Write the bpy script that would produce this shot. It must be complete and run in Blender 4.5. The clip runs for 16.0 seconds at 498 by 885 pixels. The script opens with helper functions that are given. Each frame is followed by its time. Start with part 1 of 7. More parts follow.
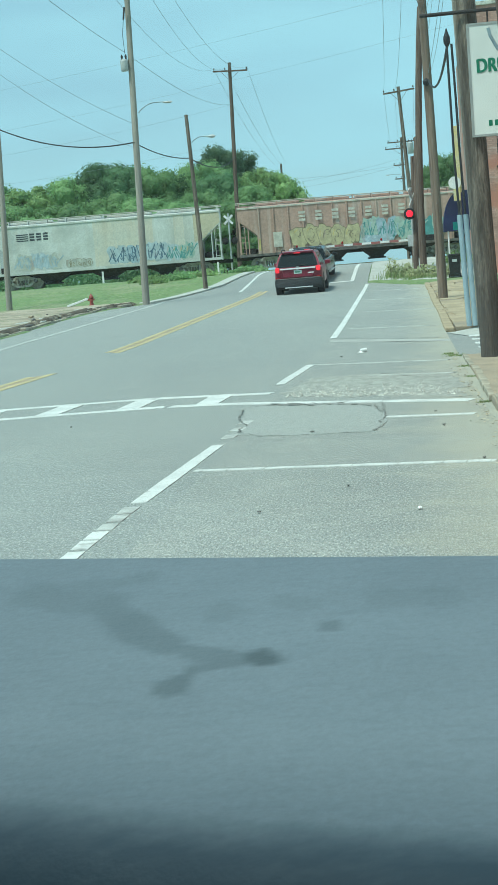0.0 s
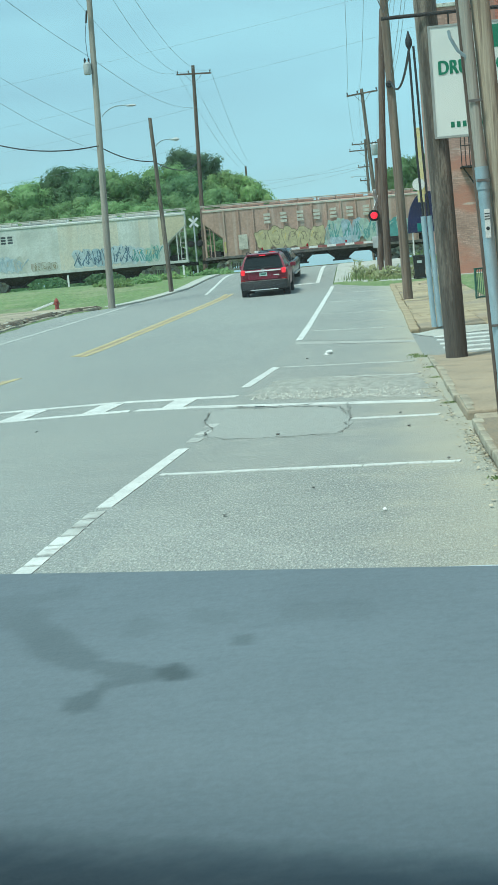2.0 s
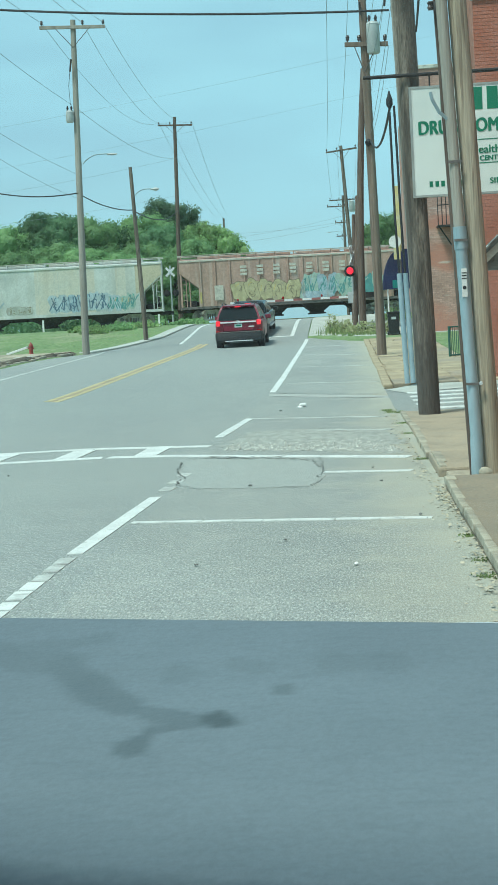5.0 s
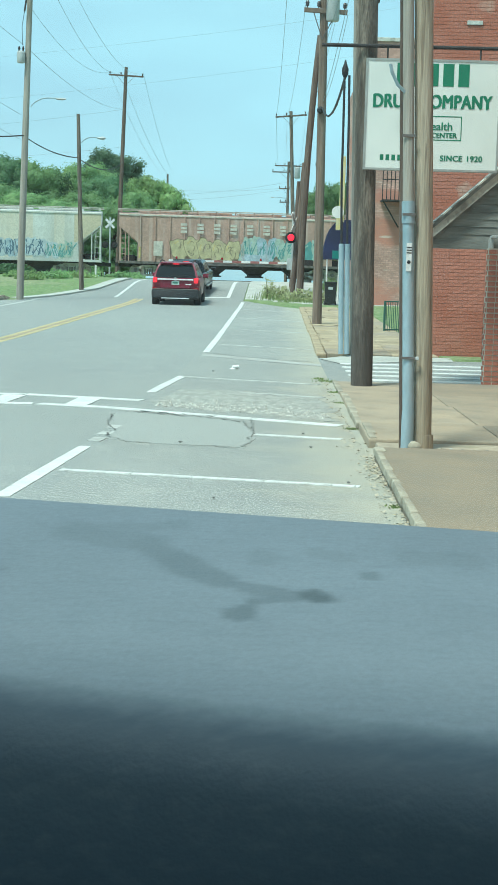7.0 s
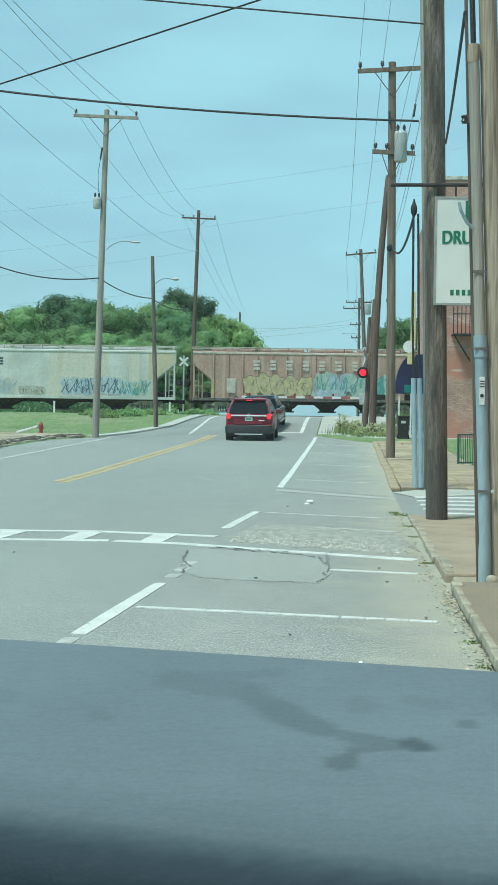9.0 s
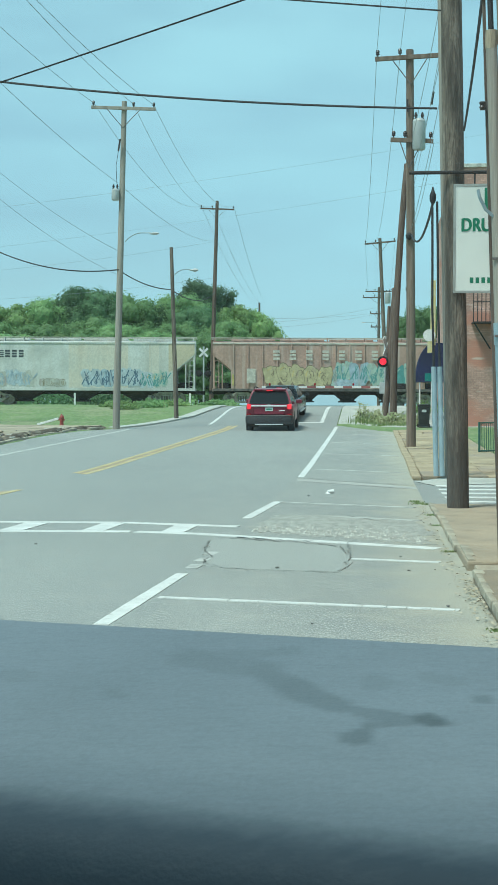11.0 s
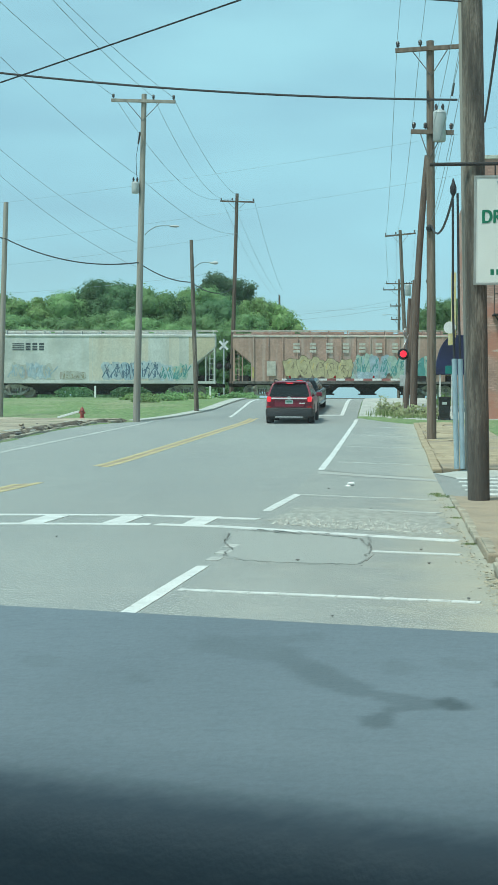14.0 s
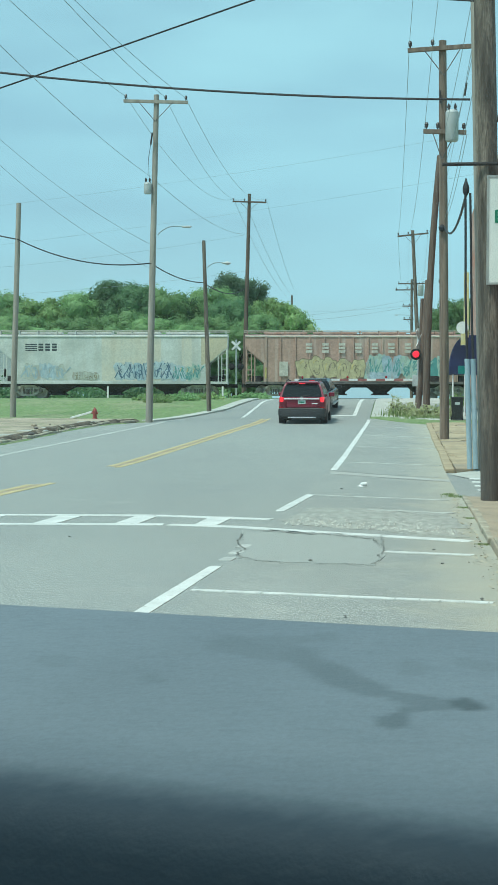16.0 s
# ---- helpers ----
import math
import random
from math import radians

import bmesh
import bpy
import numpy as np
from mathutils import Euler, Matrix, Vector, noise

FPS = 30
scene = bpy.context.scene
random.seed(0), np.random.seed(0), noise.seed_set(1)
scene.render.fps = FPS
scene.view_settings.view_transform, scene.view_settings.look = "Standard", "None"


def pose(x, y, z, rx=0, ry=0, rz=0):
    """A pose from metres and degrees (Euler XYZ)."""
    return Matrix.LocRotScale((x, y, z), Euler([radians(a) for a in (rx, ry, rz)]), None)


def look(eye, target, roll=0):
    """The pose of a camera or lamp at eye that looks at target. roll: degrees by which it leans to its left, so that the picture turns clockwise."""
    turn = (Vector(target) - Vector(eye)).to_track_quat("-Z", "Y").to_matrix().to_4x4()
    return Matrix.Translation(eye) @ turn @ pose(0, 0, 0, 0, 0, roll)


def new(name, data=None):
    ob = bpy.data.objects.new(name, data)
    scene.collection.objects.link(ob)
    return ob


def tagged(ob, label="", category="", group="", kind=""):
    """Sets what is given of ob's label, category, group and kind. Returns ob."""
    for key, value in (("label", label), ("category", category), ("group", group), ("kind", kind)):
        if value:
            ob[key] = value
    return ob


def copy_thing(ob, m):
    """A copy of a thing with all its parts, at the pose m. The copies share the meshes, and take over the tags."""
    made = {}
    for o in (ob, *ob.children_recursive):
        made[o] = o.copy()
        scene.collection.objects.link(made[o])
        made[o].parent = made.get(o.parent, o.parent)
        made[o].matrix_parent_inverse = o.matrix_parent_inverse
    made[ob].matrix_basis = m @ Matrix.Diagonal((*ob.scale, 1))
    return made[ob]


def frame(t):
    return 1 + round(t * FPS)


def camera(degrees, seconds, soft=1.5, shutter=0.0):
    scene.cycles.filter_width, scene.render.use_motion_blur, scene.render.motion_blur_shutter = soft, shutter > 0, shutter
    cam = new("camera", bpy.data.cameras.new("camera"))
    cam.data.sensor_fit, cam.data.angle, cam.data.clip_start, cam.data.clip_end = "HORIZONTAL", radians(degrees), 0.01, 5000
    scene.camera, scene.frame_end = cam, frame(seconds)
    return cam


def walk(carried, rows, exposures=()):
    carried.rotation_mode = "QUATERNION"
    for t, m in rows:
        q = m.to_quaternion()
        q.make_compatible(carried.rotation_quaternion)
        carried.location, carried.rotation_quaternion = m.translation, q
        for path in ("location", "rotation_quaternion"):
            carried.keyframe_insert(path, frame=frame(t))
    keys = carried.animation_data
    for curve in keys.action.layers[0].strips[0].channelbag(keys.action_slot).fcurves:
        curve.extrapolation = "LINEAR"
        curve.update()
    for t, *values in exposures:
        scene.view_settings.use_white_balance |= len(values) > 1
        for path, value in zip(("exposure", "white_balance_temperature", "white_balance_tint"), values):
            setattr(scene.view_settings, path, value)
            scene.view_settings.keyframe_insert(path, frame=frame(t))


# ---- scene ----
cam = camera(20.0, 16.0, soft=1.3)
PATH = [
    (0, (0.0494, 0.0711, 1.4292), (-2.2892, 19.7884, -0.9704), -4.584),
    (0.5, (0.0498, 0.0704, 1.4285), (-2.2808, 19.7742, -1.0870), -4.633),
    (1, (0.0508, 0.0696, 1.4280), (-2.2944, 19.7637, -1.1492), -4.840),
    (1.5, (0.0520, 0.0684, 1.4283), (-2.2464, 19.7662, -1.1632), -5.229),
    (2, (0.0678, 0.0663, 1.4332), (-1.8152, 19.8319, -0.9701), -5.033),
    (2.5, (0.0571, 0.0635, 1.4370), (-1.4967, 19.8894, -0.6890), -4.610),
    (3, (0.0580, 0.0661, 1.4355), (-1.5052, 19.9003, -0.6043), -4.968),
    (5.5, (0.0319, 0.0512, 1.4372), (-1.1521, 19.9429, -0.2715), -1.819),
    (6, (0.0073, 0.0498, 1.4176), (-0.6930, 19.7463, -1.9824), 0.097),
    (6.5, (-0.0051, 0.0412, 1.4117), (-0.3831, 19.7359, -2.0492), 1.169),
    (7, (-0.0136, 0.0267, 1.4169), (-0.3756, 19.8937, -0.8569), 1.579),
    (7.5, (-0.0208, 0.0165, 1.4230), (-0.6841, 19.9648, 0.1480), 1.721),
    (8, (-0.0231, 0.0117, 1.4243), (-1.0561, 19.9721, 0.7063), 1.516),
    (8.5, (-0.0220, 0.0128, 1.4233), (-1.3100, 19.9642, 0.8922), 1.084),
    (9, (-0.0211, 0.0085, 1.4243), (-1.4682, 19.9523, 1.0319), 0.732),
    (11.5, (-0.0178, 0.0107, 1.4182), (-1.7818, 19.9244, 0.8406), 0.139),
    (12, (-0.0176, 0.0133, 1.4175), (-1.8088, 19.9237, 0.8119), 0.077),
    (12.5, (-0.0180, 0.0060, 1.4194), (-1.8773, 19.9102, 0.8142), 0.092),
    (13, (-0.0178, 0.0096, 1.4178), (-1.9380, 19.9090, 0.8444), 0.089),
    (13.5, (-0.0179, 0.0050, 1.4182), (-2.0011, 19.8975, 0.8229), 0.079),
    (14, (-0.0185, 0.0049, 1.4178), (-2.0395, 19.8924, 0.7841), 0.103),
    (14.5, (-0.0184, 0.0061, 1.4170), (-2.0834, 19.8884, 0.7600), 0.012),
    (15, (-0.0182, 0.0106, 1.4162), (-2.1274, 19.8879, 0.7489), -0.091),
    (15.5, (-0.0186, 0.0087, 1.4170), (-2.1823, 19.8804, 0.7596), -0.072),
    (16, (-0.0193, 0.0059, 1.4175), (-2.2170, 19.8748, 0.7883), 0.044),
]
walk(cam, [(t, look(eye, target, roll)) for t, eye, target, roll in PATH], [(0.0, 0.04, 6050, -8.0), (5.4, 0.04, 6050, -7.5), (6.0, 0.10, 6100, -6.0), (6.5, 0.28, 6100, -6.0), (6.9, 0.28, 6100, -6.0), (7.8, 0.10, 6100, -6.0), (9.0, 0.0, 6100, -6.0), (16.0, 0.0, 6100, -6.0)])

# world: thin bright overcast, with a soft high sun behind it
world = bpy.data.worlds.new("sky")
scene.world = world
world.use_nodes = True
wn, wl = world.node_tree.nodes, world.node_tree.links
wn.clear()
w_out = wn.new("ShaderNodeOutputWorld")
w_bg = wn.new("ShaderNodeBackground")
w_sky = wn.new("ShaderNodeTexSky")
w_sky.sky_type, w_sky.sun_disc = "NISHITA", False
w_sky.sun_elevation, w_sky.sun_rotation = radians(62), radians(220)
w_sky.air_density, w_sky.dust_density, w_sky.ozone_density = 1.0, 1.0, 3.0
w_mix = wn.new("ShaderNodeMix")
w_mix.data_type, w_mix.blend_type = "RGBA", "MIX"
w_noise = wn.new("ShaderNodeTexNoise")
w_noise.inputs["Scale"].default_value, w_noise.inputs["Detail"].default_value = 4.5, 5.0
w_map = wn.new("ShaderNodeMapping")
w_map.inputs["Scale"].default_value = (1.0, 1.0, 4.0)
w_co = wn.new("ShaderNodeTexCoord")
w_range = wn.new("ShaderNodeMapRange")
w_range.inputs["From Min"].default_value, w_range.inputs["From Max"].default_value = 0.3, 0.75
w_range.inputs["To Min"].default_value, w_range.inputs["To Max"].default_value = 0.53, 0.98
wl.new(w_co.outputs["Generated"], w_map.inputs["Vector"])
wl.new(w_map.outputs["Vector"], w_noise.inputs["Vector"])
wl.new(w_noise.outputs["Fac"], w_range.inputs["Value"])
wl.new(w_range.outputs["Result"], w_mix.inputs["Factor"])
wl.new(w_sky.outputs["Color"], w_mix.inputs["A"])
w_mix.inputs["B"].default_value = (4.5, 7.4, 8.7, 1.0)     # veil of thin cloud, in the sky's own units
wl.new(w_mix.outputs["Result"], w_bg.inputs["Color"])
w_bg.inputs["Strength"].default_value = 0.1
wl.new(w_bg.outputs["Background"], w_out.inputs["Surface"])

sun_data = bpy.data.lights.new("sun", "SUN")
sun_data.energy, sun_data.angle, sun_data.color = 3.6, radians(14), (1.0, 0.97, 0.89)
sun = new("sun", sun_data)
sun.matrix_world = look((-20, -24, 60), (0, 0, 0))


# ---- materials ----
def mat(name, color, rough=0.8, metal=0.0, vary=0.15, scale=4.0, fine=60.0, bump=0.15, bump_scale=None, spec=0.5, tint=None, stretch=(1, 1, 1), obj_random=0.0, emit=None, power=0.0):
    """A surface with wear at two scales: broad blotches towards tint, fine grain, and a little relief."""
    m = bpy.data.materials.new(name)
    m.use_nodes = True
    n, l = m.node_tree.nodes, m.node_tree.links
    b = n["Principled BSDF"]
    b.inputs["Roughness"].default_value, b.inputs["Metallic"].default_value = rough, metal
    b.inputs["Specular IOR Level"].default_value = spec
    co, mp = n.new("ShaderNodeTexCoord"), n.new("ShaderNodeMapping")
    mp.inputs["Scale"].default_value = stretch
    l.new(co.outputs["Object"], mp.inputs["Vector"])
    big, small = n.new("ShaderNodeTexNoise"), n.new("ShaderNodeTexNoise")
    big.inputs["Scale"].default_value, big.inputs["Detail"].default_value = scale, 6
    small.inputs["Scale"].default_value, small.inputs["Detail"].default_value = fine, 3
    for t in (big, small):
        l.new(mp.outputs["Vector"], t.inputs["Vector"])
    r1 = n.new("ShaderNodeMapRange")
    r1.inputs["From Min"].default_value, r1.inputs["From Max"].default_value = 0.35, 0.65
    l.new(big.outputs["Fac"], r1.inputs["Value"])
    mix = n.new("ShaderNodeMix")
    mix.data_type = "RGBA"
    mix.inputs["A"].default_value = (*color, 1)
    other = tint if tint else tuple(max(0.0, c * (1 - 2.2 * vary)) for c in color)
    mix.inputs["B"].default_value = (*other, 1)
    l.new(r1.outputs["Result"], mix.inputs["Factor"])
    r2 = n.new("ShaderNodeMapRange")
    r2.inputs["From Min"].default_value, r2.inputs["From Max"].default_value = 0.3, 0.7
    r2.inputs["To Min"].default_value, r2.inputs["To Max"].default_value = 1 - vary, 1 + vary
    l.new(small.outputs["Fac"], r2.inputs["Value"])
    last = r2.outputs["Result"]
    if obj_random:
        info, r3, mul = n.new("ShaderNodeObjectInfo"), n.new("ShaderNodeMapRange"), n.new("ShaderNodeMath")
        r3.inputs["To Min"].default_value, r3.inputs["To Max"].default_value = 1 - obj_random, 1 + obj_random
        mul.operation = "MULTIPLY"
        l.new(info.outputs["Random"], r3.inputs["Value"])
        l.new(r3.outputs["Result"], mul.inputs[0])
        l.new(last, mul.inputs[1])
        last = mul.outputs[0]
    sc = n.new("ShaderNodeVectorMath")
    sc.operation = "SCALE"
    l.new(mix.outputs["Result"], sc.inputs[0])
    l.new(last, sc.inputs["Scale"])
    l.new(sc.outputs["Vector"], b.inputs["Base Color"])
    if bump:
        bp_, bt = n.new("ShaderNodeBump"), n.new("ShaderNodeTexNoise")
        bt.inputs["Scale"].default_value, bt.inputs["Detail"].default_value = bump_scale or fine, 4
        l.new(mp.outputs["Vector"], bt.inputs["Vector"])
        bp_.inputs["Strength"].default_value, bp_.inputs["Distance"].default_value = bump, 0.02
        l.new(bt.outputs["Fac"], bp_.inputs["Height"])
        l.new(bp_.outputs["Normal"], b.inputs["Normal"])
    if emit:
        b.inputs["Emission Color"].default_value = (*emit, 1)
        b.inputs["Emission Strength"].default_value = power
    return m


def mix_in(m, color, coord_scale, low, high, amount=1.0, kind="noise", stretch=(1, 1, 1), rough=None):
    """Lays a second worn colour over material m where a texture runs between low and high."""
    n, l = m.node_tree.nodes, m.node_tree.links
    b = n["Principled BSDF"]
    prior = b.inputs["Base Color"].links[0].from_socket
    co, mp = n.new("ShaderNodeTexCoord"), n.new("ShaderNodeMapping")
    mp.inputs["Scale"].default_value = stretch
    l.new(co.outputs["Object"], mp.inputs["Vector"])
    if kind == "crack":
        tex = n.new("ShaderNodeTexVoronoi")
        tex.feature = "DISTANCE_TO_EDGE"
        warp, wsum = n.new("ShaderNodeTexNoise"), n.new("ShaderNodeVectorMath")
        warp.inputs["Scale"].default_value = coord_scale * 3
        wsum.operation = "MULTIPLY_ADD"
        wsum.inputs[1].default_value = (0.35 / coord_scale,) * 3
        l.new(mp.outputs["Vector"], warp.inputs["Vector"])
        l.new(warp.outputs["Color"], wsum.inputs[0])
        l.new(mp.outputs["Vector"], wsum.inputs[2])
        l.new(wsum.outputs["Vector"], tex.inputs["Vector"])
        source = tex.outputs["Distance"]
    else:
        tex = n.new("ShaderNodeTexNoise")
        tex.inputs["Detail"].default_value = 7
        l.new(mp.outputs["Vector"], tex.inputs["Vector"])
        source = tex.outputs["Fac"]
    tex.inputs["Scale"].default_value = coord_scale
    r = n.new("ShaderNodeMapRange")
    r.inputs["From Min"].default_value, r.inputs["From Max"].default_value = low, high
    r.inputs["To Max"].default_value = amount
    l.new(source, r.inputs["Value"])
    mix = n.new("ShaderNodeMix")
    mix.data_type = "RGBA"
    l.new(r.outputs["Result"], mix.inputs["Factor"])
    l.new(prior, mix.inputs["A"])
    mix.inputs["B"].default_value = (*color, 1)
    l.new(mix.outputs["Result"], b.inputs["Base Color"])
    return m


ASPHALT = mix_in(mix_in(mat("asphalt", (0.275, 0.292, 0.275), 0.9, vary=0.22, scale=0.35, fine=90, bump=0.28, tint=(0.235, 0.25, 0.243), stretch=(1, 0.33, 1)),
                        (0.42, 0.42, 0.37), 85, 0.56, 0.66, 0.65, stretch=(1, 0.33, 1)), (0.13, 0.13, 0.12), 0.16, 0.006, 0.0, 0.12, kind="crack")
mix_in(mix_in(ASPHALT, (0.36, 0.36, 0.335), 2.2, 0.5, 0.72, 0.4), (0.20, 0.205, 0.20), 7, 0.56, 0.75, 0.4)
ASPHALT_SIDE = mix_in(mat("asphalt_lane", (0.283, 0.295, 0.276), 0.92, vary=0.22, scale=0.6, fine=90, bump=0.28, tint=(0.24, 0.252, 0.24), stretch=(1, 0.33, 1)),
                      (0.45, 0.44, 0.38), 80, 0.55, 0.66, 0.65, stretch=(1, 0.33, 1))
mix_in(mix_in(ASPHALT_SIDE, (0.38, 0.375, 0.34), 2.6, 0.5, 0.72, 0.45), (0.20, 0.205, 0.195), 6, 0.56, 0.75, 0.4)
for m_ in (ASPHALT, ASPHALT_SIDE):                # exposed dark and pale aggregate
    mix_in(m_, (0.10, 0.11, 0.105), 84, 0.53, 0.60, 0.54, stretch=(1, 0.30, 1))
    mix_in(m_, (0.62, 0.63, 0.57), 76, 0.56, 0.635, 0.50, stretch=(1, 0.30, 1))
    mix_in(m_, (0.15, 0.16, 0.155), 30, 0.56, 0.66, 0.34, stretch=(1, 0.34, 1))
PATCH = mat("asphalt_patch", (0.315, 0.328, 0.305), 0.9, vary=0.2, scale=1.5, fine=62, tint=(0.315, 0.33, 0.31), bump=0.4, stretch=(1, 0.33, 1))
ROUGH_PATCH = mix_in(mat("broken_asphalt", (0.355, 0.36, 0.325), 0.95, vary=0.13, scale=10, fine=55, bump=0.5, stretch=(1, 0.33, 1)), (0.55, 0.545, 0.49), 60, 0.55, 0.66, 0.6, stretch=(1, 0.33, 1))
CHIPS = mix_in(mat("loose_chips", (0.56, 0.555, 0.50), 0.95, vary=0.2, scale=12, fine=50), (0.27, 0.265, 0.24), 9, 0.54, 0.6, 0.9)
SEAL = mat("crack_tar", (0.185, 0.185, 0.172), 0.85, vary=0.2)
CONCRETE_JOINT = mat("concrete_joint", (0.42, 0.42, 0.39), 0.9, vary=0.12, scale=2, fine=25)
PAINT = mix_in(mat("road_paint", (0.66, 0.67, 0.645), 0.75, vary=0.08, scale=3, fine=40), (0.33, 0.33, 0.31), 7, 0.60, 0.70, 0.8)
PAINT_OLD = mix_in(mat("road_paint_worn", (0.52, 0.53, 0.50), 0.8, vary=0.1, scale=3, fine=40), (0.32, 0.32, 0.30), 5, 0.46, 0.62, 0.9)
YELLOW = mix_in(mat("road_paint_yellow", (0.53, 0.43, 0.225), 0.75, vary=0.1, scale=3, fine=40), (0.34, 0.33, 0.28), 6, 0.55, 0.72, 0.8)
OCHRE = mix_in(mat("road_paint_ochre", (0.42, 0.33, 0.21), 0.8, vary=0.12, scale=3, fine=40), (0.32, 0.30, 0.26), 5, 0.50, 0.66, 0.8)
WALKWAY = mix_in(mat("walkway_concrete", (0.35, 0.282, 0.20), 0.95, vary=0.16, scale=1.3, fine=35, bump=0.3, tint=(0.285, 0.245, 0.185), obj_random=0.2), (0.20, 0.175, 0.135), 1.6, 0.50, 0.70, 0.75)
KERB = mix_in(mat("kerb_concrete", (0.44, 0.40, 0.31), 0.95, vary=0.2, scale=3, fine=30, bump=0.4, obj_random=0.1), (0.19, 0.18, 0.15), 3.5, 0.5, 0.7, 0.7)
PALE_CONCRETE = mix_in(mat("pale_concrete", (0.47, 0.48, 0.44), 0.95, vary=0.1, scale=1.0, fine=20), (0.36, 0.36, 0.33), 2.5, 0.55, 0.75, 0.6)
GRASS = mix_in(mix_in(mat("lawn", (0.145, 0.22, 0.085), 1.0, vary=0.3, scale=0.5, fine=14, bump=0.6, tint=(0.17, 0.245, 0.095)),
                      (0.30, 0.28, 0.19), 0.30, 0.50, 0.70, 0.7), (0.08, 0.14, 0.035), 2.2, 0.55, 0.75, 0.5)
mix_in(mix_in(GRASS, (0.085, 0.135, 0.05), 5, 0.5, 0.66, 0.55, stretch=(1, 0.35, 1)), (0.34, 0.34, 0.20), 8, 0.54, 0.68, 0.5, stretch=(1, 0.35, 1))
DIRT = mix_in(mat("bare_earth", (0.42, 0.36, 0.27), 1.0, vary=0.2, scale=0.8, fine=14, bump=0.6), (0.12, 0.16, 0.06), 1.4, 0.55, 0.7, 0.7)
DARK_EARTH = mix_in(mat("dark_earth", (0.15, 0.125, 0.095), 1.0, vary=0.3, scale=1.2, fine=12, bump=0.7), (0.33, 0.29, 0.215), 1.5, 0.56, 0.68, 0.7)
SAND = mix_in(mat("sandy_verge", (0.44, 0.355, 0.235), 1.0, vary=0.15, scale=1.0, fine=18, bump=0.5), (0.30, 0.25, 0.16), 2.0, 0.52, 0.7, 0.6)
GRAVEL = mix_in(mat("ballast", (0.33, 0.32, 0.30), 1.0, vary=0.35, scale=3, fine=9, bump=0.9), (0.16, 0.15, 0.14), 5, 0.5, 0.65, 0.7)
BLADE = mat("grass_blade", (0.20, 0.29, 0.10), 0.9, vary=0.3, scale=1.0, fine=5, bump=0, tint=(0.30, 0.35, 0.16))
LITTER = mat("dry_litter", (0.38, 0.33, 0.23), 1.0, vary=0.3, scale=6, fine=40, tint=(0.47, 0.42, 0.33))
WOOD_GREY = mix_in(mat("pole_weathered", (0.26, 0.22, 0.178), 0.95, vary=0.3, scale=2.0, fine=26, bump=0.9, stretch=(3, 3, 0.13)), (0.075, 0.062, 0.048), 14, 0.50, 0.62, 0.9, stretch=(2.2, 2.2, 0.10))
WOOD_TAN = mix_in(mat("pole_tan", (0.405, 0.35, 0.27), 0.9, vary=0.25, scale=2.0, fine=26, bump=0.4, stretch=(3, 3, 0.12), tint=(0.31, 0.255, 0.18)), (0.16, 0.12, 0.085), 14, 0.54, 0.66, 0.75, stretch=(2.5, 2.5, 0.10))
WOOD_RED = mix_in(mat("pole_creosote", (0.16, 0.118, 0.094), 0.9, vary=0.2, scale=2.0, fine=26, bump=0.4, stretch=(3, 3, 0.13)), (0.07, 0.045, 0.035), 7, 0.5, 0.68, 0.8, stretch=(2.2, 2.2, 0.1))
WOOD_BROWN = mix_in(mat("pole_brown", (0.235, 0.18, 0.14), 0.9, vary=0.2, scale=2.0, fine=26, bump=0.4, stretch=(3, 3, 0.13)), (0.10, 0.07, 0.055), 7, 0.5, 0.68, 0.8, stretch=(2.2, 2.2, 0.1))
WOOD_PALE = mix_in(mat("pole_silvered", (0.37, 0.345, 0.30), 0.9, vary=0.15, scale=1.5, fine=22, bump=0.4, stretch=(3, 3, 0.13)), (0.20, 0.18, 0.15), 5, 0.5, 0.7, 0.6, stretch=(2.2, 2.2, 0.1))
GALV = mat("galvanised", (0.40, 0.50, 0.55), 0.55, 0.35, vary=0.10, scale=3, fine=25, bump=0.1, stretch=(1, 1, 0.3), tint=(0.30, 0.40, 0.45))
STEEL = mat("weathered_steel", (0.22, 0.20, 0.19), 0.6, 0.5, vary=0.2, scale=5, fine=40)
IRON = mat("dark_iron", (0.035, 0.033, 0.033), 0.7, 0.2, vary=0.2, scale=5, fine=40)
RUST = mat("rust", (0.20, 0.085, 0.04), 0.9, 0.0, vary=0.3, scale=6, fine=40)
CABLE = mat("cable", (0.018, 0.019, 0.022), 0.7, vary=0.1, bump=0)
WIRE = mat("bare_wire", (0.30, 0.37, 0.42), 0.6, vary=0.1, bump=0)
CERAMIC = mat("glazed_insulator", (0.05, 0.04, 0.04), 0.3, vary=0.1, bump=0)
TANK_GREY = mat("transformer_grey", (0.50, 0.53, 0.53), 0.5, vary=0.08, scale=4, fine=30)
BRICK = mix_in(mat("red_brick", (0.46, 0.185, 0.13), 0.92, vary=0.2, scale=1.2, fine=30, bump=0.4, tint=(0.40, 0.135, 0.085), obj_random=0.07), (0.55, 0.46, 0.38), 1.1, 0.68, 0.76, 0.6)
MORTAR = mat("mortar", (0.42, 0.19, 0.13), 0.95, vary=0.15, scale=3, fine=30)
MORTAR_PALE = mat("pale_mortar", (0.62, 0.56, 0.47), 0.95, vary=0.12, scale=5, fine=40)
SIDING = mat("painted_siding", (0.27, 0.285, 0.265), 0.75, vary=0.15, scale=2, fine=25, stretch=(0.4, 1, 4))
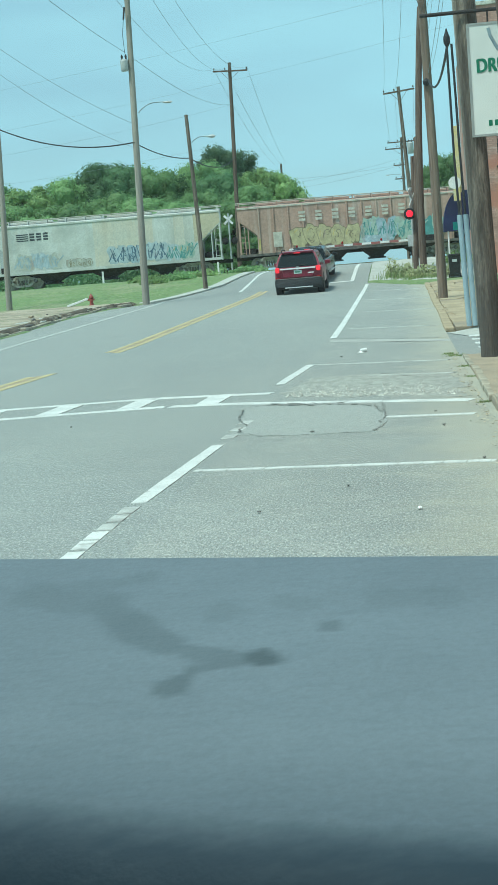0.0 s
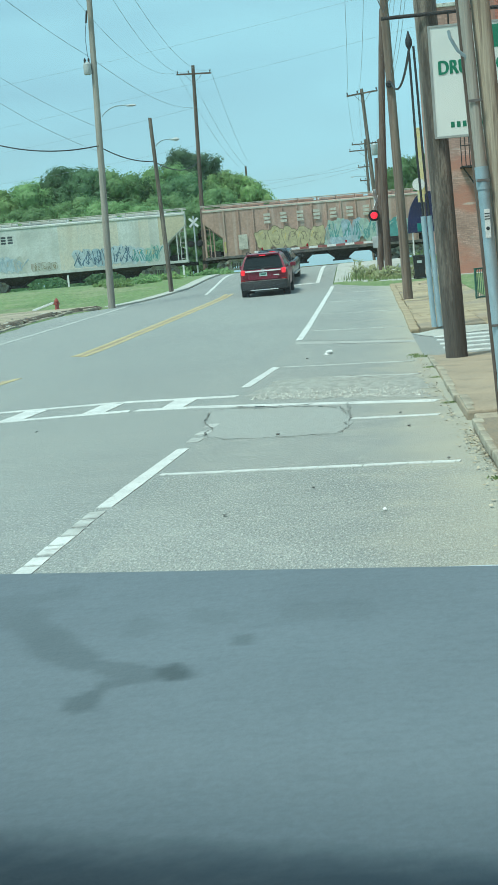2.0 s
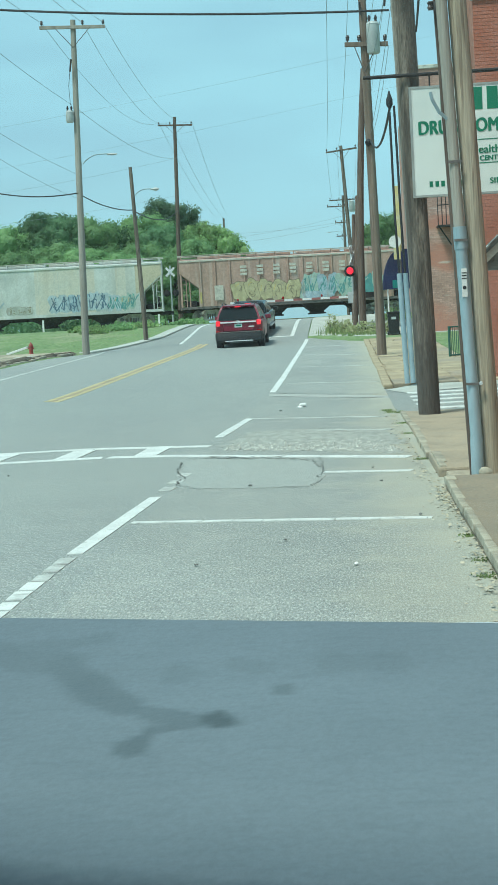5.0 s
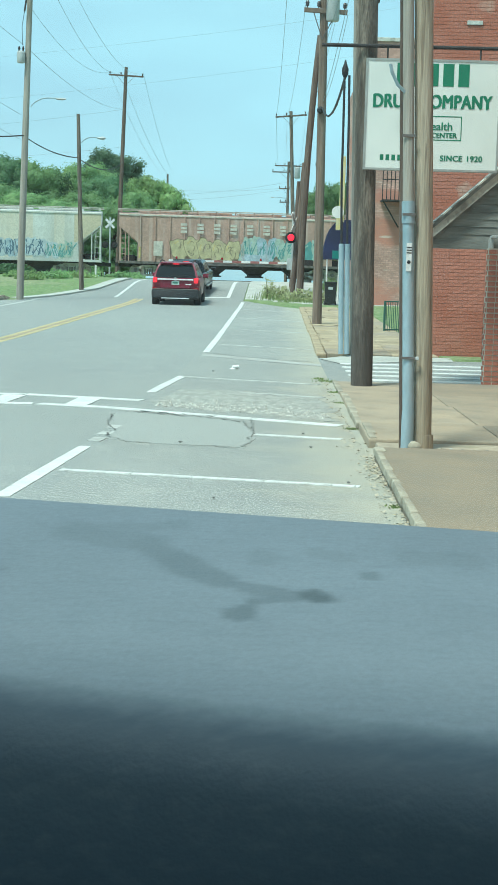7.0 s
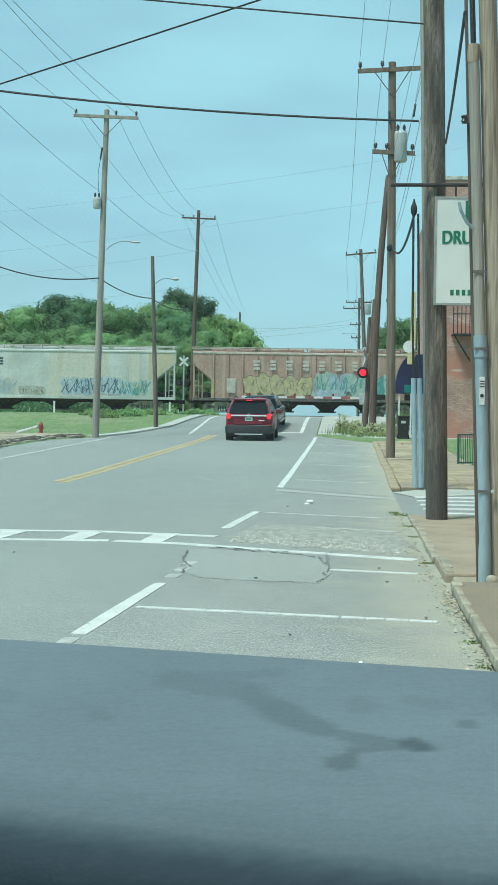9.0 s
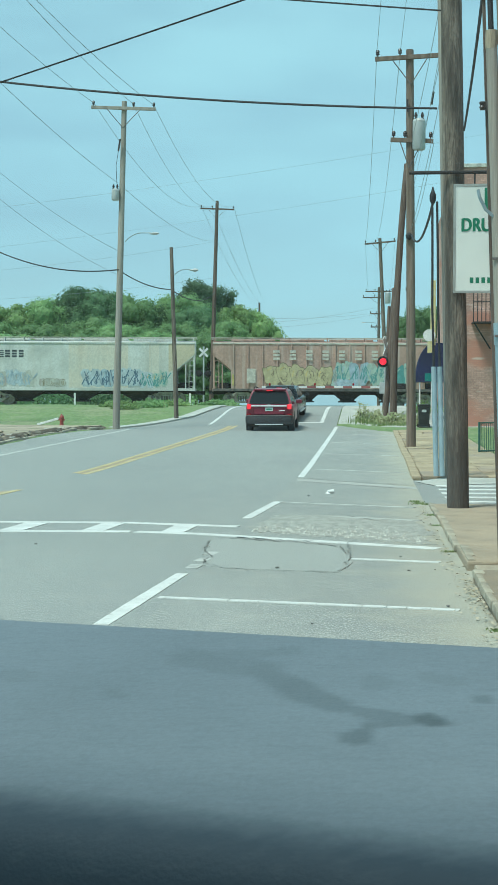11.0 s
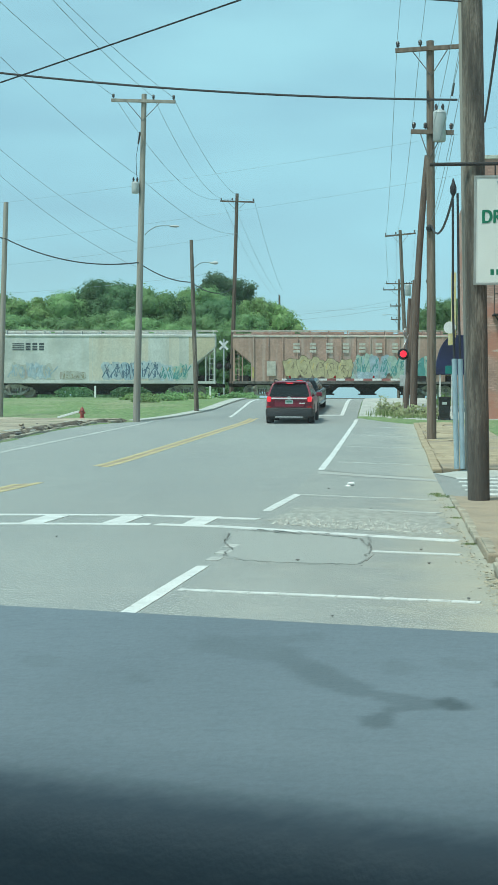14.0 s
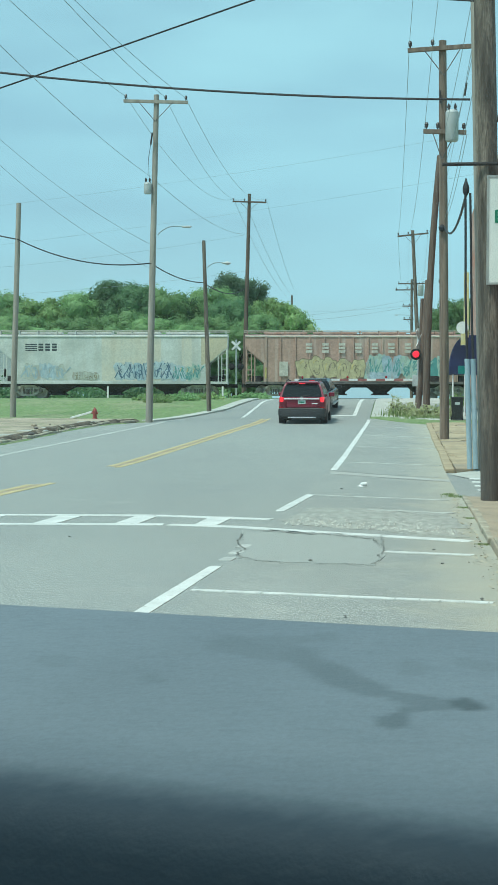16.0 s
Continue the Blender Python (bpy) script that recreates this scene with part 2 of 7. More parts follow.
WHITE_TRIM = mix_in(mat("peeling_trim", (0.60, 0.60, 0.54), 0.8, vary=0.15, scale=3, fine=20), (0.24, 0.22, 0.19), 6, 0.52, 0.66, 0.8)
SHINGLE = mat("roof_shingle", (0.26, 0.27, 0.25), 0.95, vary=0.25, scale=3, fine=14, bump=0.5)
SIGN_WHITE = mat("sign_white", (0.74, 0.77, 0.73), 0.45, vary=0.03, scale=1.2, fine=10, bump=0, tint=(0.66, 0.70, 0.66))
SIGN_EDGE = mat("sign_edge", (0.42, 0.44, 0.42), 0.5, 0.3, vary=0.1)
GREEN = mat("sign_green", (0.012, 0.19, 0.10), 0.5, vary=0.06, bump=0)
NAVY = mat("navy_canvas", (0.012, 0.02, 0.085), 0.8, vary=0.15, scale=2, fine=30)
OLD_YELLOW = mat("faded_yellow", (0.62, 0.52, 0.20), 0.7, vary=0.15, scale=3, fine=20, tint=(0.6, 0.56, 0.36))
FENCE_GREEN = mat("fence_green", (0.03, 0.115, 0.09), 0.6, vary=0.1)
TEAL = mat("teal_sign", (0.01, 0.21, 0.19), 0.5, vary=0.1)
BLACK_PLASTIC = mat("black_plastic", (0.02, 0.02, 0.022), 0.45, vary=0.1, scale=5, fine=40)
RUBBER = mat("rubber", (0.022, 0.022, 0.023), 0.85, vary=0.15, scale=8, fine=60)
CAR_RED = mat("red_car_paint", (0.19, 0.017, 0.04), 0.28, 0.0, spec=0.45, vary=0.05, scale=1, fine=300, bump=0)
CAR_BLACK = mat("black_car_paint", (0.012, 0.013, 0.016), 0.22, 0.0, vary=0.05, scale=1, fine=300, bump=0)
CAR_WHITE = mat("pale_car_paint", (0.62, 0.70, 0.74), 0.35, 0.1, vary=0.03, bump=0)
GREY_PLASTIC = mat("grey_plastic", (0.032, 0.034, 0.038), 0.7, vary=0.12, scale=4, fine=60)
CHROME = mat("chrome", (0.86, 0.86, 0.86), 0.30, 0.15, vary=0.03, bump=0)
CAR_GLASS = mat("tinted_glass", (0.012, 0.016, 0.018), 0.12, 0.0, vary=0.03, bump=0, spec=0.25)
TAIL = mat("tail_lamp_lit", (0.4, 0.008, 0.012), 0.25, vary=0.05, bump=0, emit=(1.0, 0.03, 0.06), power=0.8)
TAIL_OFF = mat("tail_lamp", (0.32, 0.012, 0.015), 0.25, vary=0.05, bump=0)
SIGNAL_RED = mat("signal_lamp_lit", (0.6, 0.01, 0.02), 0.3, vary=0.02, bump=0, emit=(1.0, 0.015, 0.05), power=1.1)
PLATE = mat("number_plate", (0.55, 0.66, 0.62), 0.5, vary=0.08, scale=8, fine=60)
WHITE = mat("white_enamel", (0.78, 0.78, 0.76), 0.5, vary=0.06, scale=4, fine=40)
ARM_RED = mat("faded_red_tape", (0.36, 0.13, 0.12), 0.6, vary=0.15)
HYDRANT_RED = mat("hydrant_red", (0.33, 0.072, 0.06), 0.55, vary=0.12, scale=8, fine=50)
PAPER = mat("white_paper", (0.82, 0.82, 0.80), 0.8, vary=0.05)
BARK = mat("bark", (0.10, 0.08, 0.06), 0.95, vary=0.3, scale=3, fine=20, stretch=(2, 2, 0.3))
LEAF_A = mat("leaf_mid", (0.20, 0.335, 0.145), 0.75, vary=0.2, scale=0.3, fine=2, bump=0, tint=(0.24, 0.375, 0.16), obj_random=0.25)
LEAF_B = mat("leaf_dark", (0.112, 0.22, 0.105), 0.75, vary=0.2, scale=0.3, fine=2, bump=0, tint=(0.15, 0.26, 0.125), obj_random=0.2)
LEAF_C = mat("leaf_pale", (0.24, 0.37, 0.145), 0.75, vary=0.3, scale=0.3, fine=2, bump=0, tint=(0.31, 0.43, 0.18), obj_random=0.2)
LEAF_PINE = mat("leaf_pine", (0.125, 0.20, 0.12), 0.8, vary=0.2, scale=0.3, fine=2, bump=0, tint=(0.15, 0.235, 0.13), obj_random=0.15)
WEED = mat("weed_leaf", (0.38, 0.44, 0.22), 0.8, vary=0.25, scale=0.8, fine=6, bump=0, tint=(0.50, 0.50, 0.30), obj_random=0.2)
STREAK = (2.2, 2.2, 0.12)
HOPPER_GREY = mix_in(mix_in(mat("hopper_grey", (0.60, 0.62, 0.60), 0.65, vary=0.10, scale=0.7, fine=8, tint=(0.48, 0.50, 0.47), bump=0.08), (0.44, 0.39, 0.30), 0.55, 0.48, 0.75, 0.5, stretch=STREAK), (0.34, 0.37, 0.38), 0.35, 0.50, 0.72, 0.6)
HOPPER_BEIGE = mix_in(mat("hopper_beige", (0.60, 0.56, 0.475), 0.7, vary=0.10, scale=0.7, fine=8, tint=(0.56, 0.55, 0.49), bump=0.06), (0.44, 0.38, 0.30), 0.9, 0.52, 0.75, 0.5, stretch=STREAK)
HOPPER_BROWN = mix_in(mix_in(mat("hopper_brown", (0.45, 0.30, 0.245), 0.75, vary=0.14, scale=0.7, fine=8, tint=(0.37, 0.25, 0.205), bump=0.08), (0.54, 0.46, 0.41), 0.9, 0.50, 0.64, 0.65, stretch=STREAK), (0.20, 0.12, 0.10), 1.1, 0.56, 0.72, 0.5, stretch=STREAK)
HOPPER_CREAM = mix_in(mix_in(mat("hopper_cream", (0.55, 0.49, 0.36), 0.7, vary=0.12, scale=0.7, fine=8, tint=(0.48, 0.43, 0.33), bump=0.08), (0.33, 0.16, 0.07), 0.8, 0.55, 0.70, 0.8, stretch=STREAK), (0.25, 0.2, 0.15), 1.3, 0.6, 0.75, 0.5, stretch=STREAK)
TRUCK = mat("bogie_steel", (0.50, 0.48, 0.44), 0.85, 0.0, vary=0.25, scale=4, fine=20, tint=(0.33, 0.30, 0.26))
UNDER = mat("underframe", (0.055, 0.052, 0.05), 0.9, vary=0.2, scale=3, fine=20)
STENCIL = mat("stencil_paint", (0.60, 0.57, 0.50), 0.75, vary=0.15, scale=3, fine=20)
STENCIL_DARK = mat("stencil_dark", (0.07, 0.085, 0.10), 0.75, vary=0.2, scale=3, fine=20)
SPRAY = {k: mix_in(mat("spray_" + k, c, 0.7, vary=0.12, scale=3, fine=15, bump=0), (0.35, 0.28, 0.24), 2.2, 0.58, 0.72, 0.6, stretch=(1.5, 1.5, 0.4))
         for k, c in (("yellow", (0.55, 0.45, 0.19)), ("pale", (0.50, 0.52, 0.47)), ("blue", (0.14, 0.34, 0.52)), ("green", (0.16, 0.42, 0.20)), ("teal", (0.12, 0.32, 0.32)), ("ink", (0.15, 0.14, 0.125)), ("sky", (0.38, 0.49, 0.57)), ("wash", (0.47, 0.56, 0.61)), ("navy", (0.10, 0.17, 0.25)), ("mint", (0.40, 0.52, 0.46)), ("khaki", (0.50, 0.45, 0.27)), ("olive", (0.24, 0.21, 0.13)))}
ROOF_METAL = mat("shed_metal", (0.48, 0.51, 0.52), 0.5, 0.3, vary=0.1, scale=1, fine=6)
VINYL = mat("dash_vinyl", (0.155, 0.190, 0.220), 0.6, vary=0.06, scale=9, fine=420, bump=0.07, bump_scale=650, spec=0.7)
def screen_glass(name, dust):
    """Clear pane with a faint mirror and a thin film of dust."""
    m = bpy.data.materials.new(name)
    m.use_nodes = True
    n, l = m.node_tree.nodes, m.node_tree.links
    n.clear()
    out, clear, film, shine, mix1, mix2 = (n.new(k) for k in ("ShaderNodeOutputMaterial", "ShaderNodeBsdfTransparent", "ShaderNodeBsdfTranslucent", "ShaderNodeBsdfGlossy", "ShaderNodeMixShader", "ShaderNodeMixShader"))
    film.inputs["Color"].default_value = (0.75, 0.78, 0.76, 1)
    shine.inputs["Roughness"].default_value = 0.03
    mix2.inputs["Fac"].default_value = 0.035
    mix1.inputs["Fac"].default_value = dust
    l.new(clear.outputs[0], mix1.inputs[1])
    l.new(film.outputs[0], mix1.inputs[2])
    l.new(mix1.outputs[0], mix2.inputs[1])
    l.new(shine.outputs[0], mix2.inputs[2])
    l.new(mix2.outputs[0], out.inputs["Surface"])
    return m


SCREEN = screen_glass("windscreen_glass", 0.012)
LINER = mat("headliner", (0.38, 0.44, 0.48), 0.95, vary=0.08, scale=6, fine=200)


def dusty_edge(m, color, x0, x1):
    """Sandy grit that gathers between x0 and x1, ragged at its rim."""
    n, l = m.node_tree.nodes, m.node_tree.links
    b = n["Principled BSDF"]
    prior = b.inputs["Base Color"].links[0].from_socket
    co, sep, tex, add, r, mix = (n.new(k) for k in ("ShaderNodeTexCoord", "ShaderNodeSeparateXYZ", "ShaderNodeTexNoise", "ShaderNodeMath", "ShaderNodeMapRange", "ShaderNodeMix"))
    tex.inputs["Scale"].default_value, tex.inputs["Detail"].default_value = 1.3, 7
    l.new(co.outputs["Object"], sep.inputs[0])
    l.new(co.outputs["Object"], tex.inputs["Vector"])
    add.operation = "MULTIPLY_ADD"
    add.inputs[1].default_value = 1.3
    l.new(tex.outputs["Fac"], add.inputs[0])
    l.new(sep.outputs["X"], add.inputs[2])
    r.inputs["From Min"].default_value, r.inputs["From Max"].default_value = x0 + 0.65, x1 + 0.65
    r.inputs["To Max"].default_value = 0.85
    l.new(add.outputs[0], r.inputs["Value"])
    mix.data_type = "RGBA"
    l.new(r.outputs["Result"], mix.inputs["Factor"])
    l.new(prior, mix.inputs["A"])
    mix.inputs["B"].default_value = (*color, 1)
    l.new(mix.outputs["Result"], b.inputs["Base Color"])


def stained_foot(m, color, z0, z1):
    """A ragged dark stain that has crept up from the ground to between z0 and z1."""
    n, l = m.node_tree.nodes, m.node_tree.links
    b = n["Principled BSDF"]
    prior = b.inputs["Base Color"].links[0].from_socket
    co, sep, tex, add, r, mix, mp = (n.new(k) for k in ("ShaderNodeTexCoord", "ShaderNodeSeparateXYZ", "ShaderNodeTexNoise", "ShaderNodeMath", "ShaderNodeMapRange", "ShaderNodeMix", "ShaderNodeMapping"))
    mp.inputs["Scale"].default_value = (9, 9, 0.8)
    tex.inputs["Scale"].default_value, tex.inputs["Detail"].default_value = 1.0, 5
    l.new(co.outputs["Object"], sep.inputs[0])
    l.new(co.outputs["Object"], mp.inputs["Vector"])
    l.new(mp.outputs["Vector"], tex.inputs["Vector"])
    add.operation = "MULTIPLY_ADD"
    add.inputs[1].default_value = 1.6
    l.new(tex.outputs["Fac"], add.inputs[0])
    l.new(sep.outputs["Z"], add.inputs[2])
    r.inputs["From Min"].default_value, r.inputs["From Max"].default_value = z0 + 0.8, z1 + 0.8
    r.inputs["To Min"].default_value, r.inputs["To Max"].default_value = 0.75, 0.0
    l.new(add.outputs[0], r.inputs["Value"])
    mix.data_type = "RGBA"
    l.new(r.outputs["Result"], mix.inputs["Factor"])
    l.new(prior, mix.inputs["A"])
    mix.inputs["B"].default_value = (*color, 1)
    l.new(mix.outputs["Result"], b.inputs["Base Color"])
    return m


WOOD_STAINED = stained_foot(mix_in(mat("pole_stained", (0.275, 0.235, 0.19), 0.95, vary=0.35, scale=3.0, fine=40, bump=0.9, stretch=(3, 3, 0.35)), (0.085, 0.07, 0.057), 22, 0.50, 0.64, 0.85, stretch=(2.2, 2.2, 0.22)), (0.055, 0.05, 0.047), 0.1, 2.4)
dusty_edge(ASPHALT_SIDE, (0.43, 0.40, 0.31), -0.1, 1.1)


def let_light_through(m, share):
    """Thin leaves: part of the light passes through."""
    n, l = m.node_tree.nodes, m.node_tree.links
    b, out = n["Principled BSDF"], n["Material Output"]
    tr, mix = n.new("ShaderNodeBsdfTranslucent"), n.new("ShaderNodeMixShader")
    l.new(b.inputs["Base Color"].links[0].from_socket, tr.inputs["Color"])
    mix.inputs["Fac"].default_value = share
    l.new(b.outputs[0], mix.inputs[1])
    l.new(tr.outputs[0], mix.inputs[2])
    l.new(mix.outputs[0], out.inputs["Surface"])


for leaf_, share_ in ((LEAF_A, 0.45), (LEAF_B, 0.45), (LEAF_C, 0.45), (LEAF_PINE, 0.35), (BLADE, 0.45), (WEED, 0.45)):
    let_light_through(leaf_, share_)


def brick_wall_paint(name, color, joint, patch, width=0.21, height=0.075):
    """Painted, weathered brickwork for a wall that stays far off."""
    m = mat(name, color, 0.95, vary=0.15, scale=0.7, fine=14, bump=0.2)
    n, l = m.node_tree.nodes, m.node_tree.links
    b = n["Principled BSDF"]
    prior = b.inputs["Base Color"].links[0].from_socket
    co, sep, comb = n.new("ShaderNodeTexCoord"), n.new("ShaderNodeSeparateXYZ"), n.new("ShaderNodeCombineXYZ")
    l.new(co.outputs["Object"], sep.inputs[0])
    add = n.new("ShaderNodeMath")
    l.new(sep.outputs["X"], add.inputs[0])
    l.new(sep.outputs["Y"], add.inputs[1])
    l.new(add.outputs[0], comb.inputs["X"])
    l.new(sep.outputs["Z"], comb.inputs["Y"])
    bt = n.new("ShaderNodeTexBrick")
    bt.inputs["Scale"].default_value = 1.0
    bt.inputs["Brick Width"].default_value, bt.inputs["Row Height"].default_value = width, height
    bt.inputs["Mortar Size"].default_value = 0.012
    bt.inputs["Color1"].default_value, bt.inputs["Color2"].default_value = (0.82, 0.82, 0.82, 1), (1.15, 1.15, 1.15, 1)
    bt.inputs["Mortar"].default_value = (*joint, 1)
    l.new(comb.outputs[0], bt.inputs["Vector"])
    mul = n.new("ShaderNodeMix")
    mul.data_type, mul.blend_type = "RGBA", "MULTIPLY"
    mul.inputs["Factor"].default_value = 1.0
    l.new(prior, mul.inputs["A"])
    l.new(bt.outputs["Color"], mul.inputs["B"])
    l.new(mul.outputs["Result"], b.inputs["Base Color"])
    mix_in(m, patch, 0.55, 0.50, 0.60, 0.85, stretch=(0.6, 0.6, 1.6))
    mix_in(m, (0.62, 0.55, 0.48), 1.3, 0.62, 0.70, 0.6, stretch=(0.5, 0.5, 2.0))
    return m


PINK_BRICK = brick_wall_paint("faded_brick", (0.56, 0.35, 0.29), (0.85, 0.85, 0.85), (0.45, 0.20, 0.145))


# ---- mesh helpers ----
class Mesh:
    """Collects corners and faces for one part."""
    def __init__(self):
        self.v, self.f = [], []

    def add(self, verts, faces):
        k = len(self.v)
        self.v += [tuple(p) for p in verts]
        self.f += [tuple(i + k for i in f) for f in faces]
        return self

    def box(self, x0, x1, y0, y1, z0, z1, bev=0.0):
        if bev <= 0:
            return self.add([(x, y, z) for z in (z0, z1) for y in (y0, y1) for x in (x0, x1)],
                            [(0, 2, 3, 1), (4, 5, 7, 6), (0, 1, 5, 4), (2, 6, 7, 3), (0, 4, 6, 2), (1, 3, 7, 5)])
        bm = bmesh.new()
        bmesh.ops.create_cube(bm, size=1)
        bmesh.ops.transform(bm, matrix=Matrix.Translation(((x0 + x1) / 2, (y0 + y1) / 2, (z0 + z1) / 2)) @ Matrix.Diagonal((x1 - x0, y1 - y0, z1 - z0, 1)), verts=bm.verts)
        bmesh.ops.bevel(bm, geom=list(bm.edges), offset=bev, segments=2, affect="EDGES", profile=0.6)
        return self.take(bm)

    def take(self, bm):
        bm.verts.index_update()
        self.add([tuple(q.co) for q in bm.verts], [[q.index for q in f.verts] for f in bm.faces])
        bm.free()
        return self

    def tube(self, p, q, r0, r1=None, n=10, cap=True):
        r1 = r0 if r1 is None else r1
        p, q = Vector(p), Vector(q)
        d = (q - p).normalized()
        a = d.orthogonal().normalized()
        b = d.cross(a)
        vs = [p + (a * math.cos(i * math.tau / n) + b * math.sin(i * math.tau / n)) * r0 for i in range(n)]
        vs += [q + (a * math.cos(i * math.tau / n) + b * math.sin(i * math.tau / n)) * r1 for i in range(n)]
        fs = [(i, (i + 1) % n, n + (i + 1) % n, n + i) for i in range(n)]
        if cap:
            fs += [tuple(range(n))[::-1], tuple(range(n, 2 * n))]
        return self.add(vs, fs)

    def path(self, pts, r, n=6):
        """A bent tube through the points."""
        pts = [Vector(p) for p in pts]
        vs, fs = [], []
        for k, p in enumerate(pts):
            d = (pts[min(k + 1, len(pts) - 1)] - pts[max(k - 1, 0)]).normalized()
            a = d.cross(Vector((0.13, 0.31, 0.94))).normalized()
            b = d.cross(a)
            rr = r[k] if isinstance(r, (list, tuple)) else r
            vs += [p + (a * math.cos(i * math.tau / n) + b * math.sin(i * math.tau / n)) * rr for i in range(n)]
        for k in range(len(pts) - 1):
            fs += [(k * n + i, k * n + (i + 1) % n, (k + 1) * n + (i + 1) % n, (k + 1) * n + i) for i in range(n)]
        fs += [tuple(range(n))[::-1], tuple(range((len(pts) - 1) * n, len(pts) * n))]
        return self.add(vs, fs)

    def lathe(self, profile, n=16, at=(0, 0, 0), axis="z"):
        vs, fs = [], []
        for r, h in profile:
            for i in range(n):
                c, s = math.cos(i * math.tau / n) * r, math.sin(i * math.tau / n) * r
                p = {"z": (c, s, h), "y": (c, h, s), "x": (h, c, s)}[axis]
                vs.append((p[0] + at[0], p[1] + at[1], p[2] + at[2]))
        for k in range(len(profile) - 1):
            fs += [(k * n + i, k * n + (i + 1) % n, (k + 1) * n + (i + 1) % n, (k + 1) * n + i) for i in range(n)]
        fs += [tuple(range(n))[::-1], tuple(range((len(profile) - 1) * n, len(profile) * n))]
        return self.add(vs, fs)

    def prism(self, poly, a0, a1, axis="y"):
        """A flat outline pushed along an axis: poly in (x, z) for y, (y, z) for x, (x, y) for z."""
        n = len(poly)
        def place(u, w, a):
            return {"y": (u, a, w), "x": (a, u, w), "z": (u, w, a)}[axis]
        vs = [place(u, w, a0) for u, w in poly] + [place(u, w, a1) for u, w in poly]
        return self.add(vs, [tuple(range(n)), tuple(range(n, 2 * n))[::-1]] + [(i, n + i, n + (i + 1) % n, (i + 1) % n) for i in range(n)])

    def loft(self, rings):
        n = len(rings[0])
        fs = [tuple(range(n))[::-1], tuple(range((len(rings) - 1) * n, len(rings) * n))]
        for k in range(len(rings) - 1):
            fs += [(k * n + i, k * n + (i + 1) % n, (k + 1) * n + (i + 1) % n, (k + 1) * n + i) for i in range(n)]
        return self.add([p for r in rings for p in r], fs)

    def moved(self, m):
        self.v = [tuple(m @ Vector(p)) for p in self.v]
        return self

    def data(self, name, material, smooth=False):
        me = bpy.data.meshes.new(name)
        me.from_pydata(self.v, [], self.f)
        bm = bmesh.new()
        bm.from_mesh(me)
        if len(bm.faces) < 60000:
            bmesh.ops.recalc_face_normals(bm, faces=bm.faces)
        bm.to_mesh(me)
        bm.free()
        me.materials.append(material)
        if smooth:
            me.polygons.foreach_set("use_smooth", [True] * len(me.polygons))
            me.update()
            bm = bmesh.new()
            bm.from_mesh(me)
            for e in bm.edges:
                if len(e.link_faces) == 2 and e.calc_face_angle(0) > 0.7:
                    e.smooth = False
            bm.to_mesh(me)
            bm.free()
        return me


def part(name, m, material, parent=None, label="", smooth=False):
    ob = new(name, m.data(name, material, smooth))
    ob.parent = parent
    if label:
        tagged(ob, label)
    return ob


def thing(name, label, category, at=(0, 0, 0), turn=0.0, group="", kind=""):
    ob = new(name)
    ob.matrix_world = pose(*at, 0, 0, turn)
    ob.empty_display_size = 0.2
    return tagged(ob, label, category, group, kind)


# ---- the lie of the land ----
LIE_Y = np.array([-4000, -60, 0, 24, 30, 40, 55, 58, 62, 67, 72, 100, 107, 130, 200, 4500.0])
LIE_Z = np.array([-0.4, 0, 0, 0, 0.03, 0.2, 0.47, 0.58, 0.87, 1.27, 1.36, 1.36, 1.28, 0.75, 0.6, 0.6])


def lie(y):
    """Height of the road along its length, with soft changes of slope."""
    return float(sum(np.interp(y + d, LIE_Y, LIE_Z) for d in (-1.6, -0.8, 0, 0.8, 1.6)) / 5)


def road_left(y):
    return float(np.interp(y, [20, 40, 48, 52, 55, 58, 62, 67, 80], [-10.6, -10.9, -11.3, -11.0, -10.0, -9.1, -8.0, -7.5, -7.4]))


def road_right(y):
    return float(np.interp(y, [53.0, 58.2], [0.75, -1.47])) if y > 53 else 0.75


def land(x, y):
    """Height of the open ground; it dips under the paved parts."""
    z = lie(y)
    if road_left(y) + 0.12 < x < road_right(y) - 0.12 or (0 < x < 60 and 20.5 < y < 26.9) or (0 < x < 3.2 and -60 < y < 54):
        return z - 0.14
    side = min(1.0, max(0.0, (abs(x + 4) - 6.5) / 8))
    bumps = 0.05 * noise.noise(Vector((x * 0.25, y * 0.25, 0.3))) * side
    if x > 3 and y < 70:
        z = min(z, 0.55) + 0.0
    return z + 0.03 + bumps


def sheet(name, xs, ys, height, material, parent=None):
    m = Mesh()
    m.v = [(x, y, height(x, y)) for y in ys for x in xs]
    n = len(xs)
    m.f = [(j * n + i, j * n + i + 1, (j + 1) * n + i + 1, (j + 1) * n + i) for j in range(len(ys) - 1) for i in range(n - 1)]
    return part(name, m, material, parent, smooth=True)


def ribbon(name, ys, left, right, lift, material, parent=None, cols=2, crown=0.0):
    """A strip that follows the road: left and right are functions of y."""
    m = Mesh()
    for y in ys:
        a, b = left(y), right(y)
        for i in range(cols):
            x = a + (b - a) * i / (cols - 1)
            m.v.append((x, y, lie(y) + lift))
    n = cols
    m.f = [(j * n + i, j * n + i + 1, (j + 1) * n + i + 1, (j + 1) * n + i) for j in range(len(ys) - 1) for i in range(n - 1)]
    return part(name, m, material, parent)


def steps(a, b, d):
    k = max(1, int(math.ceil((b - a) / d)))
    return [a + (b - a) * i / k for i in range(k + 1)]


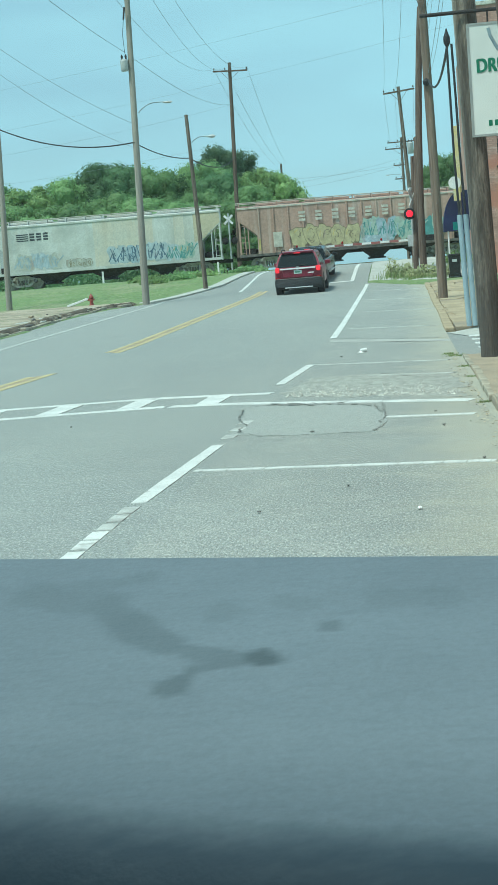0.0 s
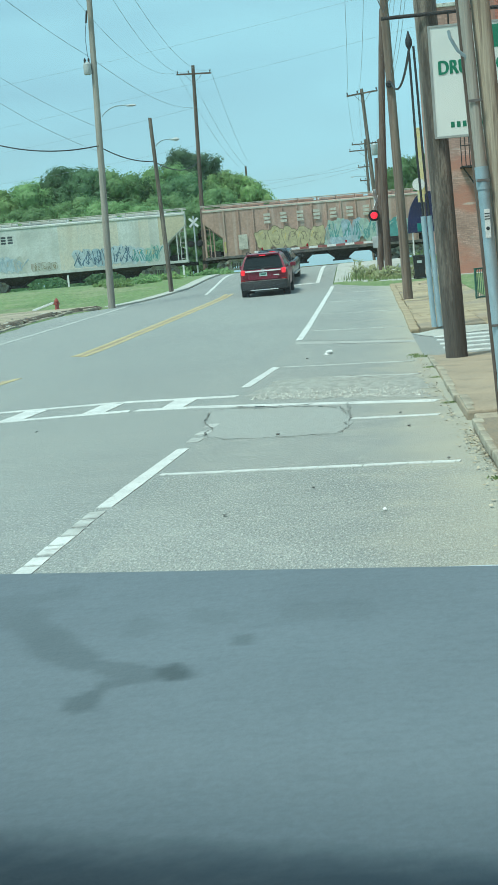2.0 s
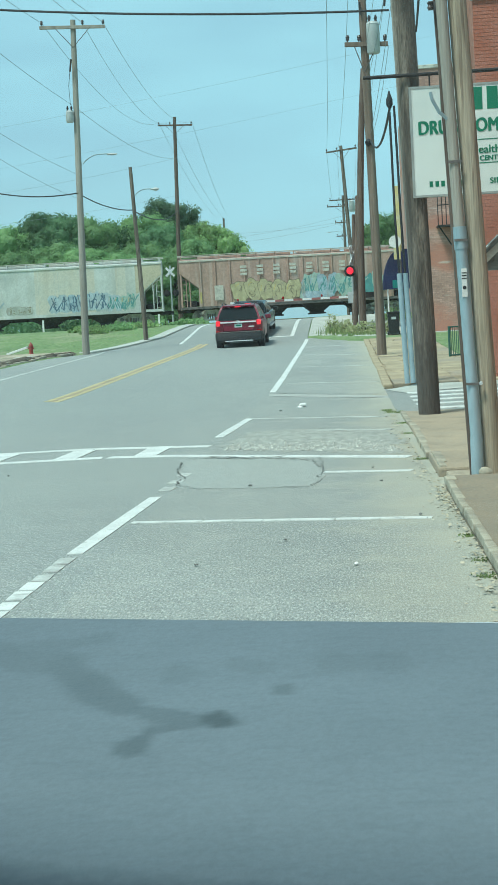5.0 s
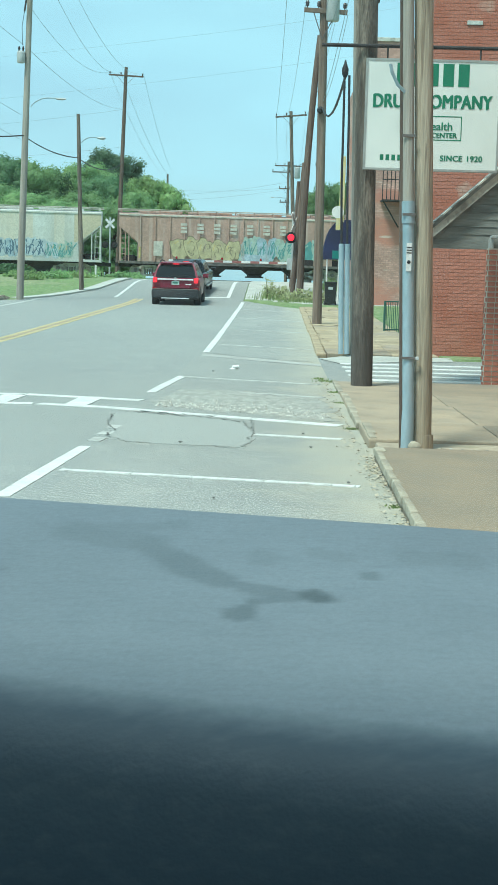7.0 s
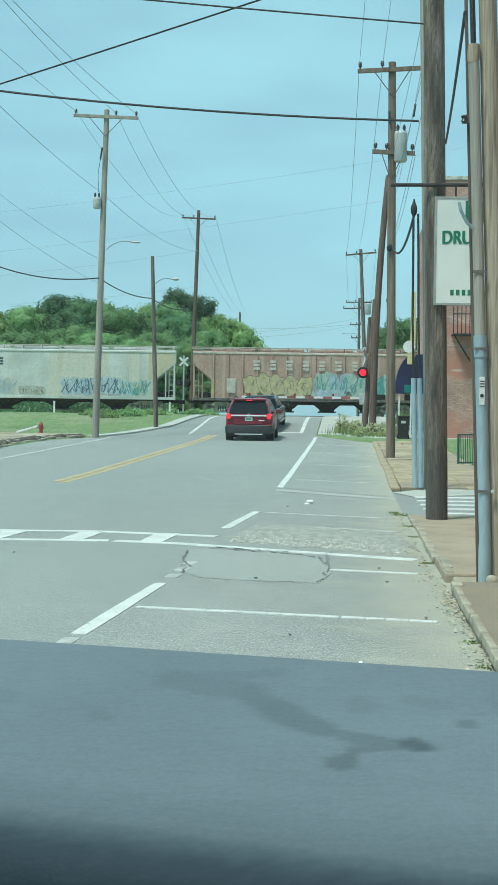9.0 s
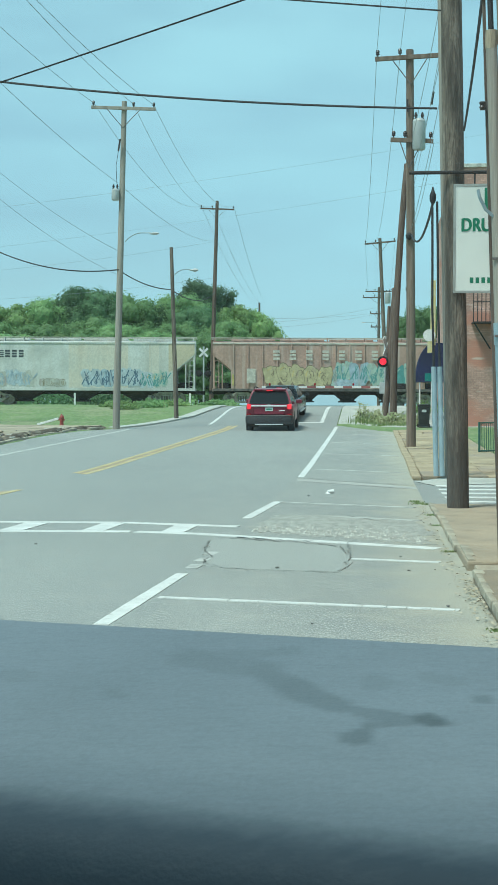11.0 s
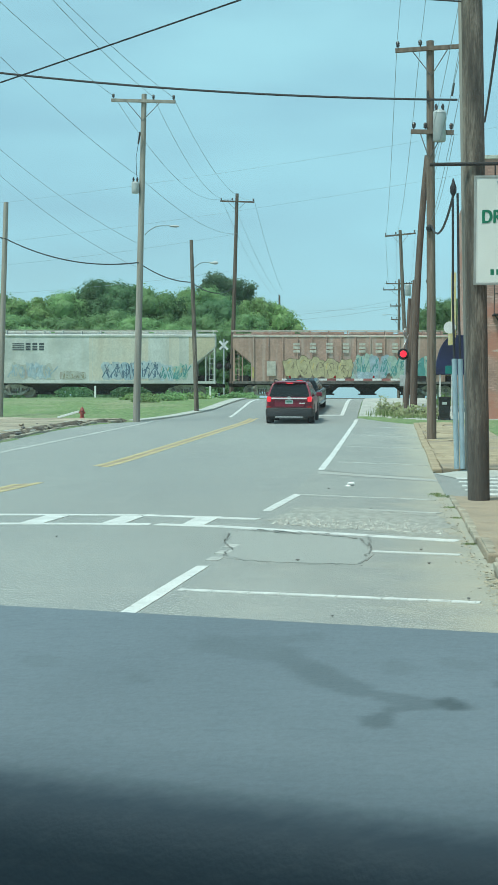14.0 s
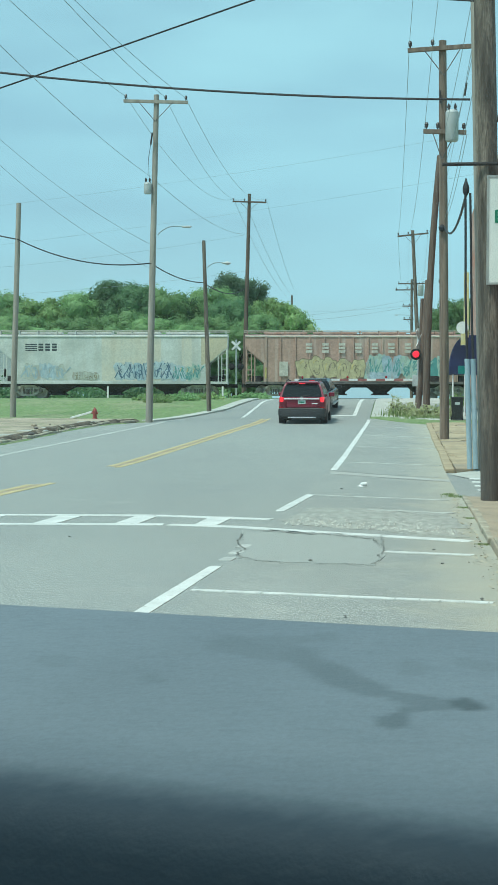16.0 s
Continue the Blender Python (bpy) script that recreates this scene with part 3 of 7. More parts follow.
ground_xs = [-4000, -1200, -400, -150, -90] + steps(-60, -14, 2.0) + steps(-13.4, 3.6, 0.2) + steps(4, 16, 2.0) + [24, 40, 60, 61, 110, 200, 500, 1500, 4000]
ground_ys = [-4000, -800, -200, -60, -20, 0, 10, 18, 20.45, 20.55, 23, 26.85, 26.95] + steps(28, 110, 0.75) + [115, 122, 130, 145, 170, 200, 300, 500, 1000, 2200, 4500]
ground = sheet("ground", ground_xs, ground_ys, land, GRASS)
tagged(ground, "rough green grass with bare patches beside the road", "ground", kind="structure")

road_ys = steps(-60, 20, 4) + steps(21, 74, 0.75) + steps(76, 130, 2) + [160, 220, 400, 900]
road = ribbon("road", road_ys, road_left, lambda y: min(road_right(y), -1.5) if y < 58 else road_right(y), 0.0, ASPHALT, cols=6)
tagged(road, "worn grey asphalt street rising to a rail crossing", "road", kind="structure")
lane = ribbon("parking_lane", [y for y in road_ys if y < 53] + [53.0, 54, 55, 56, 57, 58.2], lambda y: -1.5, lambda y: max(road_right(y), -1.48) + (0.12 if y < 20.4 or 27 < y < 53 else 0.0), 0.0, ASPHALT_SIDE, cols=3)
tagged(lane, "pale patched asphalt parking lane along the kerb", "parking lane", kind="structure")
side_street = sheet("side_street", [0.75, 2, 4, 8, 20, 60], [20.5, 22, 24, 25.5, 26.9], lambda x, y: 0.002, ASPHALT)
tagged(side_street, "grey asphalt side street joining at the corner", "road", kind="structure")


# ---- road markings ----
def skirt(m, rim, depth):
    """Closes a thin layer down to the ground along its rim."""
    k = len(m.v)
    m.v += [(m.v[i][0], m.v[i][1], m.v[i][2] - depth) for i in rim]
    n = len(rim)
    m.f += [(rim[i], rim[(i + 1) % n], k + (i + 1) % n, k + i) for i in range(n)]


def stripe(name, a, b, width, material, lift=0.005, label="", parent=road):
    """A painted strip between two points on the road."""
    (x0, y0), (x1, y1) = a, b
    d = Vector((x1 - x0, y1 - y0))
    k = max(1, int(d.length / 0.8))
    s = Vector((-d.y, d.x)).normalized() * width / 2
    m = Mesh()
    rnd = random.Random(int(abs(x0 * 100 + y0 * 31)))
    for i in range(k + 1):
        p = Vector((x0, y0)) + d * i / k
        for sg in (-1, 1):
            q = p + s * sg * (1 + rnd.uniform(-0.10, 0.10))
            m.v.append((q.x, q.y, lie(q.y) + lift))
    m.f = [(2 * i, 2 * i + 1, 2 * i + 3, 2 * i + 2) for i in range(k)]
    rim = [2 * i for i in range(k + 1)] + [2 * i + 1 for i in range(k, -1, -1)]
    skirt(m, rim, lift + 0.002)
    return part(name, m, material, parent, label)


for a, b, w in (((-1.755, 8.95), (-1.60, 11.75), 0.107), ((-1.58, 17.6), (-1.40, 20.7), 0.12), ((-1.40, 27.4), (-1.46, 57.0), 0.13)):
    stripe("edge_line", a, b, w, PAINT)
for k in range(9):
    y = 6.4 + 0.27 * k
    stripe("edge_line", (-1.832 + 0.0075 * k, y), (-1.826 + 0.0075 * k, y + (0.235 if k % 3 else 0.20)), 0.102, PAINT if k < 6 else PAINT_OLD)
for k in range(3):
    y = 12.15 + 0.55 * k
    stripe("edge_line", (-1.58 + 0.012 * k, y), (-1.56 + 0.012 * k, y + 0.28), 0.12, PAINT_OLD)
rnd = random.Random(19)
u = 0.0
while u < 1.0:                                # the nearest stall line is broken by hairline cracks
    v = min(1.0, u + rnd.uniform(0.05, 0.15))
    stripe("stall_line", (-1.58 + 2.18 * u, 10.28 - 0.42 * u), (-1.58 + 2.18 * (v - 0.0025), 10.28 - 0.42 * (v - 0.0025)), 0.085, PAINT, 0.006)
    u = v
for a, b, w, m in (((-0.20, 13.06), (0.60, 12.86), 0.10, PAINT), ((-1.38, 20.62), (0.58, 19.75), 0.12, PAINT_OLD),
                   ((-0.5, 18.0), (0.58, 17.5), 0.12, PAINT_OLD), ((-1.2, 30.4), (0.70, 29.3), 0.12, PAINT_OLD), ((-1.25, 37.0), (0.70, 36.1), 0.12, PAINT_OLD),
                   ((-1.3, 43.9), (0.70, 42.3), 0.12, PAINT_OLD), ((-1.3, 50.6), (0.70, 49.4), 0.12, PAINT_OLD)):
    stripe("stall_line", a, b, w, m, 0.006)
# crosswalk: two rails and slanted bars
for a, b in (((-10.2, 16.25), (-3.0, 16.77)), ((-3.0, 16.77), (-1.57, 16.38)), ((-10.2, 15.0), (-2.71, 15.58)), ((-2.63, 15.58), (-1.87, 15.38)), ((-1.87, 15.38), (0.64, 14.10))):
    stripe("crosswalk_rail", a, b, 0.20, PAINT)
for k in range(9):
    x = -2.22 - 0.92 * k
    stripe("crosswalk_bar", (x, 15.55 + 0.05 * (x + 2)), (x + 0.05, 16.66 + 0.05 * (x + 2)), 0.27, PAINT, 0.0065)
# double yellow centre line, broken at the junction
for dx in (0.0, 0.25):
    stripe("centre_line", (-6.32 + dx, 9.0), (-6.10 + dx, 22.5 + 2 * dx), 0.125, YELLOW)
    stripe("centre_line", (-6.02 + dx, 28.3 - 1.5 * dx), (-5.80 + dx, 57.5), 0.125, YELLOW)
stripe("old_centre_line", (-6.195, 9.0), (-5.975, 22.7), 0.10, OCHRE, 0.004)
stripe("old_centre_line", (-5.895, 28.1), (-5.675, 57.0), 0.10, OCHRE, 0.004)
stripe("edge_line", (-9.42, 20.0), (-9.45, 45.0), 0.16, PAINT_OLD)
stripe("edge_line", (-9.45, 45.0), (-9.45, 55.5), 0.15, PAINT_OLD)
stripe("lane_line", (-6.72, 58.2), (-6.74, 72.0), 0.13, PAINT)
stripe("lane_line", (-2.14, 59.3), (-2.13, 72.0), 0.16, PAINT)
stripe("stop_line", (-3.4, 59.4), (-2.16, 59.5), 0.35, PAINT)
for y in (20.95, 21.95, 22.95, 23.95, 24.95):
    stripe("crosswalk_bar", (1.1, y), (3.7, y), 0.32, PAINT, 0.012, parent=side_street)

# ---- repairs, cracks and the transverse joint in the lane ----
def blob(name, outline, lift, material, parent, seed=0, rough=0.03, label=""):
    """A flat patch with an uneven rim."""
    rnd = random.Random(seed)
    pts = []
    for i, (x, y) in enumerate(outline):
        x2, y2 = outline[(i + 1) % len(outline)]
        k = max(2, int(math.hypot(x2 - x, y2 - y) / 0.14))
        for j in range(k):
            pts.append((x + (x2 - x) * j / k + rnd.gauss(0, rough), y + (y2 - y) * j / k + rnd.gauss(0, rough * 1.5)))
    m = Mesh()
    m.v = [(x, y, lie(y) + lift) for x, y in pts]
    m.f = [tuple(range(len(pts)))]
    skirt(m, list(range(len(pts))), lift + 0.002)
    return part(name, m, material, parent, label)


def crack(name, pts, width, parent, seed=1):
    rnd = random.Random(seed)
    m = Mesh()
    line = []
    for (x, y), (x2, y2) in zip(pts, pts[1:]):
        k = max(2, int(math.hypot(x2 - x, y2 - y) / 0.06))
        line += [(x + (x2 - x) * j / k + rnd.gauss(0, 0.012), y + (y2 - y) * j / k + rnd.gauss(0, 0.03)) for j in range(k)]
    for i, (x, y) in enumerate(line):
        w = width * rnd.uniform(0.35, 1.3)
        m.v += [(x - w / 2, y - w, lie(y) + 0.0085), (x + w / 2, y + w, lie(y) + 0.0085)]
    m.f = [(2 * i, 2 * i + 1, 2 * i + 3, 2 * i + 2) for i in range(len(line) - 1)]
    return part(name, m, SEAL, parent)


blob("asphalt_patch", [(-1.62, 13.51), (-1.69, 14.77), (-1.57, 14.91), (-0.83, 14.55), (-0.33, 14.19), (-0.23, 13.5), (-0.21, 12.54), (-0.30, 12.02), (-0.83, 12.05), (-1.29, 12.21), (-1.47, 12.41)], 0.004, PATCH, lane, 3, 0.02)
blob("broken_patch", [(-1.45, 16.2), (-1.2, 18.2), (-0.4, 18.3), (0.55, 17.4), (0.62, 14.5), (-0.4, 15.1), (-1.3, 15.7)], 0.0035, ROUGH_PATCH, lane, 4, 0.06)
crack("crack", [(-1.57, 14.95), (-1.70, 14.7), (-1.68, 14.1), (-1.62, 13.51), (-1.50, 13.1), (-1.55, 12.75), (-1.47, 12.41)], 0.013, lane, 5)
crack("crack", [(-1.57, 14.95), (-1.2, 14.76), (-0.83, 14.58), (-0.33, 14.22)], 0.020, lane, 6)
crack("crack", [(-1.45, 15.03), (-1.0, 14.80), (-0.6, 14.60)], 0.012, lane, 16)
crack("crack", [(-0.33, 14.19), (-0.30, 13.8), (-0.22, 13.5), (-0.21, 13.0), (-0.25, 12.7), (-0.23, 12.5), (-0.30, 12.02), (-0.42, 11.95)], 0.011, lane, 7)
crack("crack", [(-1.47, 12.41), (-1.29, 12.21), (-1.1, 12.15), (-1.02, 11.9)], 0.006, lane, 9)
crack("crack", [(-0.83, 12.05), (-0.6, 11.98), (-0.30, 12.02)], 0.006, lane, 10)
crack("crack", [(-0.23, 13.6), (-0.26, 14.4), (-0.20, 15.0)], 0.008, lane, 11)
# broken chunks of pale aggregate where the surface has gone
rnd = random.Random(61)
m = Mesh()
for i in range(420):
    f_ = rnd.random()
    x = -1.35 + 1.95 * f_
    y = 15.75 - 1.05 * f_ + abs(rnd.gauss(0, 0.55))
    r_, a, h = rnd.uniform(0.008, 0.028), rnd.random() * 6.3, rnd.uniform(0.006, 0.02)
    z = lie(y) + 0.003
    m.add([(x + r_ * math.cos(a + q * 1.5708) * rnd.uniform(0.6, 1.1), y + 1.6 * r_ * math.sin(a + q * 1.5708), z) for q in range(4)] + [(x, y, z + h)],
          [(0, 1, 4), (1, 2, 4), (2, 3, 4), (3, 0, 4)])
part("loose_aggregate", m, CHIPS, lane, "pale and dark loose stone in the broken asphalt")
crack("crack", [(-1.47, 27.3), (-0.6, 26.2), (0.1, 25.6), (0.75, 25.0)], 0.018, lane, 8)
m = Mesh()
m.v = [(-1.44, 27.0, lie(27) + 0.004), (0.74, 24.6, lie(24.6) + 0.004), (0.74, 24.0, lie(24) + 0.004), (-1.40, 26.2, lie(26.2) + 0.004)]
m.f = [(0, 1, 2, 3)]
part("concrete_joint", m, CONCRETE_JOINT, lane, "pale concrete strip across the lane")
# loose scraps on the road
paper = thing("paper_cup", "crushed white paper cup lying on the asphalt", "litter", (-0.68, 22.75, 0.004), 25)
m = Mesh().lathe([(0.026, -0.06), (0.028, -0.055), (0.038, 0.045), (0.04, 0.055)], 12, (0, 0, 0.036), "x")
part("cup", m, PAPER, paper)
paper.scale = (0.85, 0.85, 0.85)
part("flap", Mesh().box(-0.10, -0.04, -0.05, 0.05, 0.0, 0.01).moved(pose(0, 0, 0.012, 8, -12, 20)), PAPER, paper)
for i, (x, y, r) in enumerate(((-0.83, 12.19, 0.025), (0.30, 12.1, 0.022), (0.52, 9.98, 0.022), (-0.4, 9.1, 0.018), (0.25, 13.2, 0.02), (-1.0, 21.9, 0.03), (-3.4, 14.0, 0.02), (0.05, 8.1, 0.025), (-0.9, 8.3, 0.02))):
    s = thing("pebble", "small dark stone lying on the asphalt", "stone", (x, y, lie(y) + 0.005), 40 * i, "stones on the road")
    bm = bmesh.new()
    bmesh.ops.create_icosphere(bm, subdivisions=1, radius=r * 0.6)
    for q in bm.verts:
        q.co = Vector((q.co.x * 1.5, q.co.y, q.co.z * 0.6 + r * 0.4)) * (1 + 0.25 * noise.noise(q.co * 60 + Vector((i, 0, 0))))
    part("stone", Mesh().take(bm), PAPER if i == 7 else SEAL, s)


# ---- kerb and pavement on the right ----
def slab_mesh(w, d, h, seed):
    m = Mesh().box(0, w, 0, d, -h, 0, 0.02)
    return m


pavement = thing("pavement", "stained tan concrete pavement in cracked slabs", "pavement", (0, 0, 0), kind="structure")
rnd = random.Random(11)
edges = [1.0, 4.2, 7.62, 11.5, 12.24, 13.75, 16.1, 18.1, 20.3]
for i, (a, b) in enumerate(zip(edges, edges[1:])):
    lift = 0.10 if b <= 11.6 else 0.055 if b < 12.3 else 0.085 if b < 14 else 0.06 if b < 16.5 else 0.03
    for x0, x1 in ((0.80 if b <= 11.6 else 0.86 if b < 12.3 else 0.80 + 0.03 * (i % 2), 2.0), (2.0, 3.2)):
        ob = part("paving_slab", slab_mesh(x1 - x0 - 0.012, b - a - 0.015, 0.14, i), DIRT if 11.6 < b < 12.3 and x0 < 1 else WALKWAY, pavement)
        ob.matrix_world = pose(x0, a, lie(a) + lift + rnd.uniform(-0.006, 0.006), rnd.uniform(-0.15, 0.15), rnd.uniform(-0.25, 0.25))
rnd = random.Random(23)
for a, b, x, z in ((4.3, 11.45, 0.797, 0.107), (12.3, 13.7, 0.824, 0.092), (13.8, 16.0, 0.797, 0.067), (16.15, 18.0, 0.824, 0.037), (18.15, 20.2, 0.797, 0.037)):
    y = a
    while y < b - 0.15:
        d = min(b - y, rnd.uniform(0.35, 1.1))
        ob = part("kerb_edge", Mesh().box(-0.012, rnd.uniform(0.035, 0.075), 0, d - rnd.uniform(0.01, 0.06), -0.06, 0.004, 0.012), KERB, pavement)
        ob.matrix_world = pose(x + rnd.uniform(-0.008, 0.006), y, lie(y) + z, 0, rnd.uniform(-3, 3), rnd.uniform(-0.8, 0.8))
        y += d
edges = [27.2] + steps(29, 53.5, 1.9)
for i, (a, b) in enumerate(zip(edges, edges[1:])):
    for x0, x1 in ((0.95, 2.2), (2.2, 3.1)):
        ob = part("paving_slab", slab_mesh(x1 - x0 - 0.012, b - a - 0.015, 0.14, i), SAND if (i + int(x0)) % 3 else WALKWAY, pavement)
        ob.matrix_world = pose(x0, a, lie(a) + 0.06 + rnd.uniform(-0.008, 0.008), math.degrees(math.atan2(lie(b) - lie(a), b - a)), rnd.uniform(-0.3, 0.3))
    ob = part("kerb_stone", Mesh().box(0, 0.18, 0, b - a - 0.012, -0.16, 0, 0.03), SAND, pavement)
    ob.matrix_world = pose(0.76 + rnd.uniform(-0.02, 0.02), a, lie(a) + 0.055, math.degrees(math.atan2(lie(b) - lie(a), b - a)))
# sand and grit washed over the far slabs
for i, (x, y, w, d) in enumerate(((1.5, 30.4, 0.75, 1.5), (1.2, 34.2, 0.55, 2.4), (2.2, 37.6, 0.8, 2.0), (1.3, 41.5, 0.6, 2.6), (2.0, 46.0, 0.9, 2.5), (1.3, 50.2, 0.6, 2.4), (2.5, 33.2, 0.5, 1.6))):
    blob("sand_patch", [(max(0.98, min(2.9, x + w * math.cos(a) * (1 + 0.25 * math.sin(3 * a + i)))), y + d * math.sin(a)) for a in [q * math.tau / 9 for q in range(9)]], 0.068, SAND, pavement, 60 + i, 0.05)
# pale dropped kerb at the side street
m = Mesh()
m.v = [(0.78, 26.4, 0.012), (1.05, 26.9, 0.02), (1.35, 27.18, 0.05), (3.3, 27.18, 0.05), (3.3, 26.6, 0.012), (1.7, 25.6, 0.010), (1.2, 24.6, 0.010)]
m.f = [tuple(range(7))]
part("dropped_kerb", m, PALE_CONCRETE, pavement, "pale concrete dropped kerb")

# dry leaves and grit along the gutter
m = Mesh()
rnd = random.Random(5)
for i in range(900):
    y = 4.5 + 15.5 * rnd.random() ** 1.3
    x = 0.76 - abs(rnd.gauss(0, 0.09)) - (0.03 if y > 12 else -0.04)
    s = rnd.uniform(0.005, 0.020)
    a = rnd.random() * 6.3
    z = lie(y) + 0.012
    c, t = math.cos(a) * s, math.sin(a) * s
    m.add([(x - c, y - t, z), (x + t * 0.6, y - c * 0.6, z + s * rnd.random() * 0.7), (x + c, y + t, z + s * 0.3), (x - t * 0.6, y + c * 0.6, z)], [(0, 1, 2, 3)])
for i in range(260):                         # a heap of pale leaves at the broken slab, thinner towards the car
    y = rnd.gauss(10.9, 0.6) if i < 170 else rnd.uniform(6.5, 10.5)
    x = 0.79 - abs(rnd.gauss(0, 0.055))
    s, a, z = rnd.uniform(0.007, 0.021), rnd.random() * 6.3, lie(y) + rnd.uniform(0.012, 0.03)
    c, t = math.cos(a) * s, math.sin(a) * s
    m.add([(x - c, y - t, z), (x + t * 0.6, y - c * 0.6, z + s * rnd.random() * 0.7), (x + c, y + t, z + s * 0.3), (x - t * 0.6, y + c * 0.6, z)], [(0, 1, 2, 3)])
tagged(part("gutter_litter", m, LITTER), "dry leaves and grit along the kerb", "litter", kind="stuff")


def tufts(name, spots, count, height, spread, seed, material=BLADE, label="", lift=0.0, base=None):
    """Many bent grass blades scattered round the given spots."""
    rnd = random.Random(seed)
    m = Mesh()
    for i in range(count):
        x, y, k = spots[rnd.randrange(len(spots))]
        x, y = x + rnd.gauss(0, spread * k), y + rnd.gauss(0, spread * k)
        z = (base(x, y) if base else lie(y)) + lift
        h, a, w = height * k * rnd.uniform(0.4, 1.25), rnd.random() * 6.3, height * 0.035 + 0.004
        lean = rnd.uniform(0.1, 0.9) * h
        c, s = math.cos(a), math.sin(a)
        m.add([(x - s * w, y + c * w, z - 0.03), (x + s * w, y - c * w, z - 0.03), (x + c * lean * 0.4 + s * w * 0.7, y + s * lean * 0.4 - c * w * 0.7, z + h * 0.6), (x + c * lean, y + s * lean, z + h), (x + c * lean * 0.4 - s * w * 0.7, y + s * lean * 0.4 + c * w * 0.7, z + h * 0.6)],
              [(0, 1, 2, 4), (4, 2, 3)])
    return tagged(part(name, m, material), label, "grass", kind="stuff")


tufts("kerb_weeds", [(0.72, 20.4, 1), (0.62, 20.9, 0.8), (0.77, 8.1, 0.5), (0.76, 7.6, 0.5), (0.77, 9.0, 0.4), (0.74, 13.8, 0.5), (0.74, 16.8, 0.5), (0.76, 18.4, 0.6), (0.66, 20.6, 0.6)], 900, 0.034, 0.07, 21, label="low green weeds growing in the kerb joints")


# ---- left verge ----
dirt = sheet("verge", steps(-34, -10.95, 0.9), steps(26, 56.5, 0.9), lambda x, y: max(lie(y) + 0.06 + 0.06 * noise.noise(Vector((x * 0.6, y * 0.6, 2.0))), land(x, y) + 0.015) - (0.25 if x > road_left(y) - 0.05 else 0), DIRT)
tagged(dirt, "bare brown earth and thin grass beside the street", "verge", kind="structure")
left_walk = thing("broken_pavement", "broken grey concrete pavement with rubble and dirt", "pavement", kind="structure")
rnd = random.Random(3)
for i in range(26):
    y = 30 + i * 0.92
    w = rnd.uniform(0.6, 1.15)
    ob = part("paving_slab", Mesh().box(-w, 0, 0, 0.85, -0.12, 0, 0.03), DIRT if i % 4 == 1 else KERB if i % 3 else PALE_CONCRETE, left_walk)
    ob.matrix_world = pose(road_left(y) - 0.22 - rnd.uniform(0, 0.12), y, lie(y) + 0.12, rnd.uniform(-1, 1), rnd.uniform(-2, 1), rnd.uniform(-4, 4))
    ob = part("kerb_stone", Mesh().box(-0.17, 0, 0, 0.88, -0.14, 0, 0.03), KERB, left_walk)
    ob.matrix_world = pose(road_left(y) - 0.02, y, lie(y) + rnd.uniform(0.05, 0.12), rnd.uniform(-2, 2), rnd.uniform(-3, 3), math.degrees(math.atan2(road_left(y) - road_left(y + 0.9), 0.9)))
for i in range(20):
    y = rnd.uniform(30, 53)
    bm = bmesh.new()
    bmesh.ops.create_icosphere(bm, subdivisions=1, radius=rnd.uniform(0.04, 0.11))
    for q in bm.verts:
        q.co = Vector((q.co.x * 1.3, q.co.y, q.co.z * 0.55)) * (1 + 0.5 * noise.noise(q.co * 5 + Vector((i, 0, 0))))
    ob = part("rubble", Mesh().take(bm), (KERB, DIRT, STEEL)[i % 3], left_walk)
    ob.matrix_world = pose(road_left(y) - rnd.uniform(0.1, 2.0), y, lie(y) + 0.13, 0, 0, i * 37)
rnd = random.Random(29)
m = Mesh()
edge = steps(30, 54.5, 0.12)
for y in edge:
    k = 0.5 + 0.5 * noise.noise(Vector((y * 0.45, 3.0, 0)))
    h = 0.07 + 0.16 * k + rnd.uniform(-0.03, 0.03)
    x = road_left(y) - 0.16 - 0.25 * noise.noise(Vector((y * 0.9, 7.0, 0)))
    m.v += [(x, y, lie(y) + 0.02), (x - 0.03 - rnd.uniform(0, 0.04), y, lie(y) + h * 0.6), (x - 0.10 - rnd.uniform(0, 0.06), y, lie(y) + h), (x - 0.42, y, lie(y) + h * 0.75), (x - 0.62, y, lie(y) + 0.05)]
m.f = [(5 * i + j, 5 * i + j + 1, 5 * i + j + 6, 5 * i + j + 5) for i in range(len(edge) - 1) for j in range(4)]
part("eroded_edge", m, DARK_EARTH, left_walk, "dark eroded earth edge behind the kerb")
# pale kerb where the road narrows towards the tracks
for i, y in enumerate(steps(55, 71, 1.0)[:-1]):
    ob = part("kerb_stone", Mesh().box(-0.55, 0, 0, 1.02, -0.2, 0.0, 0.03), PALE_CONCRETE, left_walk)
    ob.matrix_world = pose(road_left(y) + 0.12, y, lie(y) + 0.07, math.degrees(math.atan2(lie(y + 1) - lie(y), 1)), 0, math.degrees(math.atan2(road_left(y) - road_left(y + 1), 1)))
board = thing("pale_board", "long pale board lying on the verge by the hydrant", "board", (-13.12, 56.4, lie(56.4) + 0.03), 0)
part("plank", Mesh().box(-0.45, 0.45, -0.07, 0.07, 0.0, 0.085, 0.012).moved(pose(0, 0, 0.13, 0, -16, 0)), WHITE, board)

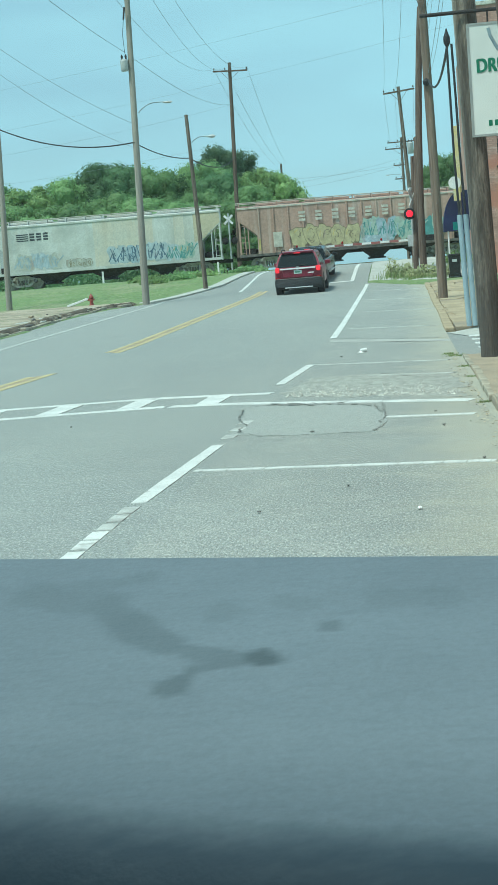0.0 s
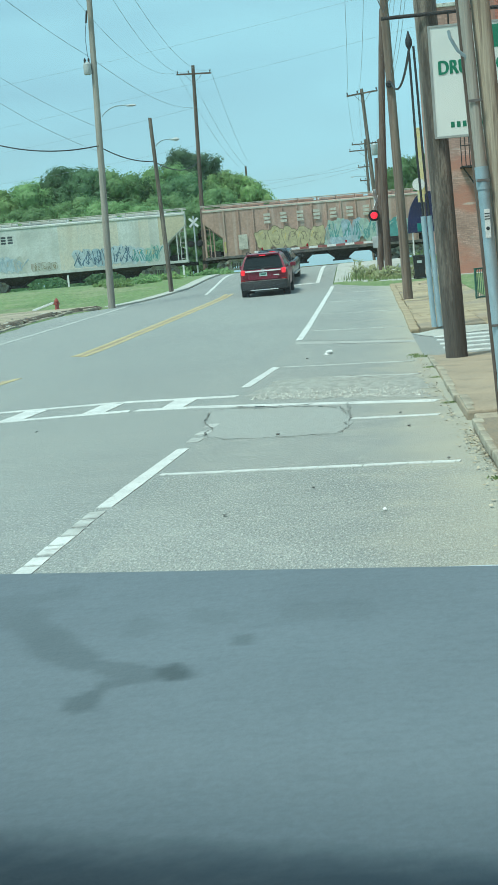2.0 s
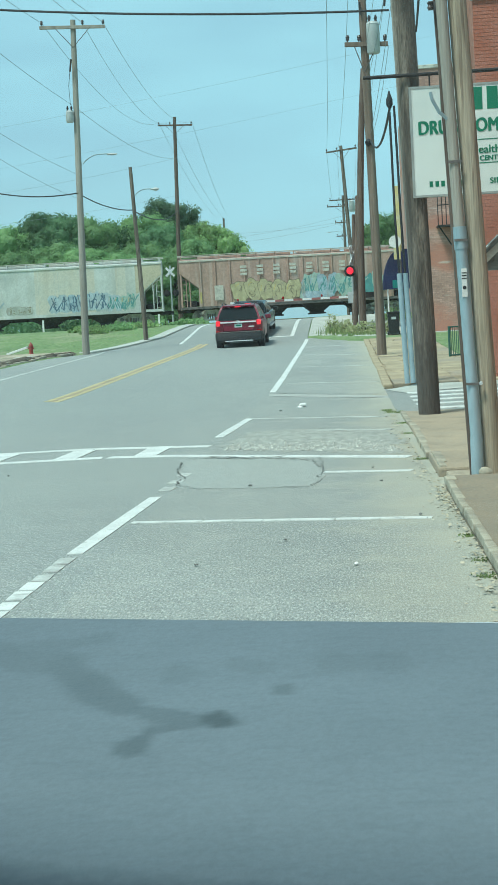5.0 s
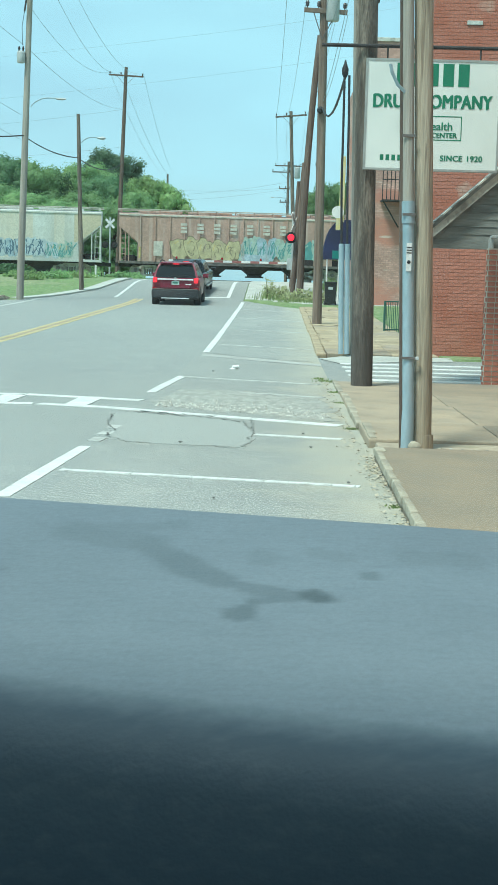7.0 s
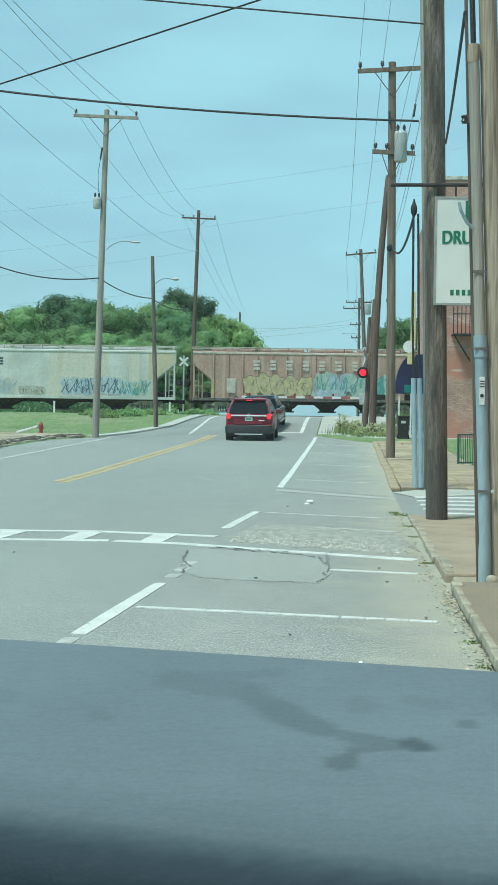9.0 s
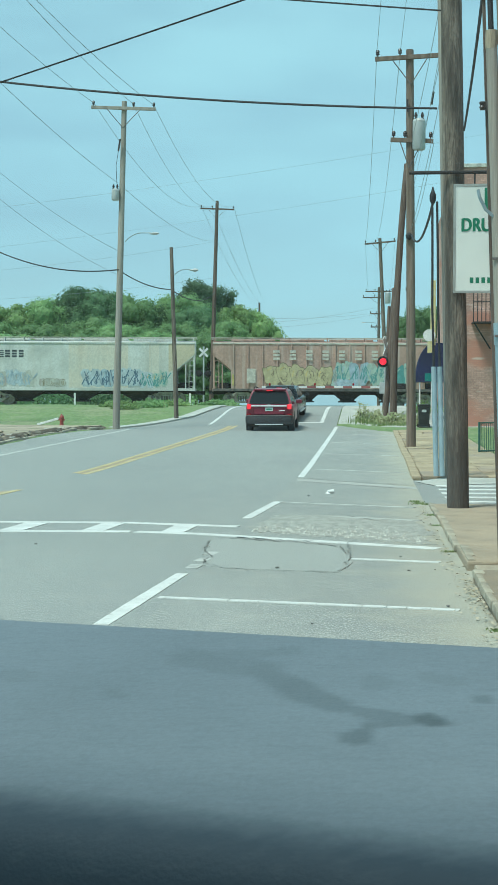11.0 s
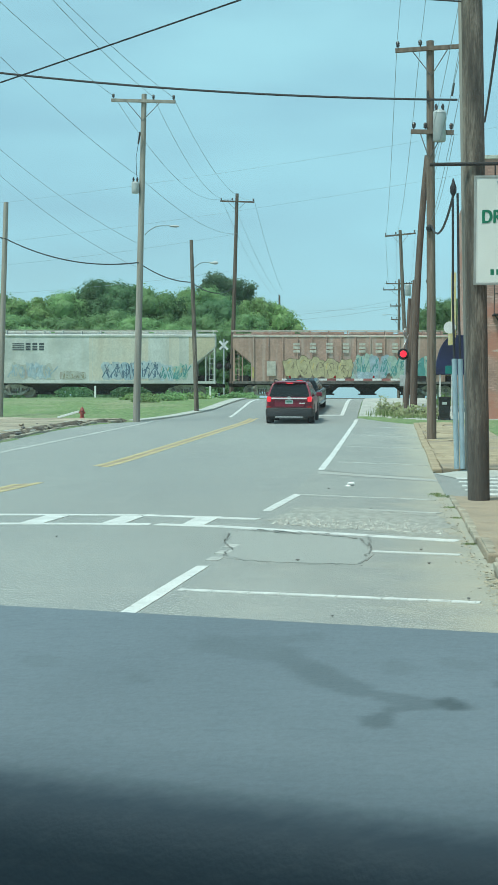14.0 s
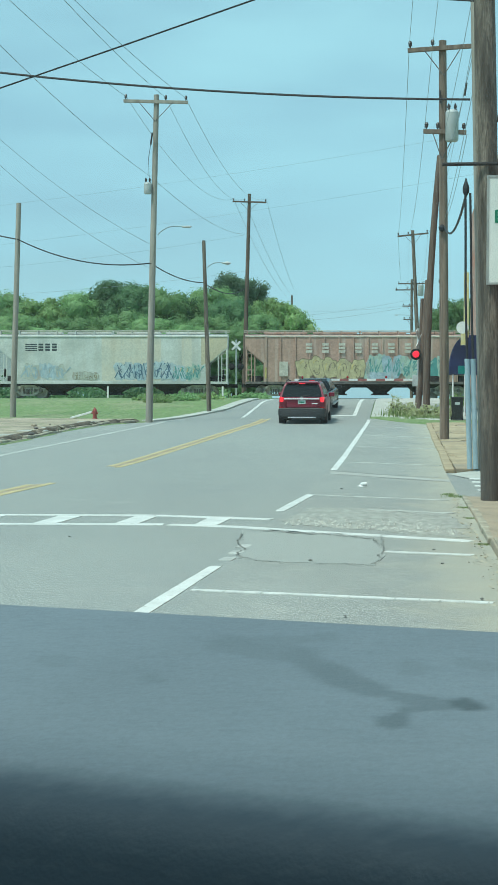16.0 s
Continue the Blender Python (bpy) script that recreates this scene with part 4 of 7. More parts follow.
hydrant = thing("fire_hydrant", "red fire hydrant standing on the grass verge", "hydrant", (-12.52, 56.2, lie(56.2) + 0.05))
part("barrel", Mesh().lathe([(0.17, 0), (0.17, 0.05), (0.12, 0.07), (0.115, 0.42), (0.15, 0.44), (0.15, 0.48)], 16), HYDRANT_RED, hydrant, smooth=True)
part("bonnet", Mesh().lathe([(0.135, 0.48), (0.13, 0.55), (0.09, 0.63), (0.04, 0.67), (0.03, 0.72)], 16), HYDRANT_RED, hydrant, smooth=True)
for s in (-1, 1):
    part("outlet", Mesh().tube((0, 0, 0.36), (0.2 * s, 0, 0.36), 0.055), HYDRANT_RED, hydrant)
part("outlet", Mesh().tube((0, 0, 0.34), (0, -0.21, 0.34), 0.07), HYDRANT_RED, hydrant)
hydrant.scale = (0.66, 0.66, 0.66)

# weeds and tall grass
tufts("long_grass", [(-0.5, 58.9, 1.2), (-0.25, 58.7, 1.0), (0.15, 58.3, 0.75), (0.6, 57.8, 0.65), (1.0, 57.5, 0.75), (1.5, 57.2, 0.65), (1.7, 57.0, 0.5), (0.3, 57.4, 0.5), (1.2, 60.4, 0.6)], 700, 0.30, 0.34, 31, label="thin pale grass in front of the rail embankment")
tufts("lawn_blades", [(x, y, 1) for x in range(-34, -9, 2) for y in range(58, 74, 2)], 7000, 0.03, 1.1, 32, label="short rough grass on the verge", base=land)


# ---- poles and wires ----
def pole(name, base, top, r0, r1, material, label, arms=(), mid=None, bow=0.0):
    """A round wooden pole from base to top with crossarms (height, half left, half right, tilt); bow bends it sideways."""
    p = thing(name, label, "utility pole", base)
    t = Vector(top) - Vector(base)
    n, k = 18, 14
    rings = []
    for j in range(k + 1):
        f_ = j / k
        c = t * f_ + Vector((bow * 4 * f_ * (1 - f_), 0, 0))
        r = r0 + (r1 - r0) * f_
        rings.append([(c.x + math.cos(i * math.tau / n) * r * (1 + 0.03 * noise.noise(Vector((i * 0.8, j * 0.7, r0 * 50)))), c.y + math.sin(i * math.tau / n) * r, c.z - (0.3 if j == 0 else 0)) for i in range(n)])
    part("shaft", Mesh().loft(rings), material, p, smooth=True)
    for z, a, b, tilt in arms:
        c = t * (z / t.z)
        arm = part("crossarm", Mesh().box(-a, b, -0.06 - r1, 0.03 - r1, -0.06, 0.06, 0.008).moved(pose(c.x, c.y, c.z, 0, -tilt, 0)), material, p)
        part("brace", Mesh().tube((-a * 0.55, -0.05 - r1, 0), (0, -r1, -0.75), 0.014).tube((b * 0.55, -0.05 - r1, 0), (0, -r1, -0.75), 0.014).moved(pose(c.x, c.y, c.z, 0, -tilt, 0)), STEEL, p)
        for x in (-a + 0.08, -a * 0.28 if mid is None else mid, b - 0.08):
            part("insulator", Mesh().lathe([(0.012, 0.05), (0.02, 0.1), (0.055, 0.12), (0.045, 0.17), (0.06, 0.19), (0.035, 0.25)], 10, (x, -r1 - 0.02, 0)).moved(pose(c.x, c.y, c.z, 0, -tilt, 0)), CERAMIC, p, smooth=True)
    return p


def lamp_arm(p, z, reach, rise, cobra=True):
    pts = [(0.1 + (reach - 0.1) * q / 10, 0, z + rise * math.sin(math.pi / 2 * min(1.0, q / 6.5)) ** 0.8) for q in range(11)]
    part("lamp_arm", Mesh().path(pts, 0.024), GALV, p)
    m = Mesh().loft([[(reach + dx * 0.7, math.cos(i * math.tau / 8) * w, z + rise - 0.03 + math.sin(i * math.tau / 8) * h) for i in range(8)] for dx, w, h in ((-0.05, 0.03, 0.025), (0.08, 0.07, 0.04), (0.3, 0.10, 0.05 if cobra else 0.085), (0.48, 0.05, 0.025))])
    part("lamp_head", m, TANK_GREY, p, smooth=True)


def can(p, x, y, z, r, h, label=""):
    m = Mesh().lathe([(r * 0.85, z), (r, z + 0.04), (r, z + h), (r * 1.04, z + h), (r * 0.9, z + h + 0.06), (r * 0.3, z + h + 0.1)], 18, (x, y, 0))
    c = part("transformer", m, TANK_GREY, p, label, smooth=True)
    for dx in (-0.5, 0.5):
        part("bushing", Mesh().lathe([(0.03, z + h), (0.05, z + h + 0.08), (0.03, z + h + 0.12), (0.05, z + h + 0.17), (0.02, z + h + 0.26)], 8, (x + dx * r, y, 0)), CERAMIC, c, smooth=True)
    for q in (0.3, 0.8):
        part("mounting_bracket", Mesh().box(min(x, 0), max(x, 0), y + r * 0.4, y + r * 0.4 + 0.1, z + h * q, z + h * (q + 0.1)), STEEL, c)


g54 = lie(54.4)
p1 = pole("utility_pole", (-9.97, 54.4, g54), (-9.65, 54.4, 13.16), 0.145, 0.10, WOOD_PALE, "tall silvered wooden utility pole with crossarm and transformer", [(12.41, 1.27, 1.25, -2.6)], 0.38)
lamp_arm(p1, 7.28, 1.10, 0.34)
for c in p1.children:
    if c.name.startswith("lamp"):
        c.location.x += 0.25
can(p1, 0.0, -0.16, 8.86, 0.15, 0.36)
part("cutout", Mesh().tube((0.12, -0.2, 10.75), (0.20, -0.25, 11.2), 0.035), CERAMIC, p1)
part("jumper", Mesh().path([(0.12, -0.2, 10.75), (0.04, -0.22, 10.2), (0.06, -0.2, 9.5)], 0.010), CABLE, p1)
p2 = pole("utility_pole", (-12.9, 112.6, 1.1), (-12.45, 112.6, 17.7), 0.19, 0.13, WOOD_RED, "tall dark wooden utility pole beyond the tracks", [(15.95, 1.32, 1.40, -2.6)])
p3 = pole("street_lamp", (-8.47, 60.7, lie(60.7)), (-8.71, 60.7, 8.22), 0.105, 0.075, WOOD_GREY, "leaning wooden lamp pole with a curved lamp arm")
tagged(p3, category="street lamp")
lamp_arm(p3, 6.25, 0.80, 0.24, False)
for c in p3.children:
    if c.name.startswith("lamp"):
        c.location.x -= 0.2
p0 = pole("utility_pole", (-16.3, 57.5, lie(57.5)), (-16.0, 57.5, 9.5), 0.13, 0.10, WOOD_PALE, "plain grey wooden pole standing on the verge")
r1 = pole("utility_pole", (1.08, 40.0, lie(40) + 0.1), (0.97, 40.0, 11.36), 0.135, 0.105, WOOD_BROWN, "brown wooden utility pole with crossarms and a transformer", [(10.83, 0.97, 0.95, 2.6), (8.52, 0.55, 0.64, -2.5)])
can(r1, 0.155, -0.19, 8.24, 0.18, 0.78)
for x, z in ((-0.16, 9.3), (0.5, 9.5)):
    part("cutout", Mesh().tube((x, -0.15, z), (x * 1.1, -0.18, z + 0.35), 0.03), CERAMIC, r1)
lean_pole = pole("utility_pole", (0.88, 61.5, lie(61.5)), (1.43, 61.9, 11.9), 0.16, 0.13, WOOD_RED, "leaning dark wooden utility pole beside the crossing", bow=-0.13)
stub = pole("pole_stub", (0.56, 62.6, lie(62.6)), (0.93, 62.9, 6.62), 0.12, 0.10, WOOD_RED, "short dark wooden pole stub beside the crossing")
pole("pole_stub", (0.50, 64.0, lie(64)), (0.72, 64.2, 5.9), 0.085, 0.075, WOOD_RED, "thin dark wooden pole stub beside the crossing")
r2 = pole("utility_pole", (1.10, 106.6, 1.1), (0.47, 106.6, 13.95), 0.17, 0.12, WOOD_GREY, "wooden utility pole with crossarm beyond the tracks", [(12.5, 1.15, 1.16, 5.2)])
can(r2, -0.02, -0.30, 7.95, 0.22, 0.75)
r3 = pole("utility_pole", (0.62, 150, 0.5), (0.60, 150, 13.9), 0.17, 0.12, WOOD_GREY, "distant wooden utility pole with several crossarms", [(12.95, 1.42, 1.36, 0), (12.3, 1.7, 0.2, 0), (10.6, 0.95, 0.2, 0), (9.2, 0.85, 0.2, 0)])
lamp_arm(r3, 9.5, -1.75, 0.2)
far_left = pole("utility_pole", (-13.2, 165, 0.5), (-13.24, 165, 13.4), 0.15, 0.11, WOOD_GREY, "distant wooden pole among the trees")

big = pole("utility_pole", (1.165, 19.5, lie(19) + 0.0), (0.93, 19.7, 11.5), 0.150, 0.140, WOOD_STAINED, "thick weathered grey wooden pole at the kerb corner")
part("number_tag", Mesh().box(-0.03, 0.02, -0.145, -0.125, 3.45, 3.75), STEEL, big)
riser = pole("utility_pole", (1.49, 27.2, 0.06), (1.23, 27.3, 11.0), 0.115, 0.10, WOOD_PALE, "wooden pole carrying two grey conduits and black cables")
for dx in (-0.29, -0.18):
    part("conduit", Mesh().tube((dx - 0.0, -0.16, 0.02), (dx - 0.06, -0.155, 2.1), 0.05, n=14), GALV, riser, "blue-grey painted steel conduit", smooth=True)
    part("cable", Mesh().path([(dx - 0.06, -0.155, 2.05), (dx - 0.095, -0.15, 3.2), (dx * 0.9 - 0.13, -0.15, 4.4), (dx * 0.8 - 0.165, -0.15, 5.4 + dx)], 0.024, 8), CABLE, riser)
part("weatherhead", Mesh().lathe([(0.03, -0.12), (0.06, -0.06), (0.062, 0.04), (0.035, 0.11), (0.012, 0.2)], 12, (-0.39, -0.15, 5.30)), CABLE, riser, smooth=True)

near = pole("utility_pole", (1.23, 11.8, 0.06), (0.885, 11.8, 9.0), 0.076, 0.074, WOOD_TAN, "tan wooden service pole with a conduit strapped on")


def beside(z, off=-0.130):
    """Offset of the conduit's line from the pole's foot, leaning with the pole."""
    return off - 0.0386 * z


part("conduit", Mesh().tube((beside(0) - 0.012, -0.06, 0.0), (beside(0.32), -0.06, 0.32), 0.052, n=16).tube((beside(0.32), -0.06, 0.32), (beside(2.02), -0.06, 2.02), 0.048, n=16), GALV, near, "pale blue painted steel conduit", smooth=True)
part("upper_conduit", Mesh().tube((beside(1.98), -0.06, 1.98), (beside(4.36), -0.06, 4.36), 0.046, n=14), WOOD_PALE, near, smooth=True)
part("coupling", Mesh().tube((beside(1.86), -0.06, 1.86), (beside(2.04), -0.06, 2.04), 0.055, n=16), GALV, near, smooth=True)
part("feed_cable", Mesh().path([(beside(4.3), -0.06, 4.3), (beside(4.7), -0.05, 4.7), (beside(7.5), -0.05, 7.5)], 0.025), CABLE, near)
part("conduit_mouth", Mesh().lathe([(0.047, 4.27), (0.053, 4.34), (0.047, 4.42)], 14, (beside(4.34), -0.06, 0)), WOOD_TAN, near, smooth=True)
part("edge_board", Mesh().prism([(beside(0, -0.20), 0.0), (beside(0, -0.175), 0.0), (beside(8.5, -0.155), 8.5), (beside(8.5, -0.18), 8.5)], -0.02, 0.03), WOOD_RED, near, "dark timber strip behind the conduit")
for z in (0.75, 1.92, 2.55):
    part("strap", Mesh().box(beside(z, -0.183), beside(z, -0.075), -0.116, -0.10, z, z + 0.02), STEEL, near)
part("screw_eye", Mesh().lathe([(0.012, -0.02), (0.017, 0), (0.012, 0.02)], 10, (beside(0.76, -0.062), -0.115, 0.76), "y"), TANK_GREY, near)
sx = beside(1.58)
part("sticker", Mesh().box(sx - 0.022, sx + 0.022, -0.113, -0.1095, 1.47, 1.70), WHITE, near)
for k in range(3):
    part("sticker_bar", Mesh().box(sx - 0.02, sx + 0.02, -0.1155, -0.1142, 1.66 - 0.022 * k, 1.668 - 0.022 * k), CABLE, near)
part("sticker_ring", Mesh().lathe([(0.015, -0.1155), (0.015, -0.1142)], 12, (sx, 0, 1.545), "y"), CABLE, near)
part("branch_pipe", Mesh().path([(beside(2.9) - 0.02, -0.08, 2.9), (beside(2.96) - 0.09, -0.1, 2.96), (beside(3.06) - 0.14, -0.12, 3.06), (beside(3.12) - 0.15, -0.12, 3.12)], 0.014), GALV, near)
spool = part("wire_spool", Mesh().lathe([(0.018, -0.03), (0.028, -0.025), (0.016, -0.005), (0.028, 0.015), (0.018, 0.02)], 10, (beside(3.82, -0.22), -0.06, 3.82)), CERAMIC, near, smooth=True)
part("spool_bracket", Mesh().box(beside(3.82, -0.235), beside(3.82, -0.16), -0.05, -0.03, 3.78, 3.85), STEEL, spool)
part("pole_foot", Mesh().lathe([(0.088, -0.05), (0.08, 0.12)], 14, (0.0, 0.0, 0)), WOOD_TAN, near)
stone = thing("foot_stone", "rounded concrete lump at the foot of the pole", "stone", (1.14, 11.64, 0.065))
bm = bmesh.new()
bmesh.ops.create_icosphere(bm, subdivisions=2, radius=0.06)
for q in bm.verts:
    q.co = Vector((q.co.x, q.co.y * 0.8, q.co.z * 0.8 + 0.03)) * (1 + 0.3 * noise.noise(q.co * 12))
part("lump", Mesh().take(bm), KERB, stone, smooth=True)


rnd = random.Random(41)
for i in range(9):
    c = thing("rubble_chip", "small pale chip of broken concrete on the pavement", "stone", (1.27 + 0.055 * i + rnd.uniform(-0.02, 0.02), 11.56 + rnd.uniform(-0.05, 0.04), 0.085), 50 * i, "chips by the pole")
    bm = bmesh.new()
    bmesh.ops.create_icosphere(bm, subdivisions=1, radius=rnd.uniform(0.010, 0.022))
    for q in bm.verts:
        q.co = Vector((q.co.x * 1.5, q.co.y, q.co.z * 0.7)) * (1 + 0.4 * noise.noise(q.co * 70 + Vector((i, 0, 0))))
    part("lump", Mesh().take(bm), (PALE_CONCRETE, KERB, SEAL)[i % 3], c)


def wire(name, a, b, sag, r, material, label, group="overhead wires"):
    a, b = Vector(a), Vector(b)
    k = 24
    pts = [a.lerp(b, i / k) - Vector((0, 0, 4 * sag * (i / k) * (1 - i / k))) for i in range(k + 1)]
    ob = part(name, Mesh().path(pts, r * (0.8 if material is WIRE else 1.0), 5), material, None, smooth=True)
    return tagged(ob, label, "wire", group)


thin = "thin grey overhead power wire between the poles"
for x0, x1, x2, x3, z in ((-10.83, -10.77, -13.70, -13.9, 13.10), (-9.28, -9.28, -12.85, -13.2, 13.03), (-8.49, -9.98, -11.10, -12.6, 12.99)):
    wire("power_wire", (x0, 54.33, z), (x2, 112.5, 17.3), 1.3, 0.011, WIRE, thin)
    wire("power_wire", (x0, 54.33, z), (x1, 4.0, 13.4), 1.05, 0.011, WIRE, thin)
    wire("power_wire", (x2, 112.5, 17.3), (x3, 165, 13.3), 0.8, 0.014, WIRE, thin)
for dx, dx2 in ((-0.9, -1.1), (-0.25, -0.3), (0.85, 1.1)):
    wire("power_wire", (0.95 + dx, 39.9, 11.25), (0.50 + dx2, 106.5, 13.75), 1.2, 0.010, WIRE, thin)
    wire("power_wire", (0.95 + dx, 39.9, 11.25), (1.1 + dx * 0.6, 6.0, 12.2), 0.5, 0.008, WIRE, thin)
    wire("power_wire", (0.50 + dx2, 106.5, 13.75), (0.60 + dx2, 149.9, 13.6), 0.8, 0.012, WIRE, thin)
for z0, z1 in ((8.9, 9.5), (7.9, 8.3), (6.4, 7.6)):
    wire("power_wire", (1.05, 39.9, z0), (1.30, 27.6, z1), 0.15, 0.008, WIRE, thin)
    wire("power_wire", (1.30, 27.6, z1), (1.05, 19.3, z1 + 0.6), 0.1, 0.007, WIRE, thin)
wire("power_wire", (1.65, 39.9, 8.75), (1.6, 61.9, 9.0), 0.4, 0.010, WIRE, thin)
black = "thick black overhead cable crossing the street"
wire("black_cable", (1.18, 27.27, 7.08), (-14.0, 27.3, 8.82), 0.33, 0.022, CABLE, black)
wire("black_cable", (1.06, 19.6, 6.80), (-9.5, 19.2, 7.75), 0.03, 0.012, CABLE, black)
wire("black_cable", (1.20, 19.42, 5.15), (0.86, 11.76, 4.75), 0.06, 0.015, CABLE, "thick black service cable between the two near poles")
wire("black_cable", (-8.96, 24.26, 6.26), (0.92, 19.30, 7.80), 0.02, 0.014, CABLE, black)
sl = "black sagging cable along the verge poles"
wire("black_cable", (-16.04, 57.40, 8.0), (-9.90, 54.29, 6.65), 0.42, 0.026, CABLE, sl)
wire("black_cable", (-9.86, 54.27, 6.65), (-8.72, 60.60, 6.4), 0.18, 0.022, CABLE, sl)
wire("black_cable", (-8.72, 60.80, 6.4), (-12.6, 112.45, 10.4), 0.55, 0.026, CABLE, sl)
wire("black_cable", (-16.08, 57.42, 8.0), (-30, 60, 12.5), 0.4, 0.026, CABLE, sl)
wire("black_cable", (1.10, 27.06, 5.25), (1.04, 39.85, 6.2), 0.42, 0.026, CABLE, "black service cable looping between two poles")
wire("service_wire", (-9.86, 54.2, 7.37), (-19.6, 45, 16.6), 1.1, 0.009, WIRE, thin)
wire("service_wire", (-9.88, 54.2, 6.45), (-19.5, 44, 16.2), 1.35, 0.009, WIRE, thin)
wire("service_wire", (-9.86, 54.2, 9.98), (-9.6, 6.0, 11.6), 0.8, 0.010, WIRE, thin)
wire("service_wire", (-9.6, 54.3, 9.76), (-12.4, 112.4, 14.5), 0.6, 0.012, WIRE, thin)
for z0, z1 in ((17.6, 24.6), (14.2, 21.2)):
    wire("distant_wire", (-40, 120, z0), (12, 120, z1), 0.5, 0.010, WIRE, "faint distant power line across the sky")
for z0, z1 in ((11.0, 10.9), (11.6, 10.3), (10.4, 10.2)):
    wire("distant_wire", (-13.2, 165, z0), (0.6, 150, z1 + 0.9), 0.25, 0.014, WIRE, "faint distant power line across the sky")
for z0, z1 in ((11.2, 13.5), (9.4, 10.6)):
    wire("distant_wire", (-45, 110, z0), (-12.5, 112.6, z1 + 1.0), 0.6, 0.011, WIRE, "faint distant power line across the sky")
part("cable_knot", Mesh().lathe([(0.02, -0.1), (0.09, -0.05), (0.1, 0.03), (0.03, 0.1)], 10, (-0.1, -0.16, 5.85)), CABLE, r1, smooth=True)
part("cable_knot", Mesh().lathe([(0.03, -0.13), (0.12, -0.05), (0.12, 0.05), (0.03, 0.13)], 10, (0.62, -0.16, 5.6)), CABLE, lean_pole, smooth=True)


# ---- hanging shop sign ----
def text(words, size, at, material, parent, name="lettering", heavy=0.0, spread=1.0, squeeze=1.0):
    cu = bpy.data.curves.new(name, "FONT")
    cu.body, cu.size, cu.extrude, cu.align_x, cu.align_y, cu.space_character = words, size, 0.002, "CENTER", "CENTER", spread
    tmp = bpy.data.objects.new(name, cu)
    scene.collection.objects.link(tmp)
    bpy.context.view_layer.update()
    me = bpy.data.meshes.new_from_object(tmp.evaluated_get(bpy.context.evaluated_depsgraph_get()))
    bpy.data.objects.remove(tmp)
    if heavy:      # a heavier stroke: the same letters again, a little to the side
        k = len(me.vertices)
        base = [tuple(q.co) for q in me.vertices]
        faces = [tuple(p.vertices) for p in me.polygons]
        me = bpy.data.meshes.new(name)
        me.from_pydata([(x + i * heavy, y + i * heavy * 0.3, z + i * 0.0006) for i in range(3) for x, y, z in base], [], [tuple(q + i * k for q in f) for i in range(3) for f in faces])
    ob = new(name, me)
    me.materials.clear()
    me.materials.append(material)
    ob.matrix_world = pose(*at, 90) @ Matrix.Diagonal((squeeze, 1, 1, 1))
    if parent:
        ob.parent = parent
    return ob


def word_row(words, size, at, material, parent, heavy=0.0, spread=1.0, squeeze=1.0):
    """A centred line of lettering, one part for each word."""
    def wide(body):
        cu = bpy.data.curves.new("measure", "FONT")
        cu.body, cu.size, cu.space_character = body, size, spread
        tmp = bpy.data.objects.new("measure", cu)
        scene.collection.objects.link(tmp)
        bpy.context.view_layer.update()
        w = tmp.dimensions.x
        bpy.data.objects.remove(tmp)
        return w * squeeze
    full, x = wide(" ".join(words)), 0.0
    for k, body in enumerate(words):
        end = wide(" ".join(words[:k + 1]))
        w = wide(body)
        text(body, size, (at[0] - full / 2 + end - w / 2, at[1], at[2]), material, parent, heavy=heavy, spread=spread, squeeze=squeeze)


sign = thing("shop_sign", "white hanging shop sign with green lettering", "sign", (1.965, 19.4, 2.965))
W2 = 0.887
part("panel", Mesh().box(-W2, W2, -0.05, 0.05, 0, 1.435, 0.012), SIGN_WHITE, sign)
part("rim", Mesh().box(-W2 - 0.015, W2 + 0.015, -0.058, 0.058, -0.015, 0.012).box(-W2 - 0.015, W2 + 0.015, -0.058, 0.058, 1.423, 1.45).box(-W2 - 0.015, -W2 + 0.012, -0.058, 0.058, 0.012, 1.423).box(W2 - 0.012, W2 + 0.015, -0.058, 0.058, 0.012, 1.423), SIGN_EDGE, sign)
part("support_pipe", Mesh().tube((-1.5, 0, 1.615), (1.9, 0, 1.615), 0.026).tube((-0.62, 0, 1.445), (-0.62, 0, 1.61), 0.012).tube((0.62, 0, 1.445), (0.62, 0, 1.61), 0.012), IRON, sign)
for k in range(5):      # shop name, as plain blocks
    x = -0.40 + 0.205 * k
    part("name_block", Mesh().box(x - 0.09, x + 0.055, -0.054, -0.0505, 1.10, 1.395), GREEN, sign)
word_row(["DRUG", "COMPANY"], 0.252, (-0.012, -0.0535, 0.885), GREEN, sign, heavy=0.013, spread=1.05, squeeze=0.765)
part("logo_frame", Mesh().box(-0.02, 0.40, -0.053, -0.0505, 0.70, 0.712).box(-0.02, 0.40, -0.053, -0.0505, 0.39, 0.402).box(0.388, 0.40, -0.053, -0.0505, 0.402, 0.70), GREEN, sign)
text("Health", 0.15, (0.075, -0.0535, 0.57), GREEN, sign, heavy=0.003)
text("CENTER", 0.092, (0.165, -0.0535, 0.455), GREEN, sign, heavy=0.003)
for k in range(9):      # place name, as plain blocks
    part("name_block", Mesh().box(-0.68 + 0.078 * k, -0.632 + 0.078 * k, -0.053, -0.0505, 0.115, 0.19), GREEN, sign)
word_row(["SINCE", "1920"], 0.105, (0.40, -0.0535, 0.152), GREEN, sign, heavy=0.004, spread=1.08)


# ---- railway ----
TURN = 5.93                                   # the track against the street's cross direction
TRACK = Matrix.Translation((-10.15, 97.45, 1.40)) @ Matrix.Rotation(radians(TURN), 4, "Z")   # u along the track, v across, z from the rail top


